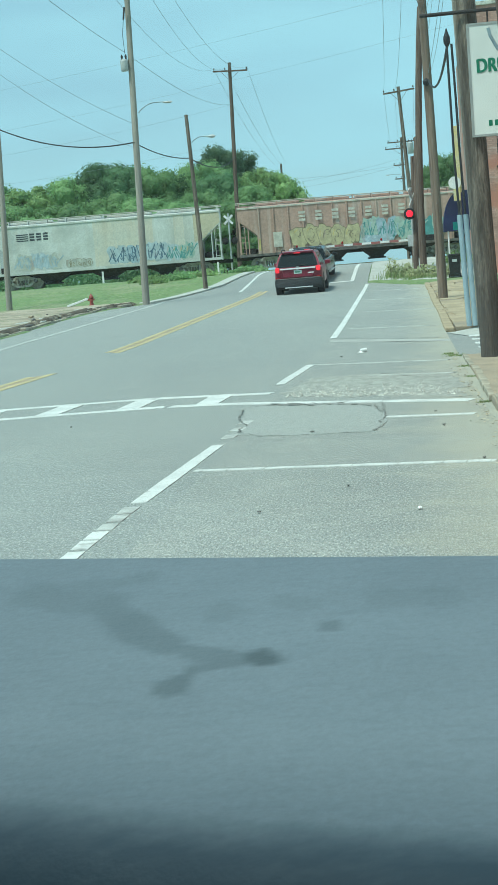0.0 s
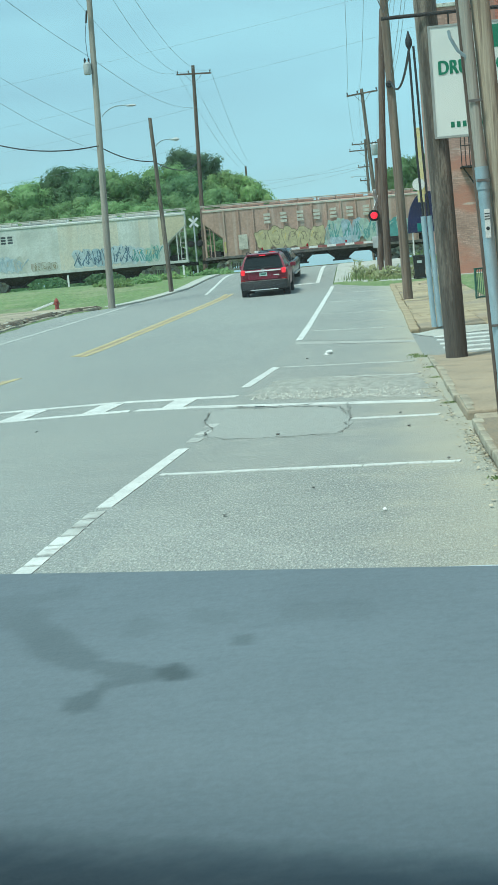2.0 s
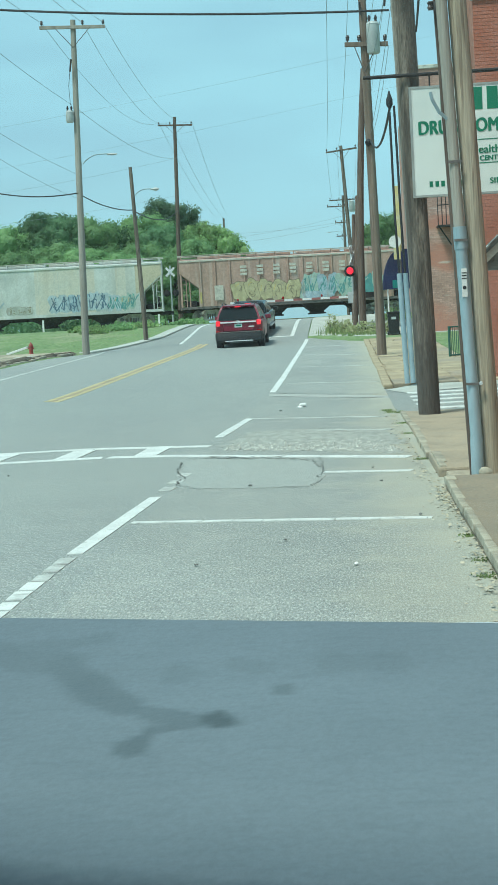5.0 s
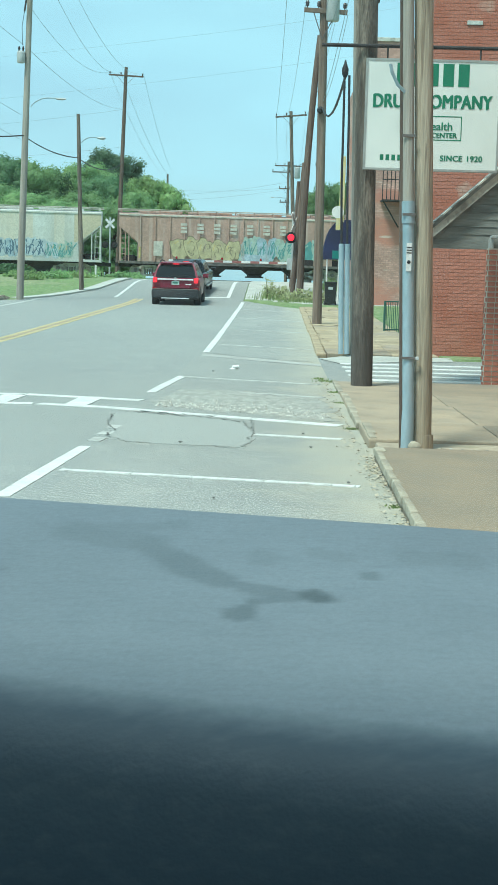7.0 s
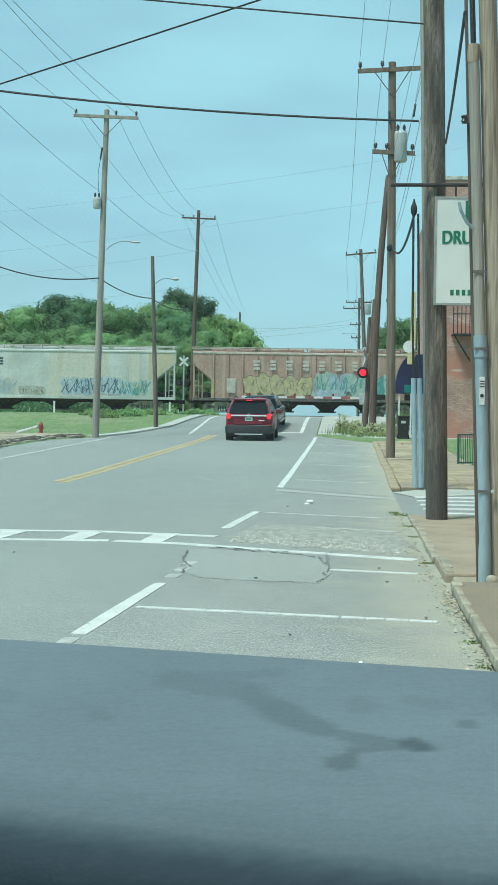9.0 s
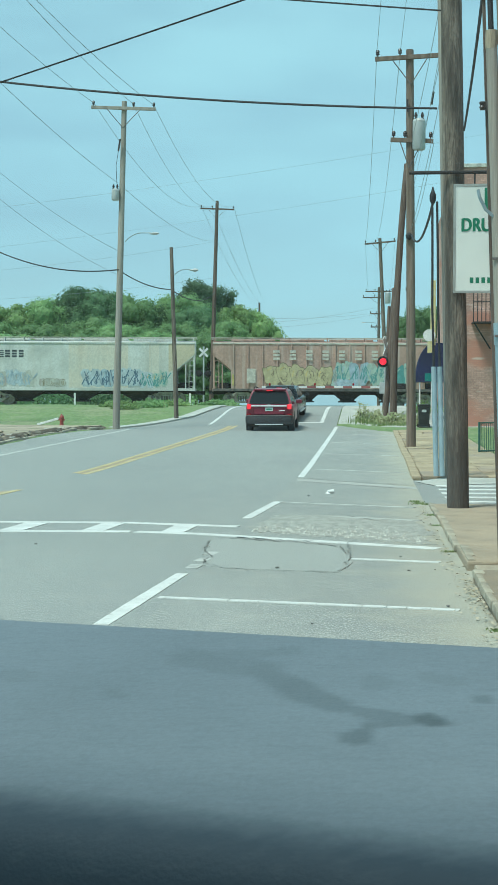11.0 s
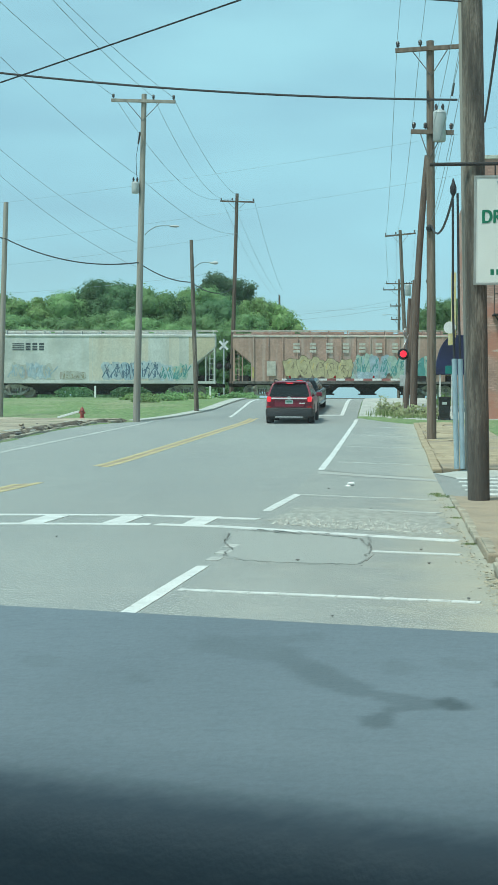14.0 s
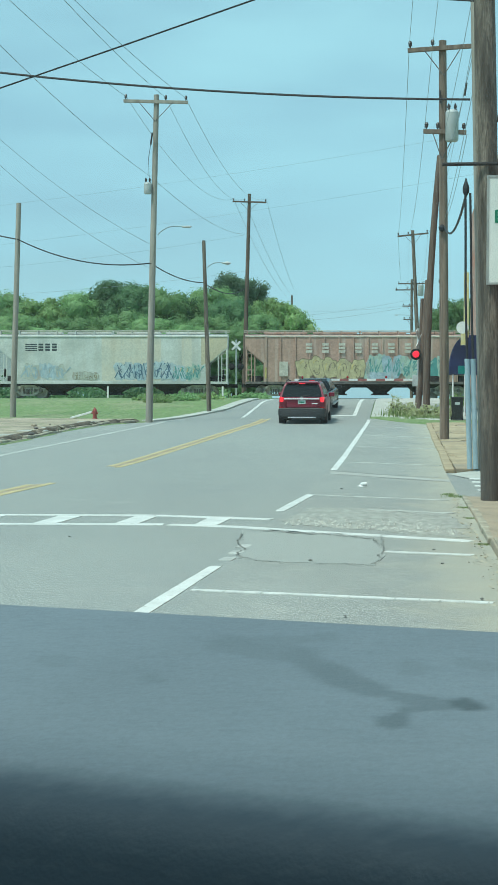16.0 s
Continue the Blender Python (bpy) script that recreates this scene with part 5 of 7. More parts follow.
def track_pose(u, v=0.0, z=0.0):
    return TRACK @ Matrix.Translation((u, v, z))


bed = thing("track_bed", "grey stone ballast bed under the rails", "track bed", kind="structure")
bed.matrix_world = TRACK
part("ballast_bank", Mesh().prism([(-2.6, -0.10), (-1.6, -0.075), (1.6, -0.075), (2.6, -0.10), (3.4, -0.9), (-3.4, -0.9)], -140, 7.0 - 4.6, "x").prism([(-2.6, -0.10), (-1.6, -0.075), (1.6, -0.075), (2.6, -0.10), (3.4, -0.9), (-3.4, -0.9)], 16.5, 140, "x"), GRAVEL, bed)
for v in (-0.75, 0.75):
    part("rail", Mesh().box(-140, 140, v - 0.035, v + 0.035, -0.10, 0.0), RUST, bed)
m = Mesh()
for k in range(-130, 131):
    if not -4 < k * 0.55 - 9.5 + 0 < -4:
        m.box(k * 0.55 - 0.11, k * 0.55 + 0.11, -1.3, 1.3, -0.16, -0.06)
part("sleepers", m, WOOD_RED, bed)
part("crossing_planks", Mesh().box(2.4, 16.5, -1.7, -0.80, -0.06, -0.01).box(2.4, 16.5, -0.68, 0.68, -0.06, -0.01).box(2.4, 16.5, 0.80, 1.7, -0.06, -0.01), WOOD_GREY, bed)


def bogie(parent, u):
    m = Mesh()
    for v0, v1 in ((-1.19, -1.06), (1.06, 1.19)):
        m.prism([(-1.2, 0.52), (-1.2, 0.68), (-0.7, 0.74), (-0.45, 0.90), (0.45, 0.90), (0.7, 0.74), (1.2, 0.68), (1.2, 0.52), (0.6, 0.60), (0.4, 0.74), (-0.4, 0.74), (-0.6, 0.60)], v0, v1)
        m.prism([(-1.0, 0.52), (-0.75, 0.56), (-0.35, 0.30), (0.35, 0.30), (0.75, 0.56), (1.0, 0.52), (0.45, 0.16), (-0.45, 0.16)], v0, v1)
        for q in (-1, 1):
            m.prism([(q * 0.30, 0.24), (q * 0.42, 0.24), (q * 0.46, 0.80), (q * 0.34, 0.80)], v0, v1)
    b = part("bogie", m.box(-0.25, 0.25, -1.15, 1.15, 0.45, 0.72), TRUCK, parent)
    b.location.x = u
    for x in (-0.88, 0.88):
        part("wheel", Mesh().lathe([(0.10, -0.83), (0.43, -0.82), (0.43, -0.72), (0.46, -0.70), (0.46, -0.67), (0.1, -0.68), (0.07, -0.6), (0.07, 0.6), (0.1, 0.68), (0.46, 0.67), (0.46, 0.70), (0.43, 0.72), (0.43, 0.82), (0.10, 0.83)], 22, (x, 0, 0.43), "y"), TRUCK, b, smooth=True)
        part("bearing_cap", Mesh().lathe([(0.12, -1.26), (0.14, -1.2), (0.14, -1.0)], 12, (x, 0, 0.55), "y"), STEEL, b)
    for k in range(4):
        part("spring", Mesh().lathe([(0.055, 0.3), (0.055, 0.62)], 8, (-0.24 + 0.16 * k, -1.15, 0)), STEEL, b)
    return b


def hopper(name, label, paint, u, ribs):
    """A covered grain hopper with sloped ends, ladders, roof walk, discharge bays and two bogies."""
    car = tagged(new(name), label, "rail car", "covered hoppers in the train")
    car.matrix_world = track_pose(u)
    H = 7.88
    side = [(-H, 4.25), (-H, 3.45), (-6.62, 2.42), (-6.62, 1.12), (6.62, 1.12), (6.62, 2.42), (H, 3.45), (H, 4.25)]
    part("side_sheet", Mesh().prism(side, -1.58, -1.52), paint, car)
    part("side_sheet", Mesh().prism(side, 1.52, 1.58), paint, car)
    for s in (-1, 1):
        part("slope_sheet", Mesh().prism([(s * H, 4.2), (s * H, 3.45), (s * 5.2, 1.15), (s * 5.0, 1.15), (s * (H - 0.15), 3.5), (s * (H - 0.15), 4.2)], -1.52, 1.52), paint, car)
        part("side_sill", Mesh().box(-H, H, s * 1.535 - 0.065, s * 1.535 + 0.065, 0.97, 1.14, 0.01), STEEL if ribs else paint, car)
        part("top_chord", Mesh().box(-H, H, s * 1.59 - 0.03, s * 1.59 + 0.03, 4.16, 4.27, 0.01), STENCIL if ribs else paint, car)
        part("roof_walk", Mesh().box(-H - 0.1, H + 0.1, s * 0.9 - 0.25, s * 0.9 + 0.25, 4.60, 4.64), STENCIL, car, "pale steel grating roof walk")
    rings = [[(x, -1.58 + 3.16 * i / 10, 4.25 + 0.20 * math.sin(math.pi * i / 10)) for i in range(11)] + [(x, 1.58 - 3.16 * i / 10, 4.2) for i in range(11)] for x in (-H, H)]
    part("roof", Mesh().loft(rings), paint, car, smooth=True)
    for k in range(13):
        x = -H + 0.15 + (2 * H - 0.3) * k / 12
        part("walk_bracket", Mesh().box(x - 0.035, x + 0.035, -1.15, -0.65, 4.33, 4.60), paint, car)
    for k in range(4):
        part("roof_hatch", Mesh().box(-6.6 + 3.4 * k, -3.6 + 3.4 * k, -0.45, 0.45, 4.42, 4.56, 0.03), paint, car)
    part("centre_sill", Mesh().box(-H - 0.25, H + 0.25, -0.35, 0.35, 0.75, 1.02), UNDER, car)
    for s in (-1, 1):
        part("coupler", Mesh().box(s * (H + 0.65) - 0.35, s * (H + 0.65) + 0.0, -0.12, 0.12, 0.72, 0.98, 0.03), UNDER, car)
        part("end_platform", Mesh().box(s * H - 0.06 if s > 0 else -H - 0.02, s * H + 0.02 if s > 0 else -H + 0.06, -1.55, 1.55, 0.95, 1.15).box(min(s * 6.62, s * H), max(s * 6.62, s * H), -1.5, 1.5, 1.08, 1.12), paint, car)
        for y in (-1.55, 1.55):
            part("end_post", Mesh().box(s * 7.80 - 0.05, s * 7.80 + 0.05, y - 0.03, y + 0.03, 1.1, 3.55).box(s * 7.22 - 0.035, s * 7.22 + 0.035, y - 0.03, y + 0.03, 1.1, 2.95), paint, car)
            lad = Mesh()
            for k in range(9):
                lad.tube((s * 7.45, y, 1.25 + 0.36 * k), (s * 7.80, y, 1.25 + 0.36 * k), 0.013, n=5)
            part("ladder", lad.box(s * 7.45 - 0.02, s * 7.45 + 0.02, y - 0.02, y + 0.02, 1.1, 4.2), paint, car)
        part("brake_gear", Mesh().lathe([(0.28, -0.05), (0.28, 0.05)], 14, (s * 7.55, -0.4, 1.75), "x").box(s * 7.1 - 0.3, s * 7.1 + 0.3, -0.9, -0.3, 1.12, 1.55).tube((s * 6.6, 0.4, 1.35), (s * 7.6, 0.4, 1.35), 0.16), UNDER, car)
    for x in (-4.3, -1.45, 1.45, 4.3)[: 4 if ribs else 3] if ribs else (-3.9, 0.0, 3.9):
        w = 1.25 if ribs else 1.7
        part("discharge_bay", Mesh().loft([[(x + sx * a, sy * b, z) for sx, sy in ((-1, -1), (1, -1), (1, 1), (-1, 1))] for a, b, z in ((w, 1.45, 1.12), (w * 0.9, 1.3, 1.0), (0.45, 0.7, 0.42), (0.45, 0.7, 0.30))]), UNDER, car)
        part("outlet_gate", Mesh().box(x - 0.55, x + 0.55, -0.95, 0.95, 0.22, 0.32), UNDER, car)
    bogie(car, -5.85)
    bogie(car, 5.85)
    if ribs:
        for k in range(ribs):
            x = -6.45 + 12.9 * k / (ribs - 1)
            part("side_rib", Mesh().box(x - 0.045, x + 0.045, -1.66, -1.58, 1.14, 4.2, 0.012), paint, car)
            part("side_rib", Mesh().box(x - 0.045, x + 0.045, 1.58, 1.66, 1.14, 4.2, 0.012), paint, car)
    return car


def letter_blocks(car, x0, z0, size, gap, count, material, y=-1.67):
    """Company lettering, as plain open blocks of its size."""
    w, t = size * 0.66, size * 0.26
    for k in range(count):
        x = x0 + gap * k
        m = Mesh()
        for q in range(3):
            m.box(x, x + w, y - 0.004, y, z0 + size * 0.37 * q, z0 + size * 0.37 * q + t)
        part("lettering_block", m, material, car)


def stroke(m, pts, width, y, seed):
    """A painted line through pts on the car's side."""
    for q, p in enumerate(pts):
        d = pts[min(q + 1, len(pts) - 1)] - pts[max(q - 1, 0)]
        n = Vector((-d.y, d.x)).normalized() * width * 0.5 * (1 + 0.35 * math.sin(q * 1.3 + seed))
        m.v += [(p.x + n.x, y, p.y + n.y), (p.x - n.x, y, p.y - n.y)]
    k = len(m.v) - 2 * len(pts)
    m.f += [(k + 2 * i, k + 2 * i + 1, k + 2 * i + 3, k + 2 * i + 2) for i in range(len(pts) - 1)]


def spray(car, x0, x1, z0, z1, colours, seed, y=-1.67, n=7, line="ink", shine="pale", wild=False):
    """A row of fat sprayed shapes with thin dark outlines, inner lines and shine, that spell nothing; wild ones are crossed by many lines."""
    rnd = random.Random(seed)
    w, h = (x1 - x0) / n, z1 - z0
    for k in range(n):
        c = Vector((x0 + w * (k + 0.5), z0 + h * (0.5 + rnd.uniform(-0.06, 0.06))))
        slant = rnd.uniform(-0.25, 0.25)
        lobes = [rnd.uniform(-0.16, 0.16) for q in range(6)]

        def rim(scale):
            pts = []
            for q in range(40):
                a = q * math.tau / 40
                r = scale * (1 + sum(v * math.sin((e + 2) * a + e * 1.7 + seed) for e, v in enumerate(lobes)) * 0.55)
                ca, sa = math.cos(a), math.sin(a)
                px = math.copysign(abs(ca) ** 0.7, ca) * w * 0.60 * r
                pz = math.copysign(abs(sa) ** 0.7, sa) * h * 0.47 * r
                pts.append(Vector((max(x0 - 0.2, min(x1 + 0.2, c.x + px + slant * pz)), max(z0 - 0.05, min(z1 + 0.15, c.y + pz)))))
            return pts
        lift = 0.004 + 0.0022 * k
        for name, scale, dy, col in (("spray_outline", 1.02, 0.0, colours[k * len(colours) // n] if wild else line), ("spray_fill", 0.95, 0.0007, colours[k * len(colours) // n])):
            m = Mesh()
            m.v = [(p.x, y - lift - dy, p.y) for p in rim(scale)]
            m.f = [tuple(range(40))[::-1]]
            part(name, m, SPRAY[col], car)
        m = Mesh()
        for e in range(rnd.randint(4, 6) if wild else rnd.randint(2, 4)):
            a, r, turn = rnd.uniform(0, 6.3), rnd.uniform(0.25, 0.7), rnd.choice((-1, 1)) * rnd.uniform(1.2, 3.2)
            ox, oz = rnd.uniform(-0.2, 0.2) * w, rnd.uniform(-0.2, 0.2) * h
            pts = [c + Vector((ox + math.cos(a + turn * q / 11) * w * 0.5 * r * (1 - 0.03 * q), oz + math.sin(a + turn * q / 11) * h * 0.42 * r)) for q in range(12)]
            stroke(m, pts, 0.05, y - lift - 0.0013, e)
        for e in range(3 if wild else 0):
            x = c.x + w * (e - 1) * 0.36 + rnd.uniform(-0.05, 0.05)
            lean = rnd.uniform(-0.14, 0.14)
            stroke(m, [Vector((x + lean * (q - 2), c.y + h * 0.12 * (q - 2.5) * rnd.uniform(1.1, 1.3))) for q in range(6)], 0.06, y - lift - 0.0014, e)
        part("spray_line", m, SPRAY[line], car)
        m = Mesh()
        a = rnd.uniform(1.6, 2.6)
        stroke(m, [c + Vector((math.cos(a + 0.12 * q) * w * 0.40, math.sin(a + 0.12 * q) * h * 0.34)) for q in range(8)], 0.07, y - lift - 0.0016, 1)
        part("spray_shine", m, SPRAY[shine], car)


grey_car = hopper("covered_hopper", "weathered pale grey covered hopper with blue spray paint", HOPPER_GREY, -9.95, 0)
letter_blocks(grey_car, -5.05, 3.22, 0.50, 0.46, 3, STENCIL_DARK, y=-1.585)
for k in range(4):
    part("logo_bar", Mesh().box(-5.95, -5.15, -1.588, -1.581, 3.22 + 0.135 * k, 3.29 + 0.135 * k), STENCIL_DARK, grey_car)
for x0, x1 in ((-0.74, 0.62), (0.64, 1.98), (2.0, 3.3), (4.72, 5.4)):
    part("side_panel", Mesh().box(x0, x1, -1.583, -1.578, 1.16, 4.15), HOPPER_BEIGE, grey_car, "beige weathered side panel")
spray(grey_car, 0.2, 4.1, 1.2, 2.5, ["wash", "sky", "wash"], 4, -1.585, 6, "navy", "wash", True)
spray(grey_car, 4.1, 5.95, 1.2, 2.3, ["wash", "mint", "mint"], 5, -1.585, 4, "teal", "khaki", True)
spray(grey_car, -6.1, -3.2, 1.25, 2.35, ["pale", "wash", "pale"], 6, -1.585, 5, "sky", "pale", True)
spray(grey_car, -2.7, -1.0, 1.25, 1.8, ["pale"], 16, -1.585, 5, "olive", "pale")
part("end_panel", Mesh().prism([(6.05, 2.25), (6.60, 2.45), (7.82, 3.48), (7.82, 4.15), (6.05, 4.15)], -1.590, -1.582), HOPPER_CREAM, grey_car, "cream painted end panel")
for k in range(9):
    x = -5.9 + 1.35 * k
    part("weld_seam", Mesh().box(x - 0.010, x + 0.010, -1.586, -1.58, 1.15, 4.16), HOPPER_GREY, grey_car)
brown_car = hopper("covered_hopper", "faded red-brown ribbed covered hopper with yellow and blue spray paint", HOPPER_BROWN, 6.98, 14)
letter_blocks(brown_car, -3.75, 3.10, 0.66, 1.12, 8, STENCIL)
spray(brown_car, -4.3, 0.2, 1.3, 2.8, ["khaki"], 7, -1.668, 5, "olive", "yellow")
spray(brown_car, 0.3, 3.4, 1.3, 2.95, ["mint", "sky", "mint"], 8, -1.668, 5, "teal", "sky", True)
spray(brown_car, 3.3, 5.9, 1.35, 2.8, ["mint", "teal", "mint"], 9, -1.668, 4, "teal", "mint", True)
spray(brown_car, 0.5, 2.4, 1.25, 1.8, ["sky"], 19, -1.69, 3, "wash", "wash")
part("data_panel", Mesh().box(-5.55, -4.95, -1.672, -1.664, 1.5, 2.5), STENCIL, brown_car)
part("warning_strip", Mesh().box(-6.55, -6.42, -1.672, -1.664, 1.35, 2.1), SPRAY["yellow"], brown_car)
cream_car = hopper("covered_hopper", "rust-streaked cream covered hopper", HOPPER_CREAM, -26.9, 0)
part("dark_stripe", Mesh().box(-6.2, 4.6, -1.592, -1.581, 2.86, 2.92).box(-6.2, 3.9, -1.592, -1.581, 2.25, 2.31), RUST, cream_car)
spray(cream_car, -6.0, 0.5, 1.4, 2.2, ["pale"], 12, -1.585, 6)


# ---- crossing gate ----
def crossbuck(parent, z, y, lit):
    for a in (45, -45):
        part("crossbuck_blade", Mesh().box(*((-0.55, 0.55, -0.01, 0.01, -0.11, 0.11) if lit else (-0.44, 0.44, -0.01, 0.01, -0.08, 0.08))).moved(Matrix.Rotation(radians(66 if lit else 0), 4, "Z") @ pose(0, y + (0.025 if a > 0 else 0), z, 0, a, 0)), WHITE, parent)


def signal(at, lit, arm, label):
    s = thing("crossing_signal", label, "rail signal", at)
    part("mast", Mesh().tube((0, 0, 0), (0, 0, 3.6 if lit else 4.45), 0.06), TANK_GREY, s, smooth=True)
    part("foot", Mesh().lathe([(0.2, 0), (0.2, 0.1), (0.08, 0.25)], 12), TANK_GREY, s)
    swing = Matrix.Rotation(radians(72 if lit else 0), 4, "Z")
    part("cross_tube", Mesh().tube((-0.5, 0, 2.45), (0.5, 0, 2.45), 0.035).moved(swing), IRON, s)
    for k in (-0.34, 0.34):
        x, y0 = (swing @ Vector((k, 0, 0))).x, (swing @ Vector((k, 0, 0))).y - 0.08
        head = part("lamp_hood", Mesh().lathe([(0.25, 0.02), (0.25, -0.02), (0.02, -0.021)], 18, (x, y0, 2.45), "y").lathe([(0.15, -0.02), (0.16, -0.22)], 16, (x, y0, 2.45), "y"), IRON, s)
        part("lens", Mesh().lathe([(0.15, -0.24), (0.14, -0.26), (0.02, -0.27)], 16, (x, y0, 2.45), "y"), SIGNAL_RED if lit and k < 0 else TAIL_OFF if lit else IRON, head, "lit red lens" if lit and k < 0 else "unlit dark lens", smooth=True)
    crossbuck(s, 3.1 if lit else 4.0, -0.1, lit)
    if arm:
        part("gate_box", Mesh().box(-0.25, 0.25, -0.25, 0.25, 1.05, 1.55, 0.03), TANK_GREY, s)
        for k in range(13):
            part("arm_section", Mesh().box(-0.25 - 0.4 * (k + 1), -0.25 - 0.4 * k, -0.33, -0.29, 1.29, 1.38), (WHITE, ARM_RED)[k % 2], s)
        for x in (-1.4, -3.1, -5.1):
            part("arm_lamp", Mesh().lathe([(0.035, 1.40), (0.05, 1.43), (0.04, 1.49), (0.02, 1.51)], 10, (x, -0.31, 0)), TAIL_OFF, s, smooth=True)
        part("counterweight", Mesh().box(0.3, 0.9, -0.35, -0.25, 1.25, 1.5, 0.02), IRON, s)
    return s


signal((0.54, 62.9, lie(62.9) - 0.05), True, True, "rail crossing signal with lit red lamp and lowered gate arm")
back = signal((-12.5, 104.2, 1.3), False, False, "rail crossing signal seen from behind beyond the train")


# ---- vehicles ----
def ring(y, hw, z0, z1, r=0.16, tuck=0.0, n=5):
    """A rounded cross-section at y."""
    pts = []
    for cx, cz, a0 in ((hw - r, z1 - r, 0), (-hw + r, z1 - r, 90), (-hw + r + tuck, z0 + r, 180), (hw - r - tuck, z0 + r, 270)):
        for i in range(n):
            a = radians(a0 + 90 * i / (n - 1))
            pts.append((cx + r * math.cos(a), y, cz + r * math.sin(a)))
    return pts


def wheel(parent, x, y, r=0.38, w=0.25):
    s = 1 if x > 0 else -1
    a, b = x - s * w, x
    tyre = part("wheel", Mesh().lathe([(r * 0.6, a), (r * 0.94, a), (r, a + s * 0.03), (r, b - s * 0.03), (r * 0.94, b), (r * 0.62, b)], 24, (0, y, r), "x"), RUBBER, parent, smooth=True)
    part("rim", Mesh().lathe([(r * 0.62, b - s * 0.05), (r * 0.60, b - s * 0.01), (r * 0.2, b - s * 0.03), (r * 0.12, b)], 20, (0, y, r), "x"), STEEL, tyre, smooth=True)


def greenhouse(car, paint, hw0, hw1, z0, z1, yb, yf, tb, tf):
    """Cabin: hw0 at the belt, hw1 at the roof; yb..yf at the belt, tb..tf at the roof."""
    rows = []
    for f_ in (0, 0.35, 0.7, 0.9, 1.0):
        z = z0 + (z1 - z0) * f_
        hw = hw0 + (hw1 - hw0) * (f_ ** 1.3) - (0.06 if f_ == 1 else 0)
        a, b = yb + (tb - yb) * f_ + (0.1 if f_ == 1 else 0), yf + (tf - yf) * f_ - (0.1 if f_ == 1 else 0)
        rows.append([(-hw, a, z), (hw, a, z), (hw, b, z), (-hw, b, z)])
    cab = part("cabin", Mesh().loft(rows), paint, car, smooth=True)
    def at(f_, v):
        return yb + (tb - yb) * f_ + v * ((yf + (tf - yf) * f_) - (yb + (tb - yb) * f_))
    def hwf(f_):
        return hw0 + (hw1 - hw0) * (f_ ** 1.3)
    zz = lambda f_: z0 + (z1 - z0) * f_
    k = 0.012
    m = Mesh()
    m.add([(-hwf(.08) * .90, at(.08, 0) - k, zz(.08)), (hwf(.08) * .90, at(.08, 0) - k, zz(.08)), (hwf(.5) * .92, at(.5, 0) - k, zz(.5)), (hwf(.86) * .90, at(.86, 0) - k, zz(.86)), (-hwf(.86) * .90, at(.86, 0) - k, zz(.86)), (-hwf(.5) * .92, at(.5, 0) - k, zz(.5))], [(0, 1, 2, 3, 4, 5)])
    part("rear_window", m, CAR_GLASS, car, "dark tinted rear window")
    m = Mesh()
    m.add([(-hwf(.05) * .92, at(.05, 1) + k, zz(.05)), (hwf(.05) * .92, at(.05, 1) + k, zz(.05)), (hwf(.86) * .90, at(.86, 1) + k, zz(.86)), (-hwf(.86) * .90, at(.86, 1) + k, zz(.86))], [(0, 3, 2, 1)])
    part("windscreen", m, CAR_GLASS, car)
    for s in (-1, 1):
        for a, b in ((0.05, 0.30), (0.34, 0.60), (0.64, 0.90)):
            m = Mesh()
            pts = []
            for f_, v in ((0.06, a), (0.06, b), (0.5, b), (0.84, b - (0.04 if b > .8 else 0)), (0.84, a + (0.03 if a < .1 else 0)), (0.5, a)):
                pts.append((s * (hwf(f_) + 0.008), at(f_, v), zz(f_)))
            m.add(pts, [tuple(range(6))])
            part("side_window", m, CAR_GLASS, car)
    return cab


def mirrors(car, paint, x, y, z):
    for s in (-1, 1):
        part("door_mirror", Mesh().box(s * x - 0.12, s * x + 0.12, y - 0.06, y + 0.1, z - 0.08, z + 0.09, 0.03), paint, car)


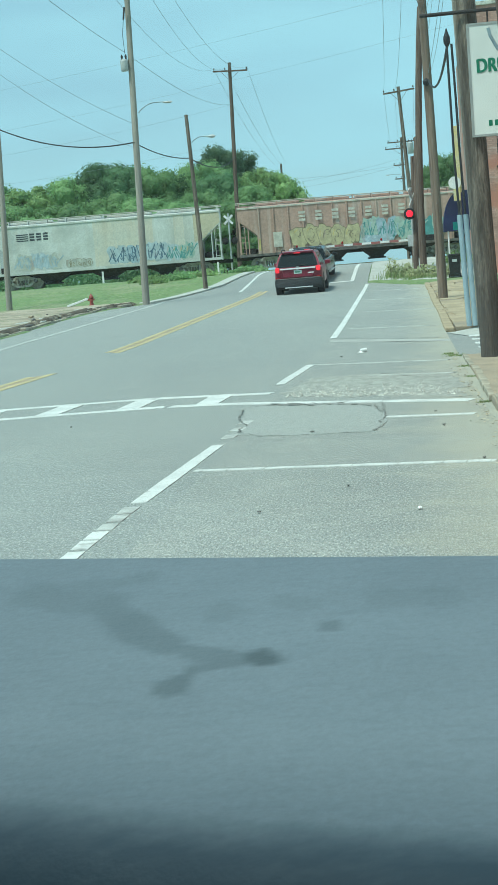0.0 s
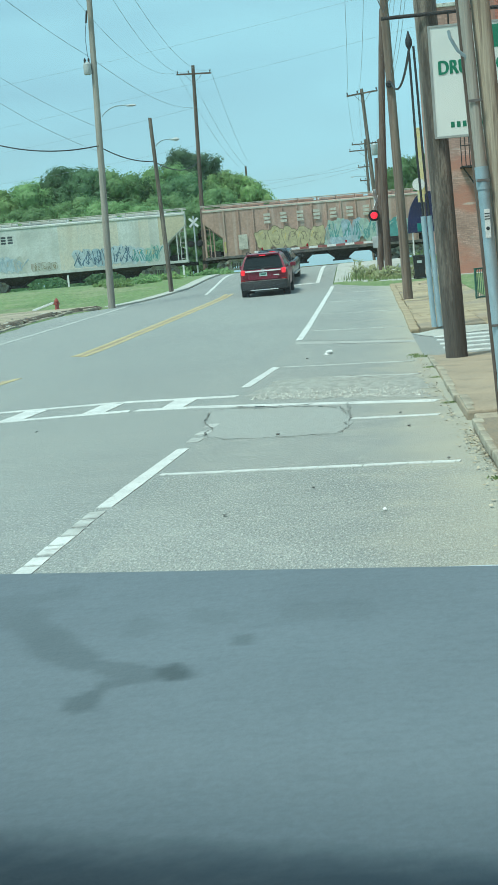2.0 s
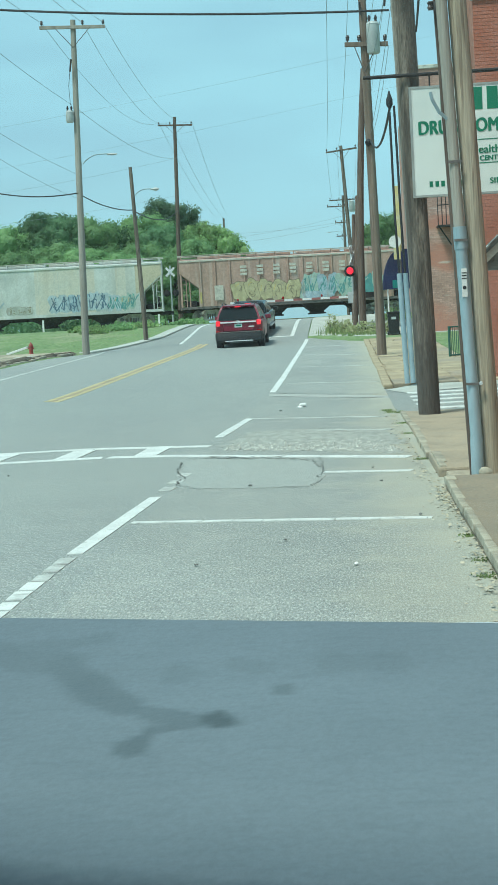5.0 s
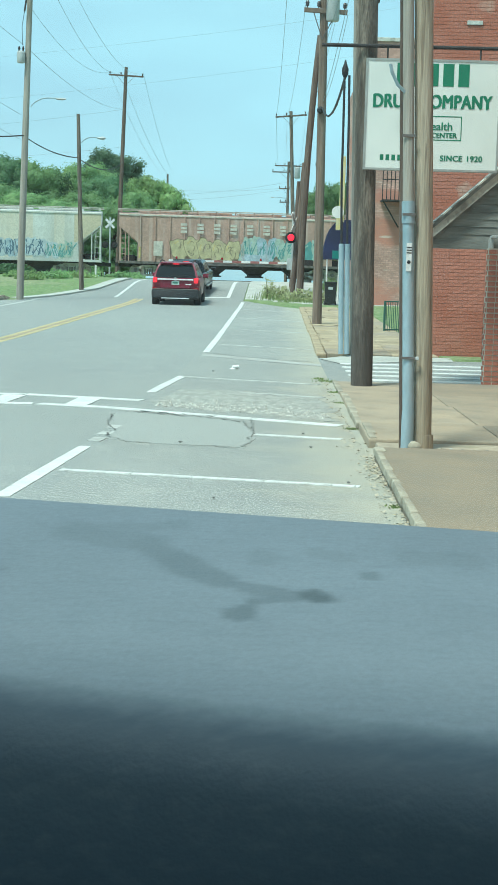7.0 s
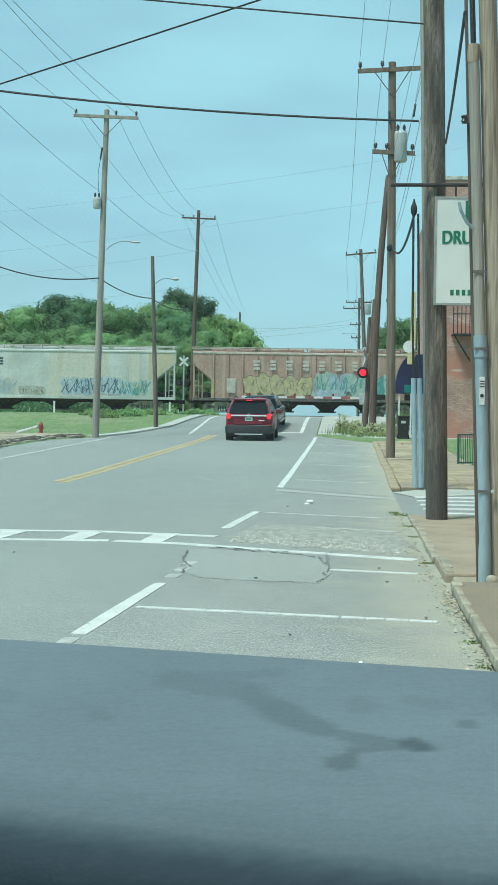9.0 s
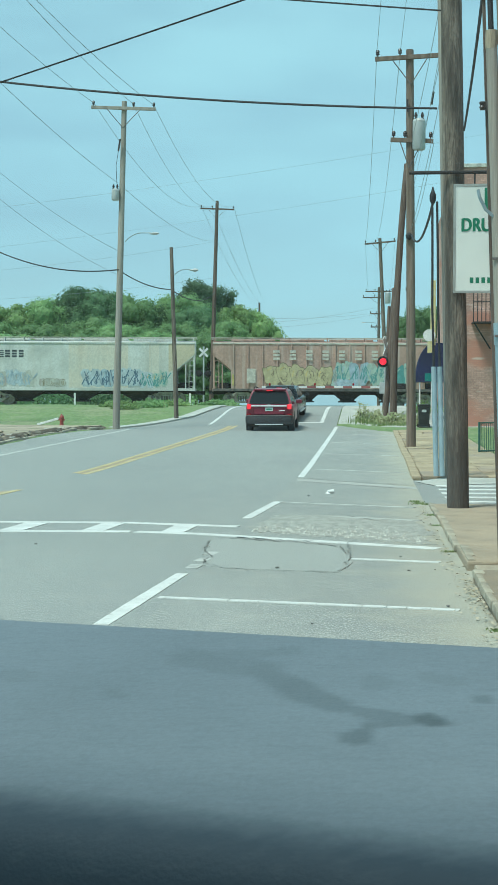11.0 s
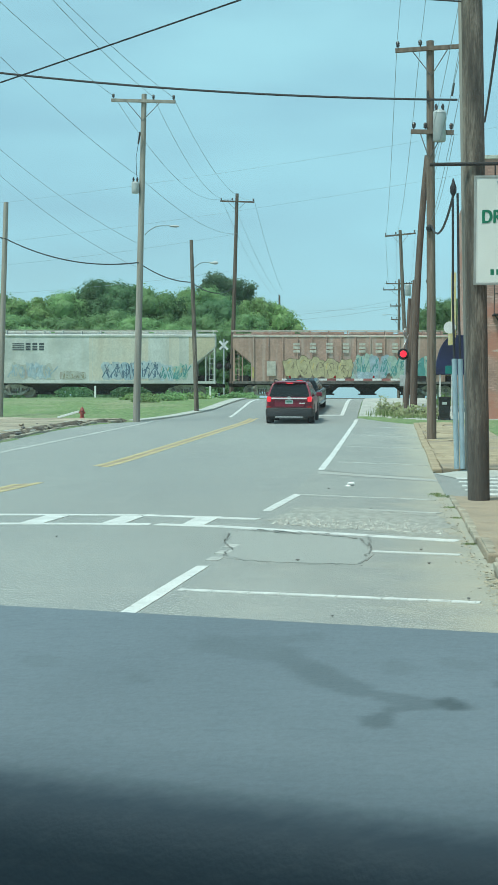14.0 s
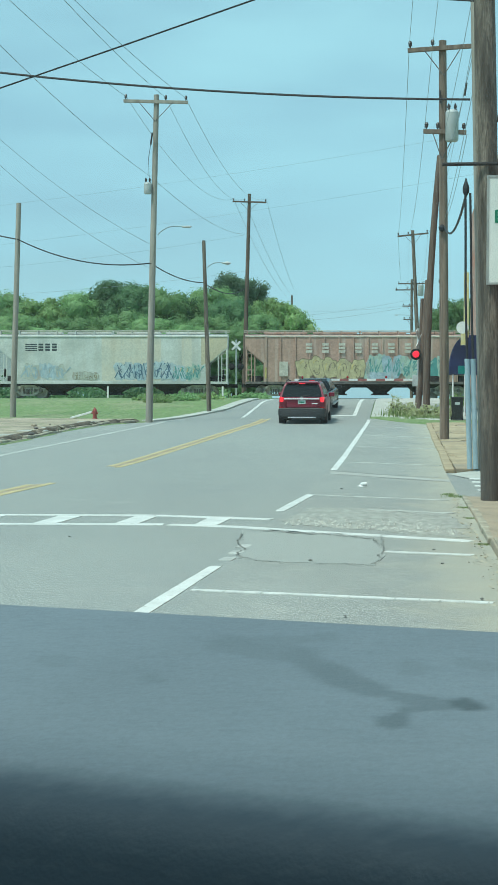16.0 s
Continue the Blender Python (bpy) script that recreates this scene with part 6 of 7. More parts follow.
def suv(at, turn, paint):
    """Large family SUV seen from behind: the rear face is at y = 0."""
    car = thing("red_suv", "dark red family SUV waiting with brake lamps lit", "car", at, turn)
    part("body", Mesh().loft([ring(0.02, .90, .62, 1.10, .10), ring(0.10, .96, .50, 1.15, .14), ring(0.5, 1.0, .36, 1.16, .16), ring(2.4, 1.0, .34, 1.14, .16), ring(3.9, .98, .34, 1.10, .16), ring(4.6, .94, .36, 1.04, .18), ring(4.93, .80, .42, .92, .18)]), paint, car, smooth=True)
    greenhouse(car, paint, .94, .70, 1.10, 1.77, .06, 3.75, .42, 2.55)
    part("bumper", Mesh().loft([ring(-0.09, .88, .34, .66, .09), ring(-0.05, .96, .31, .69, .10), ring(0.25, 1.01, .31, .69, .10)]), GREY_PLASTIC, car, "dark grey plastic rear bumper", smooth=True)
    part("bumper_edge", Mesh().box(-.90, .90, -.10, -.02, .66, .70, .012), STEEL, car)
    part("tailgate", Mesh().loft([ring(-0.035, .62, .74, 1.05, .06), ring(0.05, .66, .71, 1.08, .06)]), paint, car, smooth=True)
    part("chrome_strip", Mesh().box(-.74, .74, -.09, -.02, 1.06, 1.115, .012), CHROME, car, "bright chrome strip across the tailgate")
    part("badge", Mesh().lathe([(0.075, -0.085), (0.08, -0.07)], 14, (0, 0, 1.10), "y"), SIGN_EDGE, car)
    part("badge_bar", Mesh().box(.42, .66, -.045, -.03, .87, .91), CHROME, car)
    for s in (-1, 1):
        a, b = sorted((s * .75, s * .945))
        part("tail_lamp", Mesh().loft([ring(-0.05, (b - a) / 2 - .02, .95, 1.15, .04), ring(0.18, (b - a) / 2, .93, 1.17, .04)]).moved(Matrix.Translation(((a + b) / 2, 0, 0))), TAIL, car, "lit red tail lamp")
        a, b = sorted((s * .76, s * .95))
        part("reflector", Mesh().box(a, b, -.075, -.02, .70, .76, .01), TAIL_OFF, car)
        part("roof_rail", Mesh().path([(s * .66, .55, 1.76), (s * .69, .75, 1.83), (s * .70, 1.6, 1.845), (s * .68, 2.5, 1.80), (s * .66, 2.65, 1.75)], 0.022), IRON, car)
        for y in (.98, 3.86):
            wheel(car, s * .99, y, .385, .26)
            part("wheel_arch", Mesh().tube((s * .80, y, .39), (s * 1.008, y, .39), .455, n=22), GREY_PLASTIC, car)
    part("number_plate", Mesh().box(-.16, .16, -.05, -.035, .87, 1.02, .006), PLATE, car)
    part("plate_bars", Mesh().box(-.11, .11, -.056, -.051, .92, .97), GREEN, car)
    part("spoiler", Mesh().box(-.66, .66, .26, .62, 1.725, 1.775, .02), paint, car)
    part("brake_lamp", Mesh().box(-.13, .13, .245, .27, 1.695, 1.735, .008), TAIL, car, "lit high-level brake lamp")
    part("wiper", Mesh().tube((0.0, .07, 1.20), (.38, .09, 1.24), .012), IRON, car)
    part("skid_plate", Mesh().box(-.58, .58, -.085, .25, .295, .345, .01), CHROME, car, "silver skid plate under the bumper")
    part("underside", Mesh().box(-.85, .85, .3, 4.6, .24, .40), UNDER, car)
    for x in (-.3, .3):
        part("tow_eye", Mesh().tube((x, -.05, .30), (x, .2, .30), .03), STEEL, car)
    mirrors(car, paint, 1.10, 2.95, 1.18)
    return car


def pickup(at, turn):
    car = thing("pickup_truck", "black crew-cab pickup truck waiting at the crossing", "car", at, turn)
    part("bed", Mesh().loft([ring(0.0, .93, .62, 1.30, .07), ring(0.06, .98, .58, 1.32, .07), ring(1.95, .99, .56, 1.32, .07)]), CAR_BLACK, car, smooth=True)
    part("body", Mesh().loft([ring(1.97, .99, .50, 1.28, .10), ring(4.4, .99, .48, 1.27, .12), ring(5.5, .96, .50, 1.20, .14), ring(5.8, .86, .56, 1.08, .14)]), CAR_BLACK, car, smooth=True)
    greenhouse(car, CAR_BLACK, .92, .72, 1.25, 1.92, 1.98, 4.35, 2.1, 3.7)
    part("tailgate", Mesh().box(-.76, .76, -.03, .05, .72, 1.26, .02), CAR_BLACK, car)
    part("tailgate_badge", Mesh().box(-.16, .16, -.04, -.03, 1.05, 1.13), SIGN_EDGE, car)
    part("bumper", Mesh().box(-.95, .95, -.14, .1, .50, .66, .03), GREY_PLASTIC, car)
    part("number_plate", Mesh().box(-.15, .15, -.15, -.14, .70, .82), PLATE, car)
    part("tow_hitch", Mesh().box(-.05, .05, -.25, -.1, .40, .50), STEEL, car)
    for s in (-1, 1):
        a, b = sorted((s * .77, s * .955))
        part("tail_lamp", Mesh().box(a, b, -.03, .10, .82, 1.24, .02), TAIL_OFF, car)
        for y in (1.15, 4.85):
            wheel(car, s * .98, y, .41, .27)
    part("brake_lamp", Mesh().box(-.14, .14, 2.06, 2.09, 1.86, 1.90), TAIL, car, "lit high-level brake lamp")
    # pale step added to give the silver sky sheen along the black side
    for s in (-1, 1):
        part("side_step", Mesh().box(min(s * .96, s * 1.06), max(s * .96, s * 1.06), 2.2, 4.2, .46, .54, .02), CHROME, car, "bright side step added for the sky sheen on the truck's side")
    part("roof_bar", Mesh().tube((-.68, 2.3, 1.97), (.68, 2.3, 1.97), .025), IRON, car)
    part("underside", Mesh().box(-.8, .8, .2, 5.4, .36, .56), UNDER, car)
    mirrors(car, BLACK_PLASTIC, 1.14, 3.95, 1.35)
    return car


def grade(y, d=4.0):
    return math.degrees(math.atan2(lie(y + d) - lie(y), d))


red = suv((-3.88, 54.75, lie(55.6) - 0.02), 0, CAR_RED)
red.matrix_world = Matrix.Translation((-3.90, 53.2, lie(53.4) - 0.03)) @ Matrix.Rotation(radians(grade(54.2, 2.9)), 4, "X") @ Matrix.Scale(0.905, 4)
truck = pickup((-4.02, 60.7, lie(61)), 0)
truck.matrix_world = Matrix.Translation((-4.10, 59.3, lie(59.3) - 0.03)) @ Matrix.Rotation(radians(-2.4), 4, "Z") @ Matrix.Rotation(radians(grade(60.9, 3.7)), 4, "X") @ Matrix.Diagonal((0.90, 0.90, 0.73, 1))


# ---- buildings on the right ----
near_house = thing("corner_building", "brick corner building with sided gable canopy", "building", (0, 0, 0))
part("wall", Mesh().box(3.42, 12, -8, 20.35, -0.1, 5.5), MORTAR, near_house)
part("corner_post", Mesh().box(2.955, 3.19, 20.36, 20.60, -0.1, 1.97), MORTAR_PALE, near_house, "pale mortar core of the brick pillar")
post_brick = Mesh().box(0, 0.104, -0.012, 0.0, 0, 0.056).data("brick", BRICK)
post_side = Mesh().box(-0.012, 0.0, 0, 0.10, 0, 0.056).data("brick", BRICK)
for k in range(26):
    for i in range(2):
        ob = new("brick", post_brick)
        ob.location = (2.957 + 0.118 * i + (0.0 if k % 2 else 0.006), 20.36, 0.005 + 0.0755 * k)
        ob.parent = near_house
    ob = new("brick", post_side)
    ob.location = (2.955, 20.37 + (0.10 if k % 2 else 0.0), 0.005 + 0.0755 * k)
    ob.parent = near_house
part("downpipe", Mesh().tube((3.24, 20.28, 0.1), (3.24, 20.28, 1.95), 0.035), WHITE_TRIM, near_house, smooth=True)
# gable canopy over the side entrance
gy = 20.75
part("gable_panel", Mesh().prism([(2.10, 2.05), (3.95, 3.66), (5.80, 2.05), (5.80, 1.97), (2.10, 1.97)], gy, gy + 0.06), SIDING, near_house, "dark horizontal board siding in the gable")
for k in range(15):
    z = 2.06 + 0.11 * k
    half = min(1.76, (3.60 - z) * 1.11)
    if half > 0.15:
        part("siding_board", Mesh().prism([(0.0, 0.0), (-0.022, 0.0), (-0.008, 0.105), (0.0, 0.105)], 3.95 - half, 3.95 + half, "x").moved(Matrix.Translation((0, gy, z))), SIDING, near_house)
for s in (-1, 1):
    a, b = Vector((3.95 + s * 1.9, 2.00)), Vector((3.95, 3.69))
    d = (b - a).normalized()
    nrm = Vector((-d.y, d.x)) * (1 if s < 0 else -1)
    for off, t, y0, y1, mm, nm in ((0.0, 0.10, gy - 0.16, gy - 0.10, WHITE_TRIM, "rake_board"), (0.10, 0.045, gy - 0.2, gy + 0.9, SHINGLE, "roof_slope")):
        p = [a + nrm * off, b + nrm * off, b + nrm * (off + t), a + nrm * (off + t)]
        part(nm, Mesh().prism([(q.x, q.y) for q in p], y0, y1), mm, near_house)
    for k in range(15):
        q = a + d * (0.16 * k)
        p = [q + nrm * 0.145, q + d * 0.15 + nrm * 0.145, q + d * 0.15 + nrm * 0.165, q + nrm * 0.165]
        part("shingle_edge", Mesh().prism([(w.x, w.y) for w in p], gy - 0.22, gy + 0.1), (SHINGLE, WHITE_TRIM)[k % 2], near_house)
part("canopy_beam", Mesh().box(2.12, 5.7, gy - 0.03, gy + 0.2, 1.965, 2.075), SIDING, near_house)
part("window_frame", Mesh().box(3.42, 3.74, gy - 0.05, gy - 0.02, 2.32, 2.68), WHITE_TRIM, near_house)
for i in range(2):
    for k in range(2):
        part("pane", Mesh().box(3.44 + 0.15 * i, 3.57 + 0.15 * i, gy - 0.06, gy - 0.052, 2.34 + 0.17 * k, 2.49 + 0.17 * k), CAR_GLASS, near_house)
lampf = thing("wall_lamp", "small grey floodlight fixed under the canopy", "lamp", (3.02, gy - 0.03, 2.02))
part("bracket", Mesh().box(-0.03, 0.03, -0.15, 0.0, -0.12, 0.10, 0.01), TANK_GREY, lampf)
part("shade", Mesh().box(-0.02, 0.30, -0.25, -0.05, 0.10, 0.14, 0.01), TANK_GREY, lampf)

brick_house = thing("brick_building", "tall red brick building across the side street", "building", (0, 0, 0))
X0, Y0, TOP = 2.80, 28.0, 8.04
part("wall", Mesh().box(X0 + 0.006, 14, Y0 + 0.006, 30.0, -0.2, TOP), MORTAR, brick_house)
part("coping", Mesh().box(X0 - 0.06, 14, Y0 - 0.06, Y0 + 0.3, TOP, TOP + 0.12, 0.02).box(X0 - 0.06, X0 + 0.3, Y0 + 0.3, 30.0, TOP, TOP + 0.12, 0.02), WHITE_TRIM, brick_house)
part("pipe", Mesh().tube((4.02, Y0 - 0.05, 0.05), (4.02, Y0 - 0.05, 1.15), 0.018), RUST, brick_house)
part("sill_block", Mesh().box(3.45, 3.75, Y0 - 0.03, Y0 + 0.05, 6.42, 6.50, 0.01), WHITE_TRIM, brick_house)
part("bracket_block", Mesh().box(3.25, 3.36, Y0 - 0.05, Y0 + 0.05, 7.39, 7.52, 0.01), WHITE_TRIM, brick_house)
part("ledge", Mesh().box(X0 - 0.04, 14, Y0 - 0.045, Y0 + 0.05, 7.30, 7.38, 0.01), WHITE_TRIM, brick_house)

far_house = thing("faded_building", "patchy faded pink brick building beyond a grass lot", "building", (0, 0, 0))
part("wall", Mesh().box(3.35, 16, 57.0, 75, 0.2, 10.9), PINK_BRICK, far_house)
part("parapet", Mesh().box(3.30, 16.05, 56.95, 57.3, 10.9, 11.05, 0.02), WHITE_TRIM, far_house)
balc = part("balcony", Mesh().box(3.9, 5.05, 56.1, 57.0, 4.68, 4.73), IRON, far_house, "small black iron fire-escape balcony")
for k in range(8):
    part("baluster", Mesh().tube((3.92 + 0.16 * k, 56.12, 4.73), (3.92 + 0.16 * k, 56.12, 5.86), 0.018, n=6), IRON, balc)
part("top_rail", Mesh().tube((3.9, 56.12, 5.86), (5.05, 56.12, 5.86), 0.025, n=6).tube((3.9, 56.12, 5.5), (5.05, 56.12, 5.5), 0.02, n=6), IRON, balc)
part("strut", Mesh().tube((3.95, 56.15, 4.68), (4.65, 57.0, 3.7), 0.03, n=6).tube((4.95, 56.15, 4.68), (4.95, 57.0, 3.9), 0.03, n=6), IRON, balc)

shop = thing("shop_building", "low yellow shop building near the tracks", "building", (0, 0, 0))
part("wall", Mesh().box(4.4, 12, 75.2, 88, 0.4, 5.0), OLD_YELLOW, shop)
aw = [(1.80, 2.42)] + [(1.80 + 0.75 * (1 - math.cos(radians(a))), 2.45 + 1.62 * math.sin(radians(a))) for a in range(0, 91, 10)] + [(3.27, 4.07), (3.27, 2.42)]
awning = thing("awning", "navy blue rounded canvas awning over the pavement", "awning", (0, 0, 0))
part("canvas", Mesh().prism(aw, 60.2, 61.6), NAVY, awning)
for x in (1.98, 3.2):
    part("post", Mesh().tube((x, 60.3, 0.4), (x, 60.3, 2.5), 0.035), WHITE, awning)
teal = thing("teal_sign", "small teal street sign under the awning", "sign", (2.33, 59.2, 0.45))
part("plate", Mesh().box(-0.18, 0.18, -0.02, 0.02, 1.98, 2.31, 0.01), TEAL, teal)
part("post", Mesh().tube((0.1, 0.035, -0.1), (0.1, 0.035, 2.25), 0.025), WHITE, teal)
ysign = thing("projecting_sign", "tall faded yellow projecting sign with a white disc", "sign", (2.62, 58.5, 0))
part("panel", Mesh().box(-0.28, -0.07, -0.06, 0.06, 3.9, 6.55, 0.02), OLD_YELLOW, ysign)
part("disc", Mesh().lathe([(0.25, -0.03), (0.25, 0.03)], 20, (-0.33, -0.1, 4.30), "y"), WHITE, ysign)
part("tab", Mesh().box(-0.40, -0.12, -0.12, -0.07, 3.58, 4.4, 0.02), OLD_YELLOW, ysign)
part("bracket", Mesh().tube((-0.14, 0.08, 6.2), (-0.14, 0.08, 0.45), 0.045), STEEL, ysign)

bin_ = thing("wheelie_bin", "black plastic wheeled bin standing on the pavement", "bin", (2.02, 56.4, lie(56.4) + 0.02))
part("body", Mesh().loft([[(sx * a, sy * b, z) for sx, sy in ((-1, -1), (1, -1), (1, 1), (-1, 1))] for a, b, z in ((.20, .24, .05), (.23, .28, .85))]), BLACK_PLASTIC, bin_)
part("lid", Mesh().box(-.25, .25, -.31, .31, .85, .93, .03), BLACK_PLASTIC, bin_)
part("label_plate", Mesh().box(-.09, .09, -.30, -.285, .62, .72), TANK_GREY, bin_)
for s in (-1, 1):
    part("wheel", Mesh().tube((s * .20, .22, .08), (s * .25, .22, .08), .08, n=12), RUBBER, bin_)
xs, ys = steps(-1.42, 8.0, 0.6), steps(56.2, 74, 0.4)
slope = sheet("gravel_slope", xs, ys, lambda x, y: lie(y) + 0.045 + 0.03 * noise.noise(Vector((x, y, 5))) - (0.3 if y < max(56.4, 58.35 - 0.95 * (x + 1.42)) else 0.0), PALE_CONCRETE)
tagged(slope, "pale gravel and concrete slope up to the tracks", "gravel", kind="structure")
fence = thing("green_fence", "low green wire fence round the grass lot", "fence", (0, 0, 0))
for k in range(7):
    x = 2.75 + 0.5 * k
    part("post", Mesh().tube((x, 37.0 + 0.5 * k, 0.1), (x, 37.0 + 0.5 * k, 1.0), 0.03, n=8), FENCE_GREEN, fence)
m = Mesh()
for k in range(60):
    f_ = k / 59
    x, y = 2.75 + 3.0 * f_, 37.0 + 3.0 * f_
    m.box(x - 0.008, x + 0.008, y - 0.008, y + 0.008, 0.12, 0.98)
part("mesh_wires", m, FENCE_GREEN, fence)
part("rail", Mesh().tube((2.75, 37.0, 0.98), (5.75, 40.0, 0.98), 0.02, n=6).tube((2.75, 37.0, 0.25), (5.75, 40.0, 0.25), 0.02, n=6), FENCE_GREEN, fence)

# ---- sheds and houses behind the train ----
shed = thing("metal_shed", "grey metal shed with a sloping roof behind the train", "building", (-35.4, 125, 0.5))
shed.scale = (1, 1, 1.17)
part("wall", Mesh().prism([(-22, 0), (2.0, 0), (2.0, 4.5), (-10, 7.6), (-22, 4.5)], 0, 14), ROOF_METAL, shed)
part("roof", Mesh().prism([(2.6, 4.36), (2.6, 4.60), (-10, 7.86), (-22.6, 4.60), (-22.6, 4.36), (-10, 7.62)], -0.5, 14.5), STEEL, shed, "dark weathered roof sheet")
for at, col in (((-22.5, 118, 0.6), RUST),):
    h = thing("small_house", "small low house seen under the train", "house", at)
    part("wall", Mesh().box(-2.4, 2.4, 0, 5, 0, 2.3), col, h)
    part("roof", Mesh().prism([(-0.3, 2.25), (2.5, 3.6), (5.3, 2.25)], -2.7, 2.7, "x"), SHINGLE, h)
    part("door", Mesh().box(-0.45, 0.45, -0.03, 0.0, 0, 1.95), WHITE, h)


# ---- trees ----
def tree(name, label, height, radius, leaf, seed, clumps=62, leaves=600, pine=False, size=0.25):
    rnd = random.Random(seed)
    t = thing(name, label, "tree")
    pts = [(0, 0, -0.4), (0.1 * radius * rnd.uniform(-1, 1), 0, height * 0.25), (0.15 * radius * rnd.uniform(-1, 1), 0.1, height * 0.55), (0, 0, height * 0.9)]
    trunk = Mesh().path(pts, [height * 0.028, height * 0.022, height * 0.014, 0.03], 9)
    m = Mesh()
    for c in range(clumps):
        f_ = (c + 0.5) / clumps
        if pine:
            z = height * (0.50 + 0.46 * (int(f_ * 9) + 0.9 * rnd.random()) / 9)
            rr = radius * rnd.uniform(0.25, 1.0) * (1.08 - 0.55 * f_)
        else:
            z = height * (0.22 + 0.75 * f_)
            rr = radius * math.sqrt(max(0.05, 1 - ((f_ - 0.42) / 0.62) ** 2)) * rnd.uniform(0.35, 0.93)
        a = c * 2.4 + rnd.uniform(-0.5, 0.5)
        cx, cy = rr * math.cos(a), rr * math.sin(a)
        trunk.path([(0, 0, z * 0.75), (cx * 0.5, cy * 0.5, z * 0.9), (cx * 0.95, cy * 0.95, z)], [height * 0.009, height * 0.006, 0.02], 5)
        cr = radius * (rnd.uniform(0.19, 0.33) if pine else rnd.uniform(0.17, 0.37))
        flat = 0.75 if pine else 0.85
        core = bmesh.new()
        bmesh.ops.create_icosphere(core, subdivisions=2, radius=1.0)
        for q in core.verts:
            d = q.co.normalized()
            q.co = Vector((cx, cy, z)) + Vector((d.x, d.y, d.z * flat)) * cr * (0.42 if pine else 0.68) * (1 + 0.35 * noise.noise(d * 1.8 + Vector((c, seed, 0))) + 0.12 * noise.noise(d * 5 + Vector((seed, c, 0))))
        m.take(core)
        for k in range(leaves):
            d = Vector((rnd.gauss(0, 1), rnd.gauss(0, 1), rnd.gauss(0, 0.75))).normalized()
            q = Vector((cx, cy, z)) + Vector((d.x, d.y, d.z * flat)) * cr * rnd.uniform(0.35 if pine else 0.66, 1.14) * (1 + 0.30 * noise.noise(d * 1.8 + Vector((c, seed, 0))))
            s = size * rnd.uniform(0.5, 1.2)
            u = (d.orthogonal() + d.cross(d.orthogonal()) * rnd.uniform(-2, 2) + Vector((rnd.gauss(0, 0.26), rnd.gauss(0, 0.26), rnd.gauss(0, 0.26)))).normalized()
            w = (d + Vector((rnd.gauss(0, 0.42), rnd.gauss(0, 0.42), rnd.gauss(0, 0.42)))).cross(u).normalized()
            m.add([q - u * s * 0.5, q + w * s * 0.36, q + u * s * 0.5, q - w * s * 0.36], [(0, 1, 2, 3)])
    part("trunk", trunk, BARK, t)
    part("crown", m, leaf, t)
    return t


protos = [tree("tree", "broad leafy green deciduous tree behind the tracks", 12, 4.6, LEAF_A, 1),
          tree("tree", "dense dark green deciduous tree behind the tracks", 13, 4.8, LEAF_B, 2, 66),
          tree("tree", "pale green open-crowned tree behind the tracks", 10, 4.2, LEAF_C, 3, 48, 420),
          tree("tree", "dark open-crowned pine behind the tracks", 16, 3.6, LEAF_PINE, 4, 58, 420, True)]
used = [False] * 4


def plant(kind, px, top, y, wide=1.0):
    """A tree whose crown top stands at height top, at the bearing px thousandths right of the street's line."""
    base_h = (12, 13, 10, 16)[kind]
    k = (top - 0.5) / (base_h * (0.985 if kind == 3 else 1.075))
    m = Matrix.Translation((px * y / 1000, y, 0.5)) @ Matrix.Rotation(radians((px * 7.3) % 360), 4, "Z") @ Matrix.Diagonal((k * wide, k * wide, k, 1))
    if not used[kind]:
        used[kind] = True
        protos[kind].matrix_world = m
        return protos[kind]
    o = copy_thing(protos[kind], m)
    o.matrix_basis = m
    return o


for kind, px, top, y, wide in ((0, -315, 13.6, 155, 1.2), (0, -292, 13.3, 150, 1.1), (2, -267, 12.6, 150, 1.1), (2, -246, 13.2, 152, 1.0), (0, -226, 13.3, 150, 1.0), (1, -206, 14.6, 150, 1.0), (1, -192, 13.9, 148, 0.9),
                               (0, -173, 13.7, 150, 1.0), (0, -160, 12.8, 155, 1.0), (1, -150, 12.8, 152, 1.0), (0, -136, 13.9, 152, 0.9), (3, -121, 15.6, 160, 1.0), (3, -110, 15.0, 162, 0.9), (1, -124, 12.4, 148, 0.9),
                               (2, -98, 12.6, 150, 0.8), (2, -84, 12.0, 150, 0.75), (2, -75, 10.2, 152, 0.6), (0, -104, 10.4, 145, 0.9), (0, -240, 9.6, 135, 1.2), (0, -276, 10.0, 136, 1.2), (0, -200, 10.2, 135, 1.1), (0, -178, 9.4, 132, 1.1), (0, -139, 9.6, 134, 1.1),
                               (1, 22, 10.6, 140, 0.6), (0, 33, 11.4, 138, 0.7), (1, 44, 12.2, 150, 0.8), (0, -345, 13, 150, 1.2), (0, -155, 8.4, 128, 1.2), (0, -206, 8.2, 128, 1.2), (0, -118, 8.0, 128, 1.0), (0, -258, 8.2, 128, 1.2), (0, -300, 8.4, 128, 1.2)):
    plant(kind, px, top, y, wide)


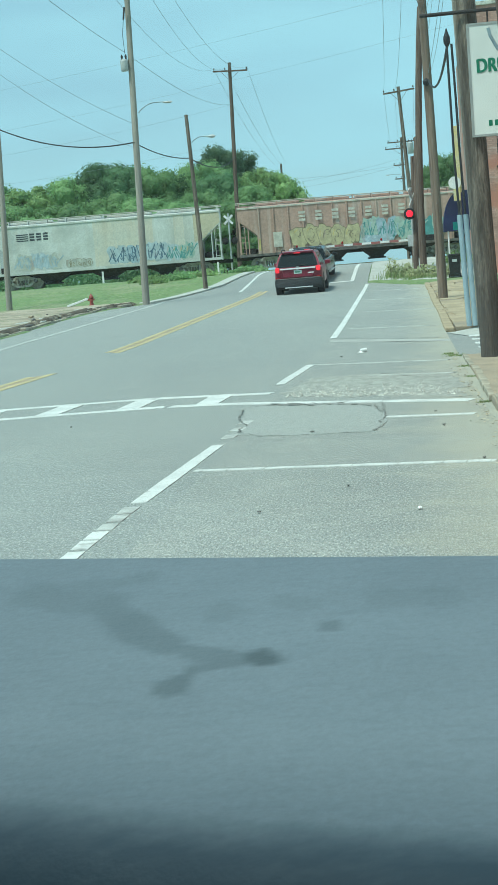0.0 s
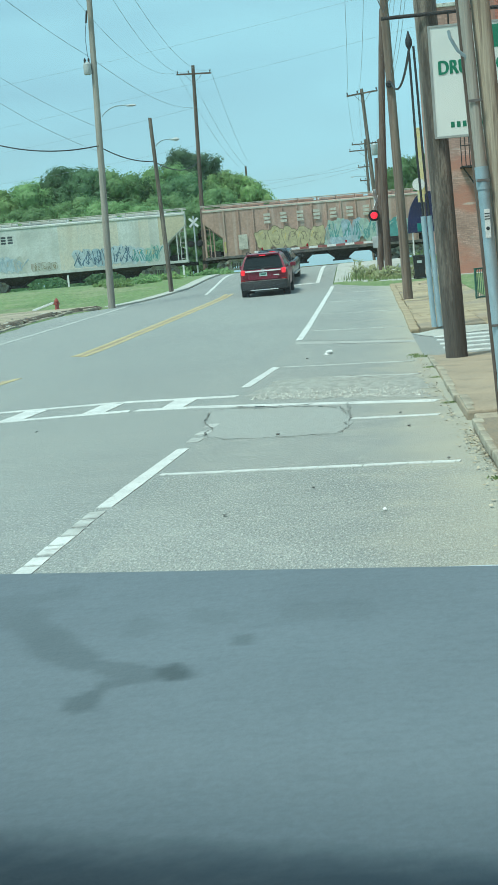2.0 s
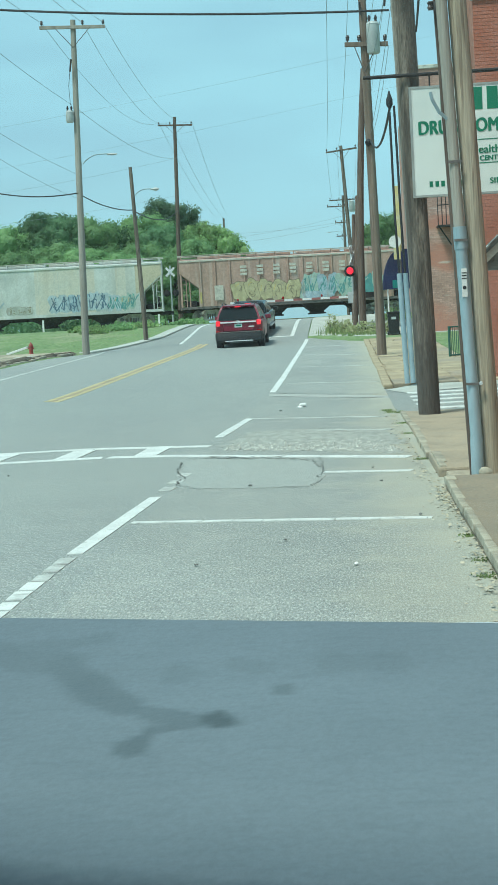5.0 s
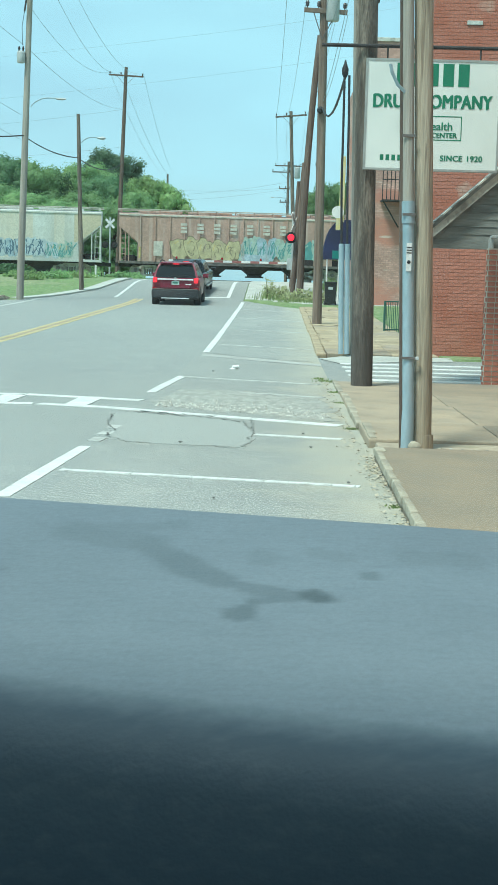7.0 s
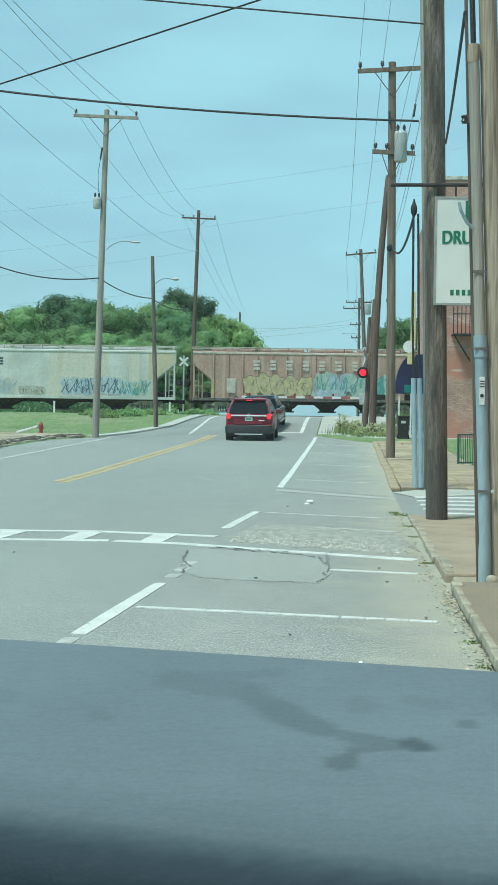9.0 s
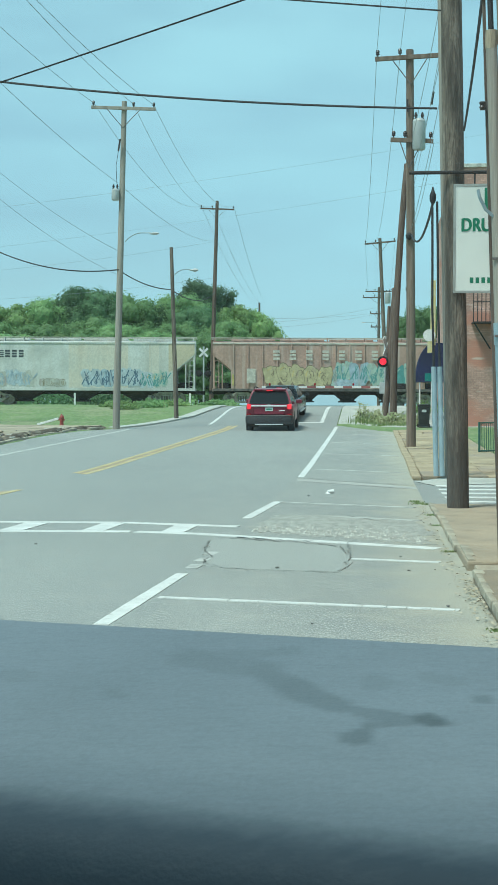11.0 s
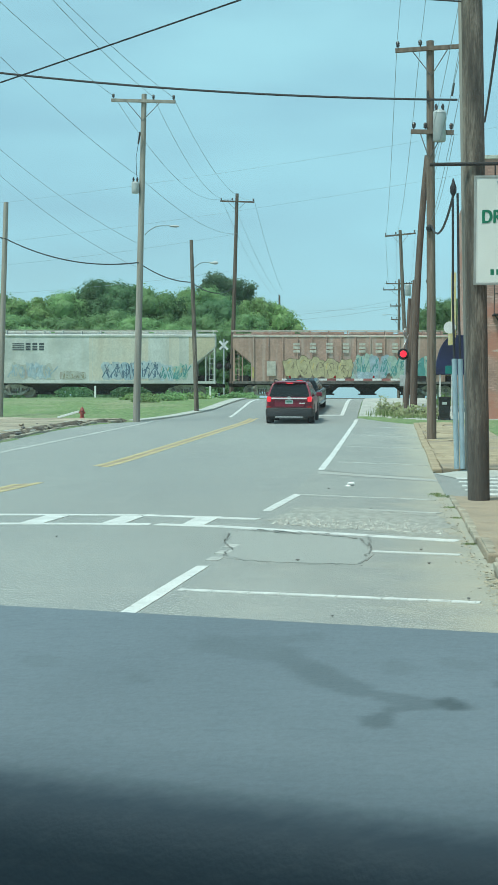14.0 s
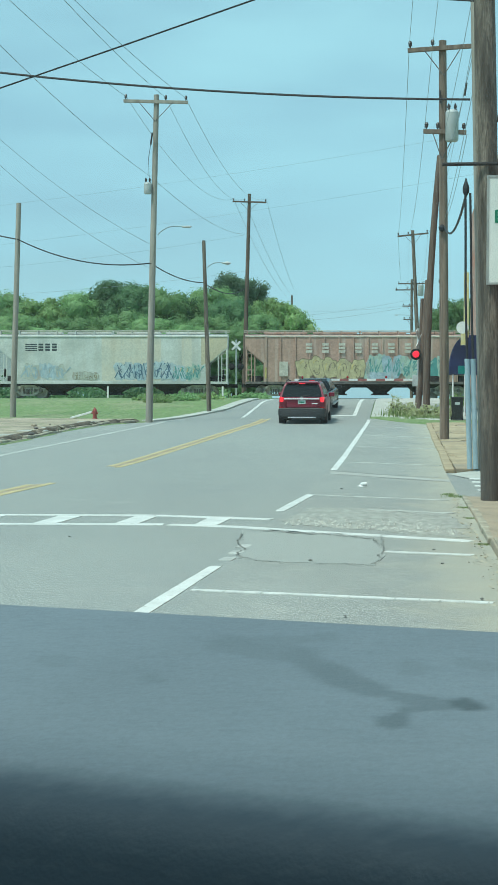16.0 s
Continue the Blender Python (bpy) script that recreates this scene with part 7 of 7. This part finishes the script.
def bush(at, r, h, leaf, seed, n=900):
    rnd = random.Random(seed)
    n = 300 if leaf is WEED else n
    b = thing("bush", "unkempt green bush growing beside the tracks" if leaf is not WEED else "leafy pale green weeds below the embankment", "bush", at)
    m = Mesh()
    for k in range(n):
        d = Vector((rnd.gauss(0, 1), rnd.gauss(0, 1), abs(rnd.gauss(0, 1)))).normalized()
        q = Vector((d.x * r, d.y * r, d.z * h)) * rnd.uniform(0.3, 1.05) * (1 + 0.35 * noise.noise(d * 2.5 + Vector((seed, 0, 0))))
        s = rnd.uniform(0.06, 0.17) * (0.5 if leaf is WEED or r < 1.0 else 1.0)
        u = Vector((rnd.gauss(0, 1), rnd.gauss(0, 1), rnd.gauss(0, 1))).normalized()
        w = u.orthogonal().normalized()
        m.add([q - u * s, q + w * s * 0.6, q + u * s, q - w * s * 0.6], [(0, 1, 2, 3)])
    part("leaves", m, leaf, b)
    stems = Mesh()
    for k in range(6):
        a = k * 1.05
        stems.tube((0, 0, -0.05), (math.cos(a) * r * 0.5, math.sin(a) * r * 0.5, h * 0.6), 0.02, 0.008, 5)
    part("stems", stems, BARK, b)
    return b


for i, (x, y, r, h) in enumerate(((-11.6, 66, 0.7, 0.42), (-10.7, 67.5, 0.8, 0.38), (-12.6, 68, 0.7, 0.30), (-9.8, 70, 0.8, 0.34), (-13.6, 90, 1.6, 0.3), (-17.5, 101.5, 2.4, 1.3), (-19.5, 102, 2.2, 1.2), (-9.5, 88, 1.2, 0.35), (-27, 101, 2.2, 1.3), (2.4, 64.5, 0.9, 0.5), (-14.5, 102.5, 1.8, 1.4), (-21.5, 107, 2.2, 1.5), (-23.5, 108, 2.0, 1.3), (-25.5, 106, 2.4, 1.6), (-29, 106, 2.4, 1.6), (-31.5, 106, 2.2, 1.5), (-16, 108, 2.0, 1.3),
                                  (-0.45, 59.4, 0.32, 0.85), (-0.05, 59.0, 0.42, 0.60), (0.40, 58.6, 0.40, 0.36), (0.85, 58.4, 0.42, 0.50), (1.35, 58.3, 0.40, 0.55), (1.75, 58.4, 0.40, 0.48), (0.15, 59.8, 0.40, 0.55))):
    bush((x, y, lie(y) + 0.02), r, h, WEED if i > 16 else LEAF_B if i > 10 or i in (5, 6, 8) else (LEAF_C, LEAF_A, LEAF_C)[i % 3], 40 + i)
for i, (x, y) in enumerate(((-17.9, 84), (-10.9, 84))):
    p = thing("marker_post", "short white marker post beside the track", "post", (x, y, lie(y)), 0, "marker posts")
    part("stake", Mesh().box(-0.05, 0.05, -0.05, 0.05, 0, 0.75, 0.01), WHITE, p)


# ---- inside the parked car ----
car = thing("car_interior", "dusty grey dashboard and cabin of the parked car", "car", (0, 0, 0))
SKEW = 0.235                                   # the dash runs askew to the street


def dash_height(x, s):
    """Height of the dash top at s, its distance ahead with the skew taken out."""
    z = 1.3165 + 0.07 * (s - 0.455)
    return z - 14.0 * max(0.0, s - 0.570) ** 2


STAINS = (((-0.088, 0.549), (-0.059, 0.533), 0.0085), ((-0.059, 0.531), (-0.044, 0.506), 0.0078), ((-0.044, 0.506), (-0.031, 0.487), 0.0066), ((-0.031, 0.487), (-0.010, 0.470), 0.0040), ((-0.006, 0.468), (-0.018, 0.461), 0.0035), ((-0.018, 0.461), (-0.0225, 0.450), 0.0044),
          ((0.001, 0.4715), (0.0015, 0.468), 0.0046), ((0.002, 0.468), (0.005, 0.4665), 0.0034), ((0.020, 0.4955), (0.0215, 0.495), 0.0026), ((-0.109, 0.499), (-0.106, 0.496), 0.0045), ((-0.018, 0.520), (-0.016, 0.516), 0.007), ((-0.050, 0.562), (-0.075, 0.552), 0.006), ((0.035, 0.520), (0.055, 0.516), 0.007), ((-0.152, 0.523), (-0.148, 0.519), 0.006), ((0.004, 0.523), (0.012, 0.519), 0.005))


def stain_at(x, y):
    w = 0.0
    p = Vector((x, y))
    jig = 0.004 * noise.noise(Vector((x * 60, y * 60, 0)))
    for k, (a, b, r) in enumerate(STAINS):
        a, b = Vector(a), Vector(b)
        f_ = max(0.0, min(1.0, (p - a).dot(b - a) / max(1e-9, (b - a).length_squared)))
        q = p - a.lerp(b, f_)
        d = math.hypot(q.x, q.y * 0.62) + jig
        v = max(0.0, min(1.0, (r * 1.1 - d) / (r * 0.38)))
        w = max(w, v * (0.22, 0.34, 0.38, 0.38, 0.42, 0.5, 0.8, 0.8, 0.38, 0.2, 0.17, 0.17, 0.14, 0.14, 0.14)[k])
    return w


m = Mesh()
xs = steps(-0.62, 0.52, 0.0034)
ss = [(s, dash_height(0, s)) for s in steps(0.378, 0.604, 0.0022)]
RB = 0.030                                     # the near lip rolls down towards the seats
lip = [(0.378 - RB * math.sin(radians(a)), dash_height(0, 0.378) - RB * (1 - math.cos(radians(a)))) for a in steps(0, 70, 2.5)][::-1]
foot = [(lip[0][0] - 0.015 * k, lip[0][1] - 0.042 * k) for k in range(5, -1, -1)]
ss = foot[:-1] + lip + ss
def dash_y(x, s):
    """Distance ahead; the near lip runs a little more askew than the far edge."""
    return s - SKEW * x - 0.08 * (x + 0.04) * max(0.0, min(1.0, (0.455 - s) / 0.07))


m.v = [(x, dash_y(x, s), z) for s, z in ss for x in xs]
n = len(xs)
m.f = [(j * n + i, j * n + i + 1, (j + 1) * n + i + 1, (j + 1) * n + i) for j in range(len(ss) - 1) for i in range(n - 1)]
dash = part("dashboard", m, VINYL, car, "grey vinyl dashboard with damp streaks and shade coloured into its near lip", smooth=True)
att = dash.data.attributes.new("damp", "FLOAT", "POINT")
att.data.foreach_set("value", [stain_at(x, y) for x, y, z in m.v])
n_, l_ = VINYL.node_tree.nodes, VINYL.node_tree.links
vb = n_["Principled BSDF"]
prior = vb.inputs["Base Color"].links[0].from_socket
an, mx = n_.new("ShaderNodeAttribute"), n_.new("ShaderNodeMix")
an.attribute_name = "damp"
mx.data_type = "RGBA"
mx.inputs["B"].default_value = (0.055, 0.072, 0.08, 1)
l_.new(an.outputs["Fac"], mx.inputs["Factor"])
l_.new(prior, mx.inputs["A"])
l_.new(mx.outputs["Result"], vb.inputs["Base Color"])
# shade put into the colour: the top stays pale, rolled lip and front go dark
lit_att = dash.data.attributes.new("lit_top", "FLOAT", "POINT")
lit_att.data.foreach_set("value", [max(0.0, min(1.0, (s - 0.3605 - 0.06 * max(0.0, x)) / 0.0115)) for s, z in ss for x in xs])
lit_node, grain, mad, shade_mix = n_.new("ShaderNodeAttribute"), n_.new("ShaderNodeTexNoise"), n_.new("ShaderNodeMath"), n_.new("ShaderNodeMix")
lit_node.attribute_name = "lit_top"
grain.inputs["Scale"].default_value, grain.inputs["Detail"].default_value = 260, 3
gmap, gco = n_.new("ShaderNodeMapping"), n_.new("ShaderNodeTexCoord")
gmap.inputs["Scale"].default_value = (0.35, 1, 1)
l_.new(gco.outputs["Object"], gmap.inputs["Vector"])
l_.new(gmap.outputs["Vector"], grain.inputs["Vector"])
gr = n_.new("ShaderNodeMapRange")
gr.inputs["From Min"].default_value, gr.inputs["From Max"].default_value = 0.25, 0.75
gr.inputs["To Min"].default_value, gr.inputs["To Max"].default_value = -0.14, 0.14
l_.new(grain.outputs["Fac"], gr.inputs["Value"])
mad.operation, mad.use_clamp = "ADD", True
l_.new(lit_node.outputs["Fac"], mad.inputs[0])
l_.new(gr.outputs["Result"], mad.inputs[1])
shade_mix.data_type = "RGBA"
shade_mix.inputs["A"].default_value = (0.047, 0.073, 0.100, 1)
l_.new(mad.outputs[0], shade_mix.inputs["Factor"])
l_.new(mx.outputs["Result"], shade_mix.inputs["B"])
l_.new(shade_mix.outputs["Result"], vb.inputs["Base Color"])
gloss = n_.new("ShaderNodeMapRange")
gloss.inputs["To Min"].default_value, gloss.inputs["To Max"].default_value = 0.22, 0.25
l_.new(an.outputs["Fac"], gloss.inputs["Value"])
l_.new(gloss.outputs["Result"], vb.inputs["Specular IOR Level"])
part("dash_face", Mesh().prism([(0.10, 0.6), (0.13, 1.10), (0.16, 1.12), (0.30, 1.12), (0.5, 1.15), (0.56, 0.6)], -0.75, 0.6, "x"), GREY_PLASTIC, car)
ROOF_S = 0.194                                 # where the unseen roof ends ahead, skew taken out; set to shade the dash
m = Mesh()
for z in (1.60, 1.66):
    m.v += [(-1.15, -1.9, z), (0.55, -1.9, z), (0.55, ROOF_S - SKEW * 0.55, z), (-1.15, ROOF_S + SKEW * 1.15, z)]
m.f = [(0, 3, 2, 1), (4, 5, 6, 7), (0, 1, 5, 4), (1, 2, 6, 5), (2, 3, 7, 6), (3, 0, 4, 7)]
part("headliner", m.box(-1.15, 0.55, -2.0, -1.9, 0.5, 1.12), LINER, car)
m = Mesh()
for k in range(13):
    f_ = k / 12
    s_, z = ROOF_S + 0.595 * f_, 1.63 - 0.44 * f_ + 0.03 * math.sin(math.pi * f_)
    m.v += [(x, s_ - SKEW * x, z) for x in (-1.13, 0.53)]
m.f = [(2 * k, 2 * k + 2, 2 * k + 3, 2 * k + 1) for k in range(12)]
screen = part("windscreen", m, SCREEN, car, "slightly dusty windscreen", smooth=True)
screen.visible_shadow = False
part("door_panel", Mesh().box(0.55, 0.62, -2.0, 0.55, 0.45, 1.22).box(-1.22, -1.15, -2.0, 0.55, 0.45, 1.22).box(0.55, 0.62, -2.0, 0.3, 1.5, 1.66).box(-1.22, -1.15, -2.0, 0.3, 1.5, 1.66), LINER, car)
for x in (-1.17, 0.57):
    part("windscreen_pillar", Mesh().tube((x, ROOF_S - SKEW * x, 1.63), (x, 0.82 - SKEW * x, 1.17), 0.04, n=10), LINER, car, smooth=True)
part("floor_pan", Mesh().box(-1.15, 0.55, -1.9, 0.5, 0.4, 0.45), LINER, car)
part("bonnet", Mesh().loft([[(x, y, z - 0.10 * (x + 0.3) ** 4) for x in steps(-1.15, 0.55, 0.1)] + [(x, y, z - 0.06) for x in steps(-1.15, 0.55, 0.1)[::-1]] for y, z in ((0.70, 1.163), (0.85, 1.197), (1.0, 1.202), (1.25, 1.174), (1.6, 1.09), (1.9, 0.94))]), CAR_WHITE, car, "pale car bonnet beyond the dashboard", smooth=True)
part("front", Mesh().box(-1.1, 0.5, 0.65, 1.85, 0.3, 0.95, 0.05), CAR_WHITE, car)
for x in (-1.02, 0.40):
    for y in (1.25, -1.4):
        part("wheel", Mesh().tube((x - 0.12, y, 0.33), (x + 0.12, y, 0.33), 0.33, n=20), RUBBER, car)

# ---- bricks of the tall wall ----
brick_a = Mesh().box(0.004, 0.196, 0, 0.02, 0.004, 0.063).data("brick", BRICK)
brick_b = Mesh().box(0.004, 0.096, 0, 0.02, 0.004, 0.063).data("brick", BRICK)
rest = Mesh()
count = 0
rows = int(TOP / 0.0675)
rnd = random.Random(77)
for r_ in range(rows):
    z = r_ * 0.0675
    header = r_ % 6 == 5
    step = 0.1 if header else 0.2
    for c in range(int(2.2 / step)):
        x = X0 + c * step + (0.0 if (r_ % 2 or header) else -0.1)
        if x < X0 - 0.001:
            x0_, short = X0, True
        else:
            x0_, short = x, header
        if 3.25 < x0_ < 4.25 and 0.9 < z < 2.55 and count < 300:
            ob = new("brick", brick_b if short else brick_a)
            ob.location = (x0_, Y0 + rnd.uniform(-0.004, 0.002), z)
            ob.parent = brick_house
            count += 1
        else:
            w = 0.096 if short else 0.196
            dy = rnd.uniform(-0.004, 0.002)
            rest.box(x0_ + 0.004, x0_ + w, Y0 + dy, Y0 + 0.02, z + 0.004, z + 0.063)
tagged(part("brickwork", rest, BRICK, brick_house), kind="stuff")
